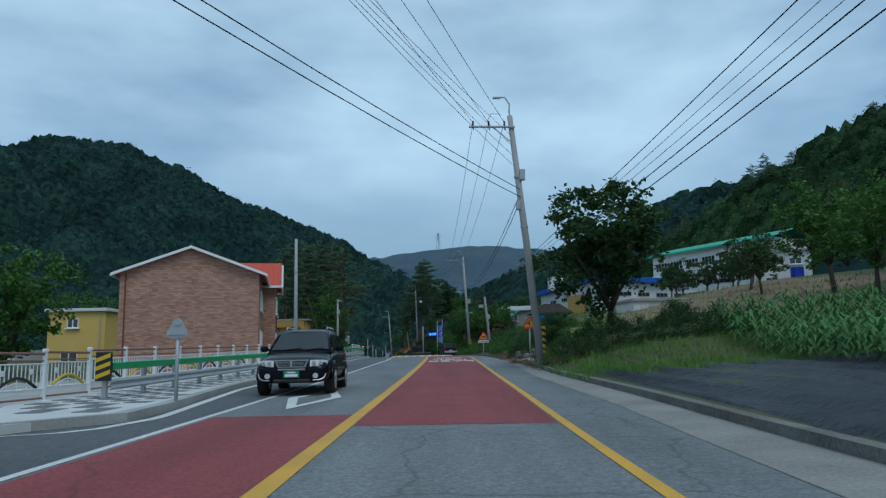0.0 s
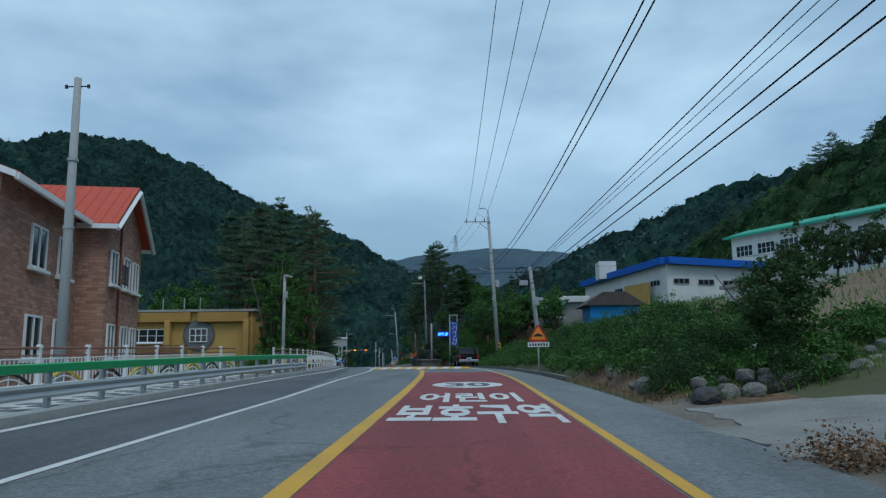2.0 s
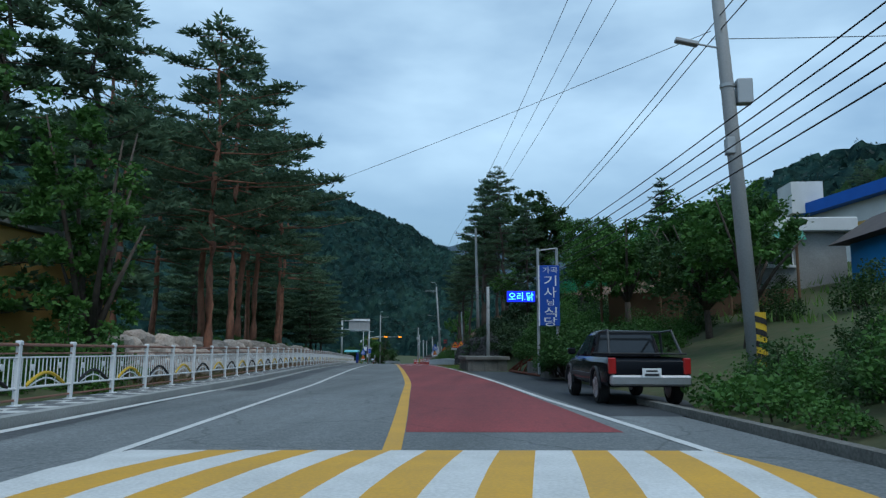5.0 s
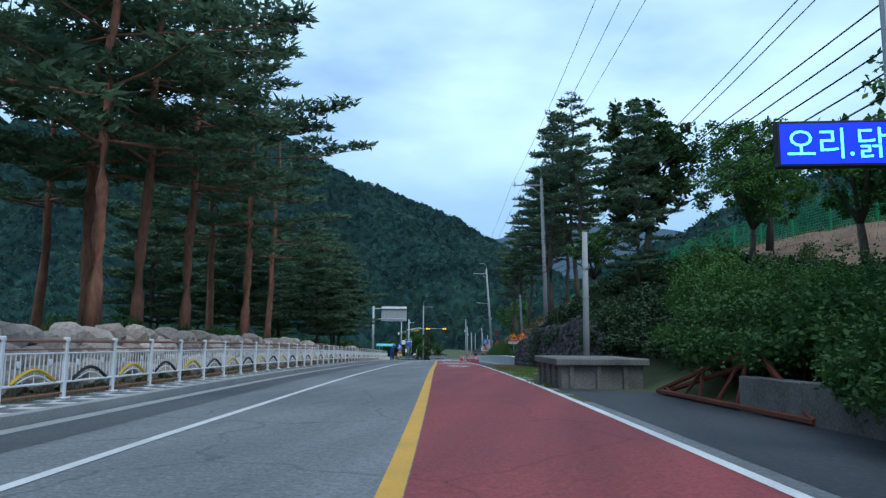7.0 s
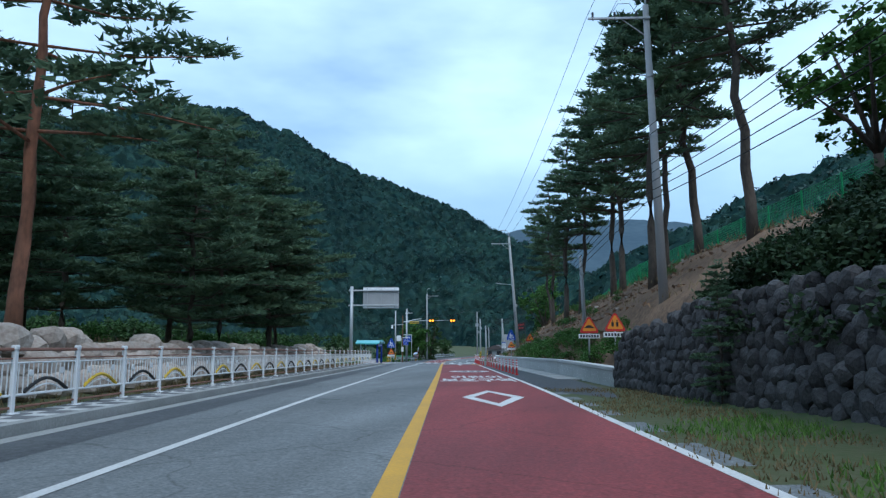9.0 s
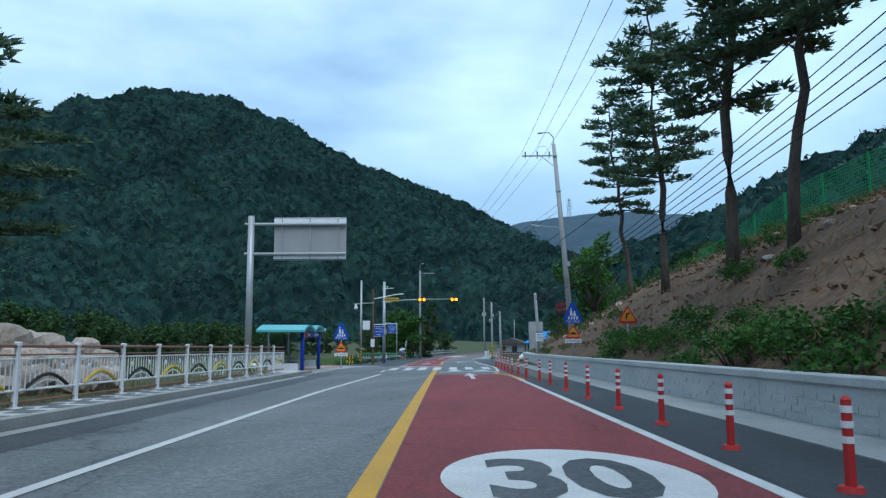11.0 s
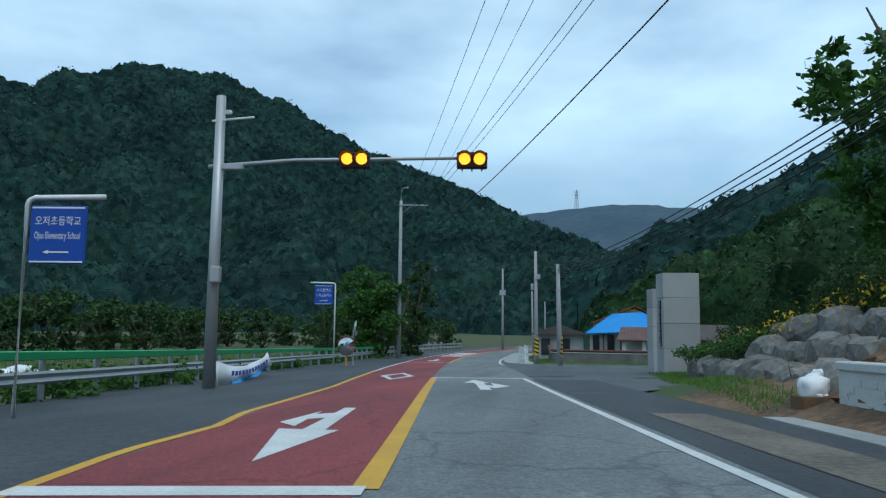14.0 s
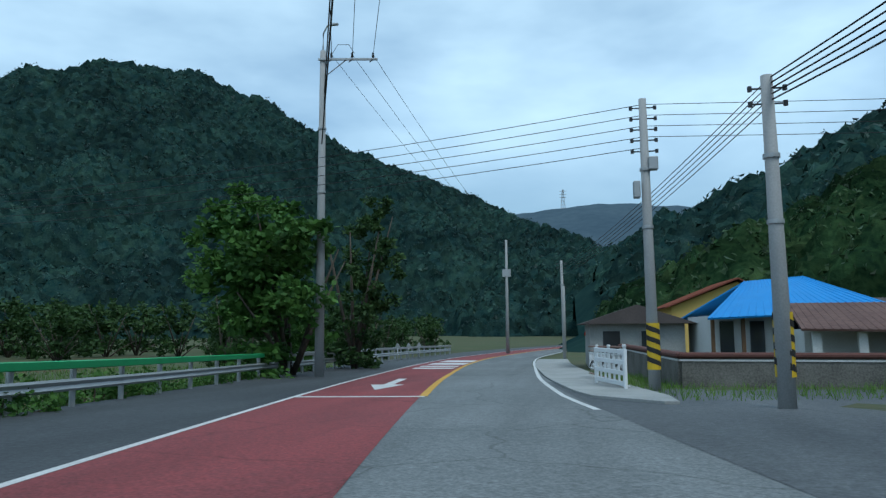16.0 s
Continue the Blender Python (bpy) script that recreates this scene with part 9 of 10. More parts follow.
        for yy in (0.92, L - 1.0):
            bm = bmesh.new()
            pts = [(sx * 0.925, yy + math.cos(radians(5 + 17 * i)) * 0.44, 0.37 + math.sin(radians(5 + 17 * i)) * 0.44) for i in range(11)]
            tube(bm, pts, 0.04, 6)
            part("wheel_arch", bm, M['car_black'], c, smooth=True)
            wheel(c, (sx * 0.835, yy, 0.37), 0.37, 0.25)
    bm = bmesh.new()
    prism(bm, [(-0.33, 0.0), (0.33, 0.0), (0.41, 0.19), (-0.41, 0.19)], 0.05, Matrix.Translation((0, -0.03, 0.69)))
    gr = part("grille", bm, M['rim'], c, "chrome grille frame")
    bm = bmesh.new()
    prism(bm, [(-0.30, 0.03), (0.30, 0.03), (0.37, 0.16), (-0.37, 0.16)], 0.02, Matrix.Translation((0, -0.075, 0.69)))
    part("grille_opening", bm, M['black'], gr)
    for k in range(3):
        bm = bmesh.new()
        box(bm, (0, -0.09, 0.752 + k * 0.034), (0.6 + 0.03 * k, 0.012, 0.009))
        part("grille_bar", bm, M['rim'], gr)
    bm = bmesh.new()
    box(bm, (0, -0.092, 0.785), (0.05, 0.02, 0.15), None, 0.005)
    part("grille_divider", bm, M['rim'], gr)
    bm = bmesh.new()
    box(bm, (0, -0.05, 0.645), (0.66, 0.04, 0.045), None, 0.015)
    part("bumper_trim", bm, M['rim'], c, "chrome strip above the plate")
    bm = bmesh.new()
    box(bm, (0, -0.01, 0.37), (0.9, 0.1, 0.09), None, 0.03)
    part("lower_intake", bm, M['black'], c)
    for yy, zz in ((-0.055, 0.53), (L + 0.01, 0.75)):
        sg = -1 if yy < 0 else 1
        bm = bmesh.new()
        box(bm, (0, yy, zz), (0.38, 0.014, 0.17), None, 0.004)
        pl = part("number_plate", bm, M['plate_green'], c)
        for k, (w, h, dz) in enumerate(((0.2, 0.03, 0.045), (0.3, 0.06, -0.025))):
            bm = bmesh.new()
            box(bm, (0, yy + sg * 0.009, zz + dz), (w, 0.004, h))
            part("plate_bar", bm, M['white'], pl)
    bm = bmesh.new()
    box(bm, (0, L + 0.02, 0.55), (1.66, 0.16, 0.2), None, 0.05)
    part("rear_bumper", bm, M['car_black'], c)
    for x0, x1 in ((-0.5, 0.02), (0.1, 0.6)):
        bm = bmesh.new()
        rod(bm, (x0, 1.27, 1.13), (x1, 1.34, 1.18), 0.012, n=5)
        part("wiper", bm, M['black'], c)


black_car()
suv("dark pickup truck parked on the shoulder beside the pole", P(99.2, 5.3, 0.005), 186, True, plate='white')
suv("small yellow-green car parked in the school yard below the fence", Vector((-12.4, 19.2, -1.55)), 60, False, 'car_green', 'white')


# ---- fences along the left footway ----
base_panel = fence_panel()
other = fence_panel(2.0, 'yellow')
base_panel.matrix_world = face_m(P(14.0, -7.3, 0.1), head(14))
other.matrix_world = face_m(P(16.0, -7.3, 0.1), head(16))
spots = [(y, -7.3, -7.3) for y in np.arange(18.0, 62.0, 2.0)] + [(y, -6.65, -6.65) for y in np.arange(66.0, 196.5, 2.0)]
for i, (y, o, o2) in enumerate(spots):
    a, b = P(y, o, 0.12), P(y + 2.0, o2, 0.12)
    d = b - a
    m = pose(a.x, a.y, a.z, math.degrees(math.asin(d.z / d.length)), 0, math.degrees(math.atan2(-d.x, d.y)))
    copy_thing(base_panel if i % 2 == 0 else other, m)
# panel before the village house
for k, y in enumerate((266.2, 268.6, 271.0)):
    a = P(y, 5.35, 0.05)
    copy_thing(base_panel, pose(a.x, a.y, a.z, -1, 0, head(y)))

guard_rail("steel guard rail with a green top rail along the footway", 16.0, 70.0, -5.95, 'green_rail')
guard_rail("steel guard rail with a green top rail above the paddy fields", 226.0, 275.0, -7.0, 'green_rail')
guard_rail("galvanised steel guard rail round the bend", 275.5, 320.0, -6.6, 'steel')
hz = thing("hazard_post", "black and yellow hazard board at the guard rail's end", "hazard board", loc=P(15.9, -5.95, 0.1))
bm = bmesh.new()
box(bm, (0, 0, 0.75), (0.34, 0.08, 0.62), None, 0.01)
hbd = part("board", bm, M['black'], hz)
for k in range(3):
    bm = bmesh.new()
    prism(bm, [(-0.16, -0.05), (-0.16, 0.04), (0.16, 0.16), (0.16, 0.07)], 0.006, Matrix.Translation((0, -0.048, 0.52 + 0.18 * k)))
    part("stripe", bm, M['yellow'], hbd)

# red posts
first = delineator("red flexible post with white reflective bands", P(165.5, 3.85, 0.0))
k = 0
for y in [167.4, 169.4, 171.6, 174.0, 176.6, 179.3, 182.2, 185.2, 188.2, 190.8, 193.3, 195.7, 197.97, 200.28, 202.23, 204.22, 206.55, 209.0]:
    o = 3.85 if y < 192 else lerp([(192, 3.7), (198, 3.52), (210, 3.48)], y)
    p = P(y, o, 0.0)
    copy_thing(first, pose(p.x, p.y, p.z, 0, 0, 30 * k))
    k += 1


# concrete retaining wall in cast panels
LINE_O = [(150, 6.15), (205, 6.15), (226.2, 6.95)]
DROP = [(153, -0.42), (165, -0.26), (215, -0.26), (228, -0.05)]


def retaining_wall():
    w = thing("retaining_wall", "grey cast concrete retaining wall with a brick pattern", "wall", kind="structure")
    y = 154.2
    while y < 225:
        a, b = P(y, lerp(LINE_O, y), lerp(DROP, y)), P(y + 4.0, lerp(LINE_O, y + 4), lerp(DROP, y + 4))
        d = b - a
        mid = (a + b) / 2
        R = Matrix.Rotation(math.atan2(d.y, d.x), 4, 'Z') @ Matrix.Rotation(-math.atan2(d.z, math.hypot(d.x, d.y)), 4, 'Y')
        bm = bmesh.new()
        box(bm, mid + Vector((0, 0, 0.35)), (d.length - 0.015, 0.3, 1.1), R, 0.01)
        pn = part("panel", bm, M['cast'], w)
        bm = bmesh.new()
        box(bm, mid + Vector((0, 0, 0.94)), (d.length - 0.006, 0.4, 0.14), R, 0.02)
        part("coping", bm, M['cast'], w)
        side_ = R @ Vector((0, 1, 0))
        bm = bmesh.new()
        rr = random.Random(int(y))
        for row in range(6):
            for c in range(9):
                if rr.random() < 0.7:
                    q = mid + (d.normalized() * (-d.length / 2 + 0.35 + c * 0.42 + 0.2 * (row % 2))) + side_ * 0.148 + Vector((0, 0, 0.12 + row * 0.115))
                    box(bm, q, (rr.uniform(0.24, 0.38), 0.03, 0.085), R)
        part("cast_relief", bm, M['cast'], pn)
        y += 4.0


retaining_wall()

# plastic bags at the wall's end and pale field rubble
for k in range(14):
    rr = random.Random(400 + k)
    bm = bmesh.new()
    o, y = rr.uniform(-25, -19), rr.uniform(246, 256)
    rock(bm, on(o, y, 0.1), (rr.uniform(0.4, 1.1), rr.uniform(0.4, 0.8), 0.25), 420 + k, 1)
    solo("field_sack", bm, M['white'], "pale sacks and stones heaped in the paddy field", "sack", "", "field heaps")
# billboard at the slope's end
bb = thing("billboard", "long dark display board with red lettering on posts above the slope", "sign", loc=(-15.43, 229.0, 3.7), rz=-78)
bm = bmesh.new()
box(bm, (0, 0, 0), (6.1, 0.14, 1.15), None, 0.02)
bq = part("board", bm, M['black'], bb)
for k in range(11):
    for z in (0.24, -0.2):
        if (k * 7 + int(z > 0)) % 5 == 0:
            continue
        bm = bmesh.new()
        box(bm, (-2.5 + k * 0.5, -0.075, z), (0.3, 0.012, 0.24))
        part("lettering_bar", bm, M['sign_red'], bq)
for x in (-2.4, 0, 2.4):
    bm = bmesh.new()
    rod(bm, (x, 0.12, -4.2), (x, 0.12, 0.5), 0.05, n=8)
    part("post", bm, M['dark_steel'], bb)
# green mesh fence on the slope's top
gf = thing("mesh_fence", "green mesh fence along the top of the slope", "fence")
fy = [122 + 4.0 * i for i in range(27)]
for i, y in enumerate(fy):
    a = on(21.5 - 0.02 * (y - 122), y)
    bm = bmesh.new()
    rod(bm, a, a + Vector((0, 0, 2.0)), 0.05, n=6)
    part("post", bm, M['net'], gf)
    if i < len(fy) - 1:
        b = on(21.5 - 0.02 * (fy[i + 1] - 122), fy[i + 1])
        bm = bmesh.new()
        for k in range(13):
            z = 0.1 + 0.155 * k
            rod(bm, a + Vector((0, 0, z)), b + Vector((0, 0, z)), 0.012, n=3, caps=False)
        for k in range(1, 24):
            q = a.lerp(b, k / 24)
            rod(bm, q + Vector((0, 0, 0.1)), q + Vector((0, 0, 1.96)), 0.012, n=3, caps=False)
        part("mesh_panel", bm, M['net'], gf)
pt = bmesh.new()
for k in range(4):
    a = k * math.pi / 2
    c, s = math.cos(a), math.sin(a)
    tube(pt, [(-8.5 + 7 * c, 2245 + 7 * s, 320), (-8.5 + 1.5 * c, 2245 + 1.5 * s, 384)], 0.7, 4)
for z in (335, 345, 355, 365, 373, 380):
    h = 7 - 5.5 * (z - 320) / 64
    for k in range(4):
        a0, a1 = k * math.pi / 2, (k + 1) * math.pi / 2
        rod(pt, (-8.5 + h * math.cos(a0), 2245 + h * math.sin(a0), z), (-8.5 + h * math.cos(a1), 2245 + h * math.sin(a1), z - 6), 0.4, n=4)
for z in (362, 371, 379):
    rod(pt, (-18, 2245, z), (1, 2245, z), 0.6, n=4)
solo("pylon", pt, M['steel'], "lattice transmission pylon on the far ridge", "pylon")


def litter_bags():
    g = thing("rubbish_bag", "full white plastic rubbish bag beside the retaining wall", "bag", loc=P(226.9, 6.75, 0.25))
    bm = bmesh.new()
    rock(bm, (0, 0, 0.24), (0.24, 0.22, 0.22), 611, 3, 0.35)
    part("sack", bm, M['white'], g, smooth=True)
    bm = bmesh.new()
    rock(bm, (0.1, 0.05, 0.46), (0.09, 0.08, 0.08), 613, 2, 0.3)
    part("knot", bm, M['white'], g)
    c = thing("cardboard_box", "brown cardboard box stuffed with rubbish below the bag", "box", loc=P(226.9, 6.7, 0.0), rz=12)
    bm = bmesh.new()
    box(bm, (0, 0, 0.17), (0.5, 0.42, 0.34), None, 0.01)
    part("carton", bm, M['wood'], c)
    bm = bmesh.new()
    rock(bm, (0.05, -0.05, 0.36), (0.2, 0.17, 0.09), 612, 2, 0.2)
    part("filling", bm, M['white'], c)
    b = thing("barrier_panel", "white perforated plastic barrier panel at the footway", "barrier", loc=(-26.5, 267.2, -2.03), rz=14)
    for x in (-0.03, 0.03):
        bm = bmesh.new()
        rod(bm, (x, -1.4 if x < 0 else 1.4, 0), (x, -1.4 if x < 0 else 1.4, 1.05), 0.05, n=10)
        part("post", bm, M['white'], b)
    for k in range(4):
        bm = bmesh.new()
        box(bm, (0, 0, 0.14 + k * 0.28), (0.05, 2.8, 0.12), None, 0.01)
        part("rail", bm, M['white'], b)
    for k in range(7):
        bm = bmesh.new()
        box(bm, (0, -1.2 + k * 0.4, 0.56), (0.03, 0.1, 0.9))
        part("slat", bm, M['white'], b)


litter_bags()
mark("road_patch", [[(3.5, 241.3), (5.2, 242.0), (5.4, 243.6), (3.5, 242.5)]], M['asphalt_new'], "dark rectangular asphalt repair patch", z=0.014)

nb = thing("notice_board", "small white notice board on two thin posts on the slope", "sign", loc=(-17.20, 221.5, 0.32), rz=8)
bm = bmesh.new()
box(bm, (0, 0, 0.95), (0.52, 0.04, 0.75), None, 0.01)
nbb = part("board", bm, M['white'], nb)
bm = bmesh.new()
box(bm, (0, -0.025, 1.26), (0.5, 0.012, 0.1))
part("heading_bar", bm, M['sign_blue'], nbb)
for k in range(4):
    bm = bmesh.new()
    box(bm, (0, -0.025, 0.72 + k * 0.12), (0.4, 0.012, 0.03))
    part("lettering_bar", bm, M['dark_steel'], nbb)
for x in (-0.2, 0.2):
    bm = bmesh.new()
    rod(bm, (x, 0.03, -0.4), (x, 0.03, 1.3), 0.025, n=8)
    part("post", bm, M['steel'], nb)


# ---- trees ----
def plant(proto, spots):
    """The first spot takes the prototype, the others copies: (point, turn, scale)."""
    for i, (p, rz, s) in enumerate(spots):
        m = pose(p[0], p[1], p[2], 0, 0, rz)
        if i == 0:
            proto.matrix_world = m @ Matrix.Scale(s, 4)
        else:
            c = copy_thing(proto, m)
            c.scale = (s, s, s)


pa = pine("pine_tree", "tall red pine with bare trunk and flat needle pads", 17.0, 11, 0.33, 4.6, group="pines beside the road", dense=1.05, gap=1.47)
pb = pine("pine_tree", "tall red pine with reddish bare trunk", 16.0, 12, 0.38, 4.2, group="pines beside the road", lean=(0.03, 0.0), dense=0.9, gap=1.47)
pc = pine("pine_tree", "slender red pine with bare trunk", 14.5, 13, 0.36, 3.8, group="pines beside the road", lean=(-0.03, 0.02), dense=0.9, gap=1.47)
pd = pine("pine_tree", "dense dark pine with low branches", 14.0, 14, 0.14, 4.4, bark='bark', group="dense pines beside the road", dense=1.2)
pe = pine("pine_tree", "dense green pine with low spreading branches", 13.0, 15, 0.16, 4.6, bark='bark', group="dense pines beside the road", dense=1.2)
pf = pine("pine_tree", "grey-trunked pine on the bare slope", 18.0, 16, 0.36, 3.4, bark='bark', group="pines on the slope", lean=(0.03, 0))
pg = pine("pine_tree", "grey-trunked pine with bent trunk on the bare slope", 17.0, 17, 0.45, 3.3, bark='bark', group="pines on the slope", lean=(-0.09, 0))
ph = pine("spruce_tree", "dark narrow conical conifer", 15.0, 18, 0.08, 2.6, bark='bark', group="conifers")
plant(pa, [(at_xy(-15.4, 110.6), 10, 0.95), (at_xy(-18.32, 120.5), 130, 1.05), (at_xy(-20.75, 136.6), 250, 1.1)])
plant(pb, [(at_xy(-19.44, 124.5), 0, 1.05), (at_xy(-20.0, 128.9), 60, 1.05), (at_xy(-21.5, 112.0), 300, 1.0), (at_xy(-26.5, 122.0), 40, 1.1)])
plant(pc, [(at_xy(-22.5, 126.0), 0, 1.25), (at_xy(-24.7, 140.5), 90, 1.15), (at_xy(-28.5, 131), 180, 1.2), (at_xy(-24.3, 148.0), 220, 1.1)])
plant(pd, [(at_xy(-23.6, 156.3), 0, 0.68), (at_xy(-26.0, 163.5), 120, 0.8), (at_xy(-27.2, 172), 240, 0.82), (at_xy(-32, 160), 50, 0.85), (at_xy(-33, 148), 90, 0.9)])
plant(pe, [(at_xy(-28.0, 151), 20, 0.75), (at_xy(-25.6, 168.5), 140, 0.8), (at_xy(-30.0, 180), 260, 0.72), (at_xy(-32, 169), 80, 0.95), (at_xy(-36, 154), 180, 0.8), (at_xy(-39, 166), 0, 1.0), (at_xy(-38, 182), 33, 0.75)])
plant(ph, [(on(-12.0, 106), 0, 1.0), (on(-13.5, 102.5), 40, 0.95), (on(-16.5, 104), 80, 0.9), (at_xy(-6.0, 146.6), 120, 0.2), (at_xy(-0.6, 136.6), 200, 0.62), (on(14.5, 118), 10, 0.5)])
plant(pf, [(at_xy(-9.33, 192), 0, 0.95), (at_xy(-5.95, 183), 100, 0.95), (at_xy(-5.39, 181.5), 200, 0.98), (at_xy(-5.19, 165.4), 45, 1.0), (at_xy(-10.55, 200), 150, 0.8)])
plant(pg, [(at_xy(-11.0, 213.2), 0, 0.77), (at_xy(-2.81, 166.8), 20, 1.0), (at_xy(-8.2, 189), 140, 0.85), (at_xy(-2.3, 158.6), 35, 0.95), (at_xy(-3.7, 172.3), 90, 0.9)])

la = leaf_tree("maple_tree", "broad dark green broadleaf tree with a forked trunk", 7.6, 8.6, 21, 'leaf_dark', 0.2, 0.26, 120, 80)
plant(la, [(at_xy(7.5, 32.6, -0.35), 0, 0.87), (on(8.4, 49.4, -0.2), 130, 0.34), (on(11.0, 105.0), 90, 0.66), (on(13.5, 111.5), 200, 0.6)])
lj = leaf_tree("broadleaf_tree", "dense dark round-crowned tree on the bank", 9.6, 5.8, 36, 'leaf_dark', 0.26, 0.27, 190, 90, squash=1.15)
plant(lj, [(at_xy(0.3, 141.8), 0, 1.0)])
lk = leaf_tree("broadleaf_tree", "loose leafy tree with airy crown on the restaurant bank", 6.2, 5.6, 39, 'leaf', 0.3, 0.15, 120, 110, group="bank trees")
plant(lk, [(at_xy(3.3, 112.0), 0, 0.95), (at_xy(4.6, 133.5, 0.3), 70, 0.95), (at_xy(3.0, 130.0), 160, 0.75), (at_xy(4.2, 122.5), 230, 0.8)])
lb = leaf_tree("broadleaf_tree", "green broadleaf tree with an uneven crown", 7.0, 5.0, 22, 'leaf', 0.24, 0.24, 90, 52)
plant(lb, [(at_xy(-2.06, 147.8), 0, 0.74), (on(14.5, 234), 30, 1.4), (on(12.6, 113), 250, 0.85), (on(10.4, 101), 70, 0.75), (on(13, 106), 20, 0.8), (on(12, 92), 40, 0.7), (on(15.8, 238), 100, 0.9)])
lc = leaf_tree("broadleaf_tree", "large leafy tree beside the school yard", 14.0, 13.0, 23, 'leaf', 0.2, 0.42, 150, 55)
plant(lc, [(Vector((-40, 66, -1.4)), 0, 1.0), (Vector((-33, 118, 1.0)), 60, 0.8), (Vector((-40, 105, 1.0)), 160, 0.85), (Vector((-48, 128, 1.0)), 10, 0.9), (Vector((-52, 108, 0)), 200, 0.9)])
ld = leaf_tree("arborvitae", "dense green upright tree behind the fence", 10.5, 5.0, 24, 'leaf', 0.12, 0.2, 120, 90, squash=1.3)
plant(ld, [(Vector((-15.6, 93.5, 0.8)), 0, 1.0), (Vector((-13.8, 98.5, 1.0)), 140, 0.85)])
le = leaf_tree("roadside_tree", "green layered tree behind the guard rail", 6.8, 6.4, 25, 'leaf', 0.03, 0.26, 120, 90, squash=1.1)
plant(le, [(at_xy(-39.2, 275.0, -0.4), 0, 1.17), (on(-14, 300), 50, 0.7)])
lf = leaf_tree("roadside_tree", "tall ivy-clad tree behind the power pole", 9.6, 4.8, 26, 'leaf_dark', 0.03, 0.24, 110, 80, squash=1.2)
plant(lf, [(at_xy(-38.2, 283.0, -0.4), 0, 1.0), (on(-16, 291), 80, 0.6), (on(-11, 305), 10, 0.5), (on(-13, 318), 10, 0.5), (on(18, 300), 0, 0.6)])
lg = leaf_tree("broadleaf_tree", "spreading green tree above the maize field", 8.5, 8.5, 28, 'leaf', 0.25, 0.32, 90, 44, group="field trees")
plant(lg, [(at_xy(30.5, 56), 0, 1.0), (at_xy(29.0, 48), 90, 0.85), (at_xy(33, 44), 30, 1.0), (at_xy(38, 50), 200, 1.1), (at_xy(41, 60), 250, 1.1), (at_xy(46, 72), 10, 1.1), (at_xy(52, 84), 10, 1.1)])
# lone pines along the hill's skyline and dark trees on the terrace
pk = pine("pine_tree", "dark pine on the hill's skyline", 13.0, 19, 0.3, 3.6, bark='bark', group="skyline pines", dense=0.5)
sk = []
rr = random.Random(5)
for i in range(34):
    y = 95 + i * 7.6 + rr.uniform(-2, 2)
    x = float(np.interp(y, [p[1] for p in CREST_N], [p[0] for p in CREST_N])) - rr.uniform(0, 14)
    z = height_in(HILL_N, x, y)
    if z > 10:
        sk.append(((x, y, z - 1.0), rr.uniform(0, 360), rr.uniform(0.6, 1.05)))
plant(pk, sk)
tz = []
for i in range(16):
    x, y = rr.uniform(30, 60), rr.uniform(60, 120)
    tz.append(((x, y, at_xy(x, y).z), rr.uniform(0, 360), rr.uniform(0.5, 0.9)))
lh = leaf_tree("broadleaf_tree", "dark rounded tree on the school terrace", 7.5, 6.5, 27, 'leaf_dark', 0.2, 0.36, 60, 34, group="terrace trees")
plant(lh, tz)

belt = []
for i in range(60):
    x, y = rr.uniform(-100, -74), 215 + i * 2.4
    belt.append(((x, y, at_xy(x, y).z - 0.4), rr.uniform(0, 360), rr.uniform(0.75, 1.25)))
for i in range(16):
    x, y = rr.uniform(-58, -46), 300 + i * 5
    belt.append(((x, y, at_xy(x, y).z - 0.4), rr.uniform(0, 360), rr.uniform(0.7, 1.1)))
li = leaf_tree("broadleaf_tree", "dark leafy tree at the foot of the mountain", 7.0, 7.0, 35, 'leaf_dark', 0.02, 0.5, 54, 24, group="valley trees")
plant(li, belt)

# ---- shrubs ----
sa = shrub("shrub", "dense green roadside shrub", 3.2, 2.6, 31, 'leaf', 0.14, 64, 56, group="roadside shrubs")
sb = shrub("shrub", "uneven leafy shrub on the bank", 3.0, 2.4, 32, 'leaf_dark', 0.14, 60, 56, group="roadside shrubs")
sc = shrub("hedge_shrub", "loose leafy green shrub below the restaurant", 2.6, 1.9, 33, 'leaf_hedge', 0.13, 60, 90, group="restaurant hedge")
sd = shrub("weed_clump", "low leafy weeds at the road's edge", 1.6, 0.8, 34, 'leaf', 0.13, 26, 24, group="weeds", category="weeds")
r2 = random.Random(9)
A, B, C, D = [], [], [], []
for i in range(36):
    y = 52 + i * 1.22
    o = 7.2 + r2.uniform(-0.3, 0.9)
    (A if i % 2 else B).append((on(o, y, -0.2), r2.uniform(0, 360), r2.uniform(0.45, 0.7)))
    (B if i % 2 else A).append((on(o + (2.6 if y > 64 else 1.1) + r2.uniform(0, 1.0), y + 0.5, -0.2), r2.uniform(0, 360), r2.uniform(0.45, 0.7)))
    if i % 2 == 0 and y > 68:
        A.append((on(o + 6 + r2.uniform(0, 3), y, -0.2), r2.uniform(0, 360), r2.uniform(0.5, 0.8)))
for i in range(10):
    B.append((on(9.4 + r2.uniform(0, 3.5), 34 + i * 1.3, -0.3), r2.uniform(0, 360), r2.uniform(0.35, 0.65)))
for i in range(14):
    B.append((on(r2.uniform(11, 19), 92 + i * 2.6, -0.3), r2.uniform(0, 360), r2.uniform(0.5, 0.8)))
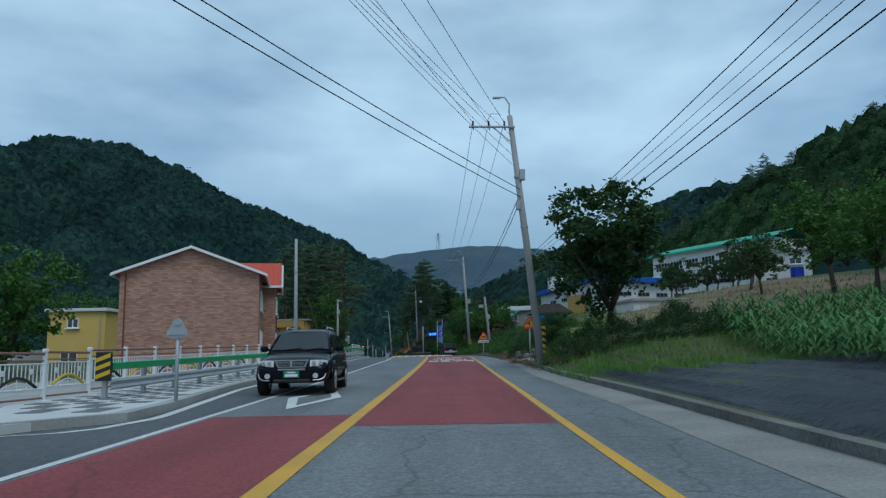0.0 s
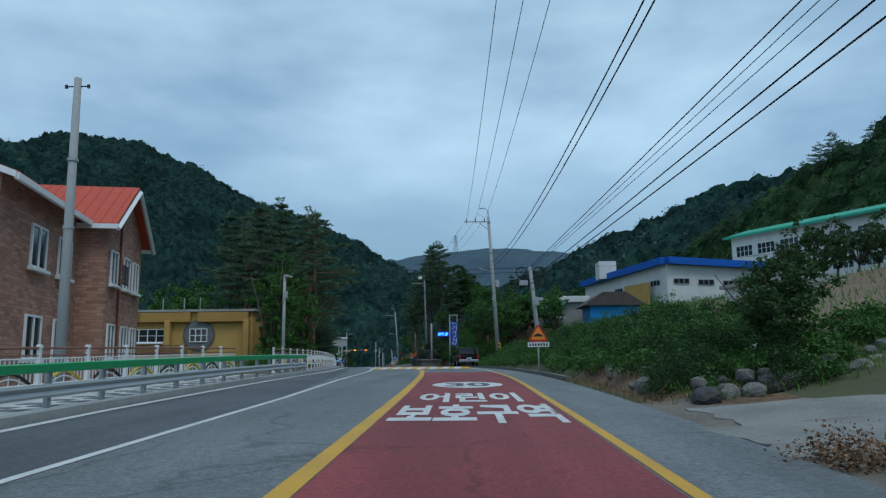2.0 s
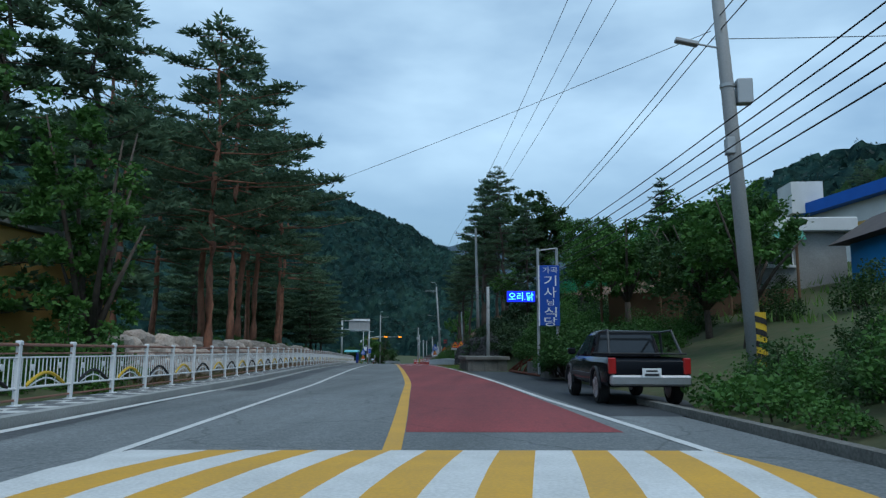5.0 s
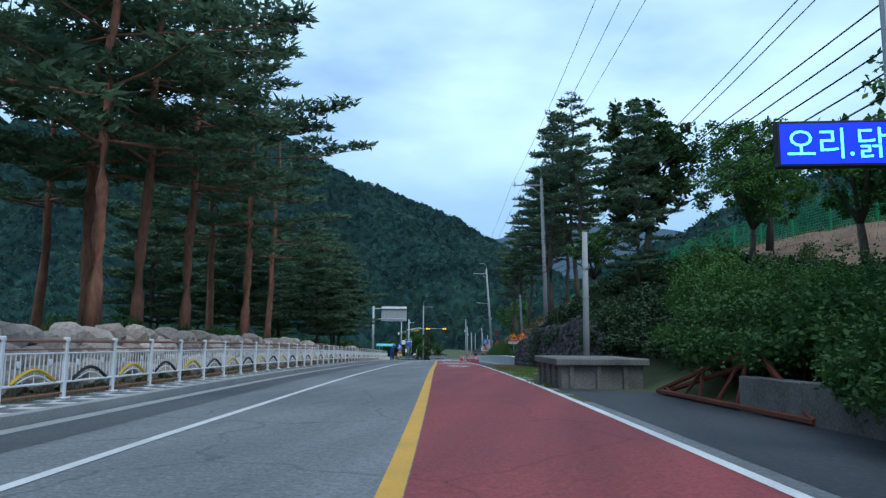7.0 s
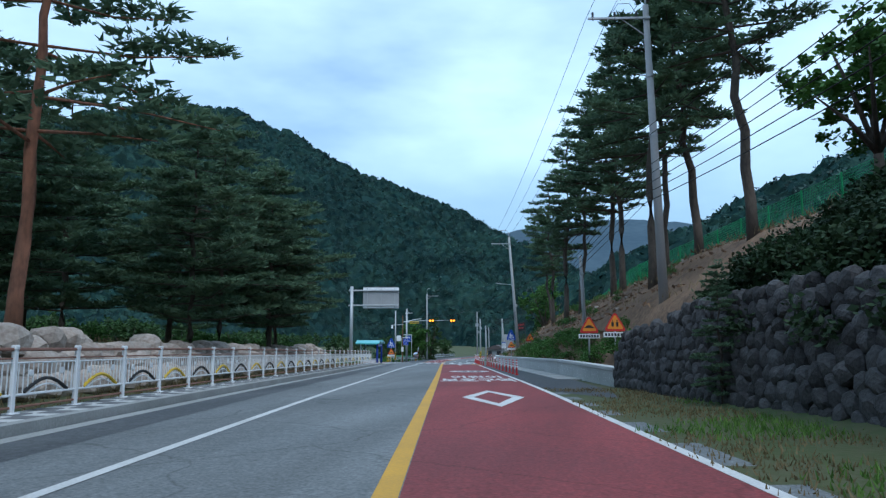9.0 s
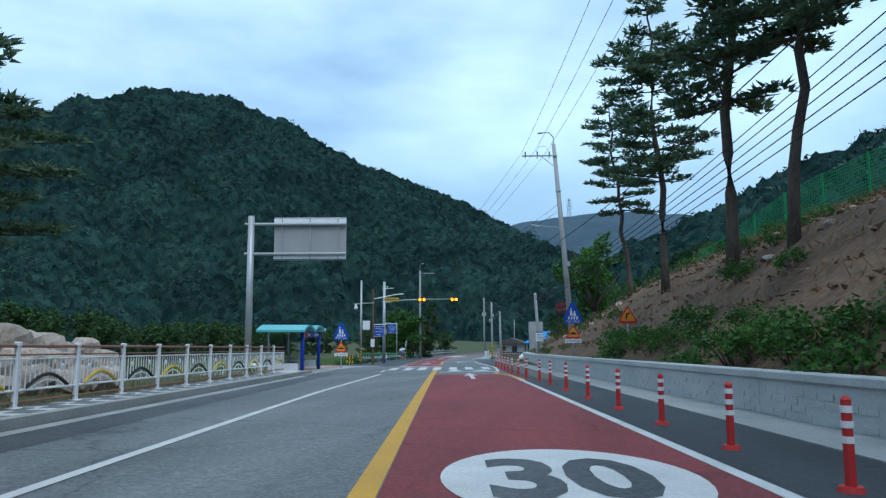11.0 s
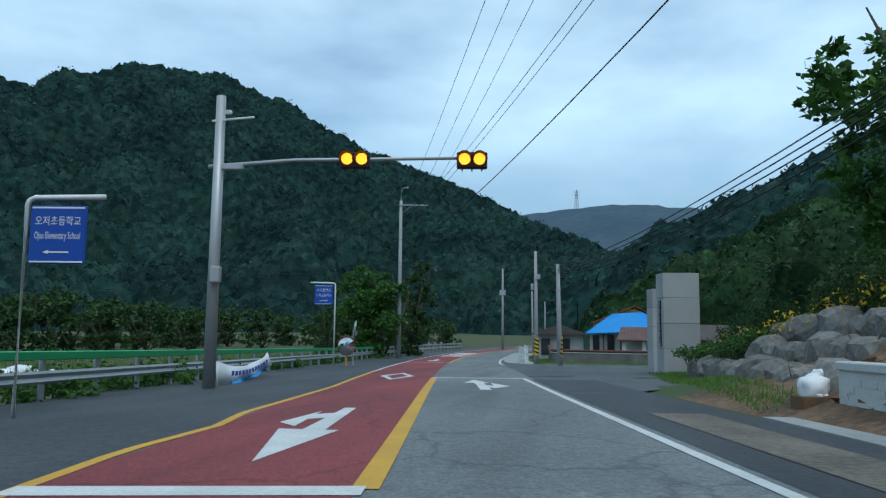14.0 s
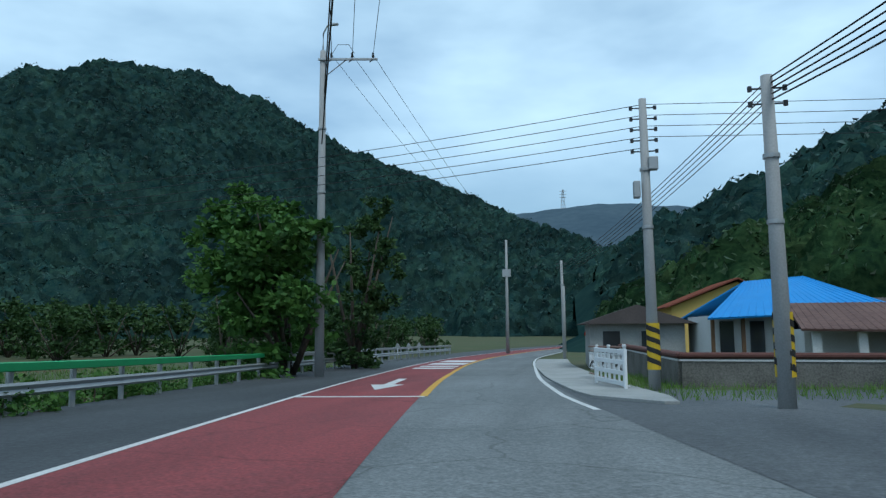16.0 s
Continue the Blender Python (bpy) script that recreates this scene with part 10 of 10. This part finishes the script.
for i in range(12):
    C.append((on(7.1 + r2.uniform(-0.2, 0.3), 106.6 + i * 1.0, 0.3), r2.uniform(0, 360), r2.uniform(0.7, 0.9)))
    A.append((on(9.6 + r2.uniform(-0.2, 1.0), 105 + i * 1.9, 0.0), r2.uniform(0, 360), r2.uniform(0.45, 0.65)))
for i in range(3):
    C.append((on(7.6 + r2.uniform(-0.2, 1.2), 120 + i * 1.3, 0.0), r2.uniform(0, 360), r2.uniform(0.6, 0.95)))
    A.append((on(9.6 + r2.uniform(-0.2, 2), 125 + i * 2.0, 0.0), r2.uniform(0, 360), r2.uniform(0.6, 1.0)))
for i in range(44):
    D.append((on(6.75 + r2.uniform(0, 1.3), 158 + i * 0.9, 0.05), r2.uniform(0, 360), r2.uniform(0.6, 1.0)))
for i in range(46):
    D.append((on(-7.7 + r2.uniform(-0.5, 0.4), 224 + i * 1.3, 0.0), r2.uniform(0, 360), r2.uniform(0.6, 1.1)))
for i in range(30):
    D.append((on(r2.uniform(7, 18), r2.uniform(162, 226), 0.0), r2.uniform(0, 360), r2.uniform(0.4, 0.8)))
for i in range(20):
    D.append((on(-10.2 + r2.uniform(-1.5, 0.3), 106 + i * 4, 0.0), r2.uniform(0, 360), r2.uniform(0.5, 0.9)))
for i in range(14):
    D.append((on(9.4 + r2.uniform(0, 2.4), 231 + r2.uniform(0, 11), 0.5), r2.uniform(0, 360), r2.uniform(0.5, 0.8)))
for i in range(16):
    D.append((on(-10 + r2.uniform(-5, 1), 202 + r2.uniform(0, 22), 0.0), r2.uniform(0, 360), r2.uniform(0.5, 0.9)))
for i in range(8):
    B.append((on(10.5 + r2.uniform(0, 2.5), 231 + i * 1.4, 0.6), r2.uniform(0, 360), r2.uniform(0.4, 0.6)))
    A.append((Vector((-14.8 + r2.uniform(-2, 2), 88 + i * 1.5, 0.9)), r2.uniform(0, 360), r2.uniform(0.6, 1.0)))
for i in range(8):
    A.append((on(-15 - r2.uniform(0, 8), 186 + i * 2.2, -0.2), r2.uniform(0, 360), r2.uniform(0.5, 0.9)))
for i in range(40):
    D.append((on(5.9 + r2.uniform(0, 0.9), 53 + i * 1.05, 0.0), r2.uniform(0, 360), r2.uniform(0.5, 0.9)))
C.append((on(6.3, 107.4, 0.35), 10, 0.85))
C.append((on(6.2, 108.6, 0.3), 100, 0.7))
for i in range(16):
    B.append((on(6.6 + (i % 8) * 1.1, 29.8 + (i // 8) * 2.2 + r2.uniform(-0.4, 0.4), -0.2), r2.uniform(0, 360), r2.uniform(0.32, 0.5)))
C.append((on(6.75, 109.7, 0.25), 40, 0.8))
C.append((on(6.9, 106.6, 0.4), 140, 0.9))
C.append((on(6.7, 110.8, 0.2), 240, 0.62))
for i in range(12):
    D.append((on(5.8 + r2.uniform(0, 2.2), 30 + i * 0.65, 0.0), r2.uniform(0, 360), r2.uniform(0.4, 0.7)))
for i in range(34):
    D.append((on(r2.uniform(6.4, 13.0), r2.uniform(47.6, 51.4), 0.02), r2.uniform(0, 360), r2.uniform(0.4, 0.8)))
for i in range(14):
    B.append((on(6.1 + r2.uniform(0, 2.2), 47.9 + i * 0.35, -0.15), r2.uniform(0, 360), r2.uniform(0.28, 0.45)))
for i in range(8):
    C.append((P(101.9 + i * 0.95, 7.0 + r2.uniform(-0.15, 0.35), 0.55), r2.uniform(0, 360), r2.uniform(0.72, 0.84)))
E_ = []
for i in range(230):
    y = r2.uniform(119.5, 149)
    o = r2.uniform(7.6, 8.6) if i % 3 == 0 else r2.uniform(8.2, 13.5)
    E_.append((on(o, y, -0.12), r2.uniform(0, 360), r2.uniform(0.7, 1.3)))
se = shrub("ivy_clump", "dark trailing weeds and ivy over the bank", 2.0, 0.45, 37, 'leaf_hill', 0.12, 44, 40, group="bank weeds", category="weeds")
plant(se, E_)
plant(sa, A)
plant(sb, B)
plant(sc, C)
plant(sd, D)
sf = shrub("dry_brush", "heap of dry brown brush on the track's edge", 1.3, 0.3, 38, 'litter', 0.045, 34, 60, category="brush")
sf.matrix_world = Matrix.Translation(on(5.35, 40.5, 0.0))

# ---- grass and crops ----
g1 = [(*on(o, y), 0.6) for y in np.arange(21.5, 29.5, 0.6) for o in np.arange(5.9, 13.5, 0.8)]
grass_patch("tall_grass", g1, 0.22, 56, 41, M['grass'], "tall bright green grass beside the kerb", 0.018)
g2 = [(*on(o, y), 0.6) for y in np.arange(48, 60, 0.8) for o in np.arange(5.5, 8.0, 0.7)]
grass_patch("dry_grass", g2, 0.22, 30, 42, M['grass_dry'], "dry brown grass and weeds on the verge", 0.015)
g2b = [(*on(o, y), 0.6) for y in np.arange(29.5, 38.5, 0.7) for o in np.arange(5.7, 8.5, 0.6)]
grass_patch("dry_grass", g2b, 0.34, 40, 50, M['grass_dry'], "dry brown brush round the power pole's foot", 0.015)
g2c = [(*on(o, y, 0.02), 0.6) for y in np.arange(47.6, 51.6, 0.5) for o in np.arange(6.4, 14.0, 0.6)]
grass_patch("field_grass", g2c, 0.22, 30, 51, M['grass'], "rough green grass between the field stones", 0.016)
g3 = [(*P(y, o), 0.55) for y in np.arange(117.5, 152, 0.6) for o in np.arange(3.75, 6.9, 0.5) if noise.noise(Vector((o * 0.6, y * 0.35, 4))) > -0.25 and not (y < 121.2 or y < 126 and o > 3.8)]
dryv = lambda p: noise.noise(Vector((p[0] * 0.45, p[1] * 0.3, 9))) > (0.05 if p[1] < 132 else -0.12)
grass_patch("verge_grass", [p for p in g3 if not dryv(p)], 0.11, 52, 43, M['grass'], "low green grass at the foot of the stone wall", 0.014)
grass_patch("dry_verge_grass", [p for p in g3 if dryv(p)], 0.08, 40, 53, M['grass_dry'], "flattened brown grass on the earth verge", 0.014)
g4 = [(*on(o, y), 0.9) for y in np.arange(128, 230, 1.5) for o in np.arange(7.6, 21, 1.4)]
grass_patch("slope_grass", g4, 0.32, 9, 44, M['grass_dry'], "sparse dry grass on the bare soil slope", 0.02)
g5 = [(*on(o, y), 1.2) for y in np.arange(196, 300, 2.0) for o in np.arange(-46, -8, 2.2)]
band = lambda p: math.sin(p[0] * 0.5 + 0.08 * p[1]) > -0.55
grass_patch("paddy", [p for p in g5 if band(p)], 0.42, 30, 45, M['paddy'], "olive green paddy crop below the road", 0.03)
grass_patch("paddy_stubble", [p for p in g5 if not band(p)], 0.2, 30, 54, M['grass_dry'], "pale dry strips between the paddies", 0.025)
g6 = [(*on(o, y), 0.5) for y in np.arange(100, 196, 1.0) for o in (-8.0, -7.5, -10.2, -11.5)]
grass_patch("bank_grass", g6, 0.3, 20, 46, M['grass_dry'], "short dry grass behind the white fence", 0.014)
gl_ = [(*on(o, y), 0.8) for y in np.arange(158, 228, 0.9) for o in np.arange(7.0, 19, 0.9)]
lm = cards_mesh("slope_litter", [p[:3] for p in gl_], [0.6] * len(gl_), 0.2, 9, 61, M['litter'], flat=0.93)
tagged(new("slope_litter", lm), "brown leaf litter and clods on the bare slope", "litter", "", "stuff")
g7 = [(*on(o, y), 0.5) for y in np.arange(262, 275, 0.8) for o in np.arange(6.0, 14, 1.0)]
grass_patch("wall_grass", g7, 0.25, 26, 47, M['grass'], "short green grass along the compound wall", 0.014)
g8 = [(*on(o, y), 1.5) for y in np.arange(50, 125, 2.5) for o in np.arange(13, 40, 2.6)]
grass_patch("hill_grass", g8, 0.5, 22, 48, M['grass'], "green weeds on the terrace slope", 0.035)


def corn_stand():
    rng = random.Random(77)
    cen, spr = [], []
    V, Fc = [], []
    for iy in range(30):
        for ix in range(22):
            y = 13.5 + iy * 0.62 + rng.uniform(-0.15, 0.15)
            o = 11.4 + 0.09 * (y - 13) + ix * 0.62 + rng.uniform(-0.15, 0.15)
            b = on(o, y)
            hh = rng.uniform(0.75, 1.1)
            for k in range(11):
                z = hh * (0.15 + 0.85 * k / 10)
                a = rng.uniform(0, 6.28)
                d = Vector((math.cos(a), math.sin(a), 0))
                s = Vector((-d.y, d.x, 0)) * 0.045
                p0 = b + Vector((0, 0, z))
                p1 = p0 + d * 0.28 + Vector((0, 0, 0.25))
                p2 = p0 + d * 0.62 + Vector((0, 0, 0.02))
                n = len(V)
                V.extend([p0 - s * 0.5, p0 + s * 0.5, p1 - s, p1 + s, p2])
                Fc.extend([(n, n + 1, n + 3, n + 2), (n + 2, n + 3, n + 4)])
    ob = pydata("corn_crop", V, Fc, M['leaf_corn'])
    tagged(ob, "dense stand of young green maize", "crop", "", "stuff")


corn_stand()


g10 = [(*on(o, y, 0.9), 0.9) for y in np.arange(230, 241, 1.3) for o in (10.0, 11.0)]
fm = cards_mesh("yellow_flowers", [p[:3] for p in g10], [0.8] * len(g10), 0.1, 40, 62, M['flower'], flat=0.5)
tagged(new("yellow_flowers", fm), "yellow flowers growing between the boulders", "flowers", "", "stuff")
g9 = [(*on(o, y), 0.4) for y in np.arange(227.5, 246, 0.5) for o in np.arange(0.0, 0.9, 0.3) + lerp([(227, 6.2), (238, 7.9), (246, 9.4)], y)]
grass_patch("verge_grass", g9, 0.14, 40, 49, M['grass'], "short yellow-green grass along the rockery", 0.012)


# ---- stones and pavers ----
def stone_mesh(seed, m, soft=False):
    bm = bmesh.new()
    rock(bm, (0, 0, 0), (0.5, 0.5, 0.5), seed, 2, 0.22)
    if not soft:
        bmesh.ops.dissolve_limit(bm, angle_limit=radians(12), verts=bm.verts, edges=bm.edges)
        bmesh.ops.triangulate(bm, faces=bm.faces)
    return mesh_of("stone", bm, m, soft)


pale = [stone_mesh(500 + k, M['stone']) for k in range(8)]
dark = [stone_mesh(520 + k, M['stone_dark']) for k in range(8)]
mid_ = [stone_mesh(540 + k, M['stone_mid'], False) for k in range(6)]
r3 = random.Random(12)
bw = thing("boulder_wall", "dry-laid bank of pale rough boulders behind the fence", "stone wall", kind="structure")
y = 103.0
while y < 186:
    w = r3.uniform(0.7, 1.25)
    z = 0.15
    o = -8.6
    for k in range(3):
        hh = r3.uniform(0.42, 0.68)
        ob = new("stone", r3.choice(pale))
        ob.parent = bw
        p = P(y + r3.uniform(-0.2, 0.2) + (0.3 if k == 1 else 0), o - 0.42 * k, z + hh * 0.4)
        ob.matrix_world = Matrix.Translation(p) @ Matrix.Rotation(radians(head(y)) + r3.uniform(-0.3, 0.3), 4, 'Z') @ Matrix.Diagonal((r3.uniform(0.7, 1.1), w * 1.12, hh * 1.25, 1))
        z += hh * 0.82
        if y > 150:
            z -= 0.06
    y += w * 0.9
sw = thing("stone_wall", "retaining wall of dark mortared field stones", "stone wall", kind="structure")
count = 0
rest_V, rest_F = [], []
y = 130.5
while y < 153.6:
    top = lerp([(130.5, 1.7), (135, 2.5), (147, 2.3), (153.6, 1.5)], y)
    z = 0.1
    k = 0
    while z < top:
        hh = r3.uniform(0.3, 0.42)
        p = P(y + (0.2 if k % 2 else 0) + r3.uniform(-0.05, 0.05), lerp([(130, 7.0), (143, 6.6), (154, 5.95)], y) + 0.16 * z + r3.uniform(-0.05, 0.03), z)
        mm = Matrix.Translation(p) @ Matrix.Rotation(radians(head(y)), 4, 'Z') @ Matrix.Rotation(r3.uniform(-0.5, 0.5), 4, 'X') @ Matrix.Diagonal((0.34, r3.uniform(0.42, 0.62), hh * 1.25, 1))
        if count < 300 and 133 < y < 156:
            ob = new("stone", r3.choice(dark))
            ob.parent = sw
            ob.matrix_world = mm
            count += 1
        else:
            me = r3.choice(dark)
            n = len(rest_V)
            rest_V += [mm @ v.co for v in me.vertices]
            rest_F += [tuple(n + i for i in f.vertices) for f in me.polygons]
        z += hh * 0.86
        k += 1
    y += 0.42
ob = pydata("stonework", rest_V, rest_F, M['stone_dark'])
ob.parent = sw
tagged(ob, kind="stuff")
V, Fc = [], []
for yy in np.arange(130.5, 154.0, 1.0):
    for zz in (-0.2, lerp([(130.5, 1.7), (135, 2.5), (147, 2.3), (153.6, 1.5)], yy)):
        V.append(P(yy, lerp([(130, 7.15), (143, 6.75), (154, 6.1)], yy) + 0.16 * zz, zz))
for i in range(len(V) // 2 - 1):
    Fc.append((2 * i, 2 * i + 1, 2 * i + 3, 2 * i + 2))
ob = pydata("mortar_backing", V, Fc, M['stone_dark'])
ob.parent = sw
rw = thing("rockery", "rockery of large grey rounded boulders beside the gate", "rockery", kind="structure")
for k in range(42):
    row = k // 15
    y = 227.6 + (k % 15) * 1.05 + r3.uniform(-0.2, 0.2) + 0.5 * (row % 2)
    if y > 243.5:
        continue
    o = lerp([(227, 7.5), (238, 9.3), (245, 10.6)], y) + row * 0.85
    ob = new("boulder", r3.choice(mid_))
    ob.parent = rw
    s = r3.uniform(0.85, 1.35) * (1.0 if row else 1.1)
    ob.matrix_world = Matrix.Translation(P(y, o, 0.3 + row * 0.62)) @ Matrix.Rotation(r3.uniform(0, 6), 4, 'Z') @ Matrix.Diagonal((s * 0.9, s * 0.85, s * r3.uniform(0.75, 1.05), 1))
for k in range(34):
    ob = tagged(new("field_stone", r3.choice(mid_ if k % 3 else dark)), "grey boulder in the low dry-stone edge above the track", "stone", "field edge stones")
    u = k % 17
    s = r3.uniform(0.3, 0.62) * (1.0 if k < 17 else 0.7)
    o = 6.1 + u * 0.5
    ob.matrix_world = Matrix.Translation(P(47.2 + 0.14 * u + r3.uniform(-0.2, 0.2) + (0.5 if k >= 17 else 0), o, max(ground_at(o, 47.5), 0) + s * 0.2 + (0.3 if k >= 17 else 0))) @ Matrix.Rotation(r3.uniform(0, 6), 4, 'Z') @ Matrix.Diagonal((s, s, s * 0.75, 1))
for k in range(22):
    ob = tagged(new("field_stone", r3.choice(pale if k % 2 else mid_)), "pale stone in the row below the tilled field", "stone", "field edge stones")
    s = r3.uniform(0.22, 0.45)
    ob.matrix_world = Matrix.Translation(on(8.4 + k * 0.3 + r3.uniform(-0.2, 0.2), 51.0 + r3.uniform(-0.35, 0.35), s * 0.25)) @ Matrix.Rotation(r3.uniform(0, 6), 4, 'Z') @ Matrix.Diagonal((s * 1.3, s, s * 0.7, 1))
for k in range(26):
    bmk = r3.choice(mid_)
    ob = tagged(new("kerb_stone", bmk), "grey field stone among the verge weeds", "stone", "verge stones")
    y = r3.uniform(49.5, 58) if k < 14 else r3.uniform(66, 84)
    s = r3.uniform(0.25, 0.6)
    ob.matrix_world = Matrix.Translation(on(5.8 + r3.uniform(0, 1.2), y, s * 0.15)) @ Matrix.Rotation(r3.uniform(0, 6), 4, 'Z') @ Matrix.Diagonal((s, s, s * 0.8, 1))
for k in range(40):
    ob = tagged(new("slope_stone", r3.choice(pale)), "pale stone lying on the bare soil slope", "stone", "slope stones")
    s = r3.uniform(0.15, 0.5)
    ob.matrix_world = Matrix.Translation(on(r3.uniform(7.2, 16), r3.uniform(163, 227), s * 0.1)) @ Matrix.Rotation(r3.uniform(0, 6), 4, 'Z') @ Matrix.Diagonal((s, s, s * 0.7, 1))


# chequered pavers of the footway
def paver_mesh():
    bm = bmesh.new()
    box(bm, (0, 0, 0), (0.47, 0.47, 0.03), None, 0.008)
    return mesh_of("paver", bm, M['paver_b'])


pm = paver_mesh()
foot = [o for o in bpy.data.objects if o.name.startswith("footway")]
far_V, far_F = [], []
n_p = 0
for j, y in enumerate(np.arange(13, 196.5, 0.5)):
    cols = [-6.65, -6.15] if y > 64 else [o for o in (-7.25, -6.75, -6.25, -5.75, -5.25, -4.75, -4.25) if o - 0.25 > lerp([(13, -6.4), (15, -7.5)], y) and o + 0.3 < lerp(KERB_O, y) - 0.35]
    for i, o in enumerate(cols):
        if (i + j) % 2:
            continue
        a = head(y)
        p = P(y, o, 0.135)
        mm = pose(p.x, p.y, p.z, 0, 0, a)
        if n_p < 300 and (14 < y < 40 or 96 < y < 190):
            ob = new("paver", pm)
            ob.parent = foot[0] if y < 64 else foot[1]
            ob.matrix_world = mm
            n_p += 1
        else:
            n = len(far_V)
            far_V += [mm @ v.co for v in pm.vertices]
            far_F += [tuple(n + q for q in f.vertices) for f in pm.polygons]
ob = pydata("paving", far_V, far_F, M['paver_b'])
ob.parent = foot[1]
tagged(ob, kind="stuff")
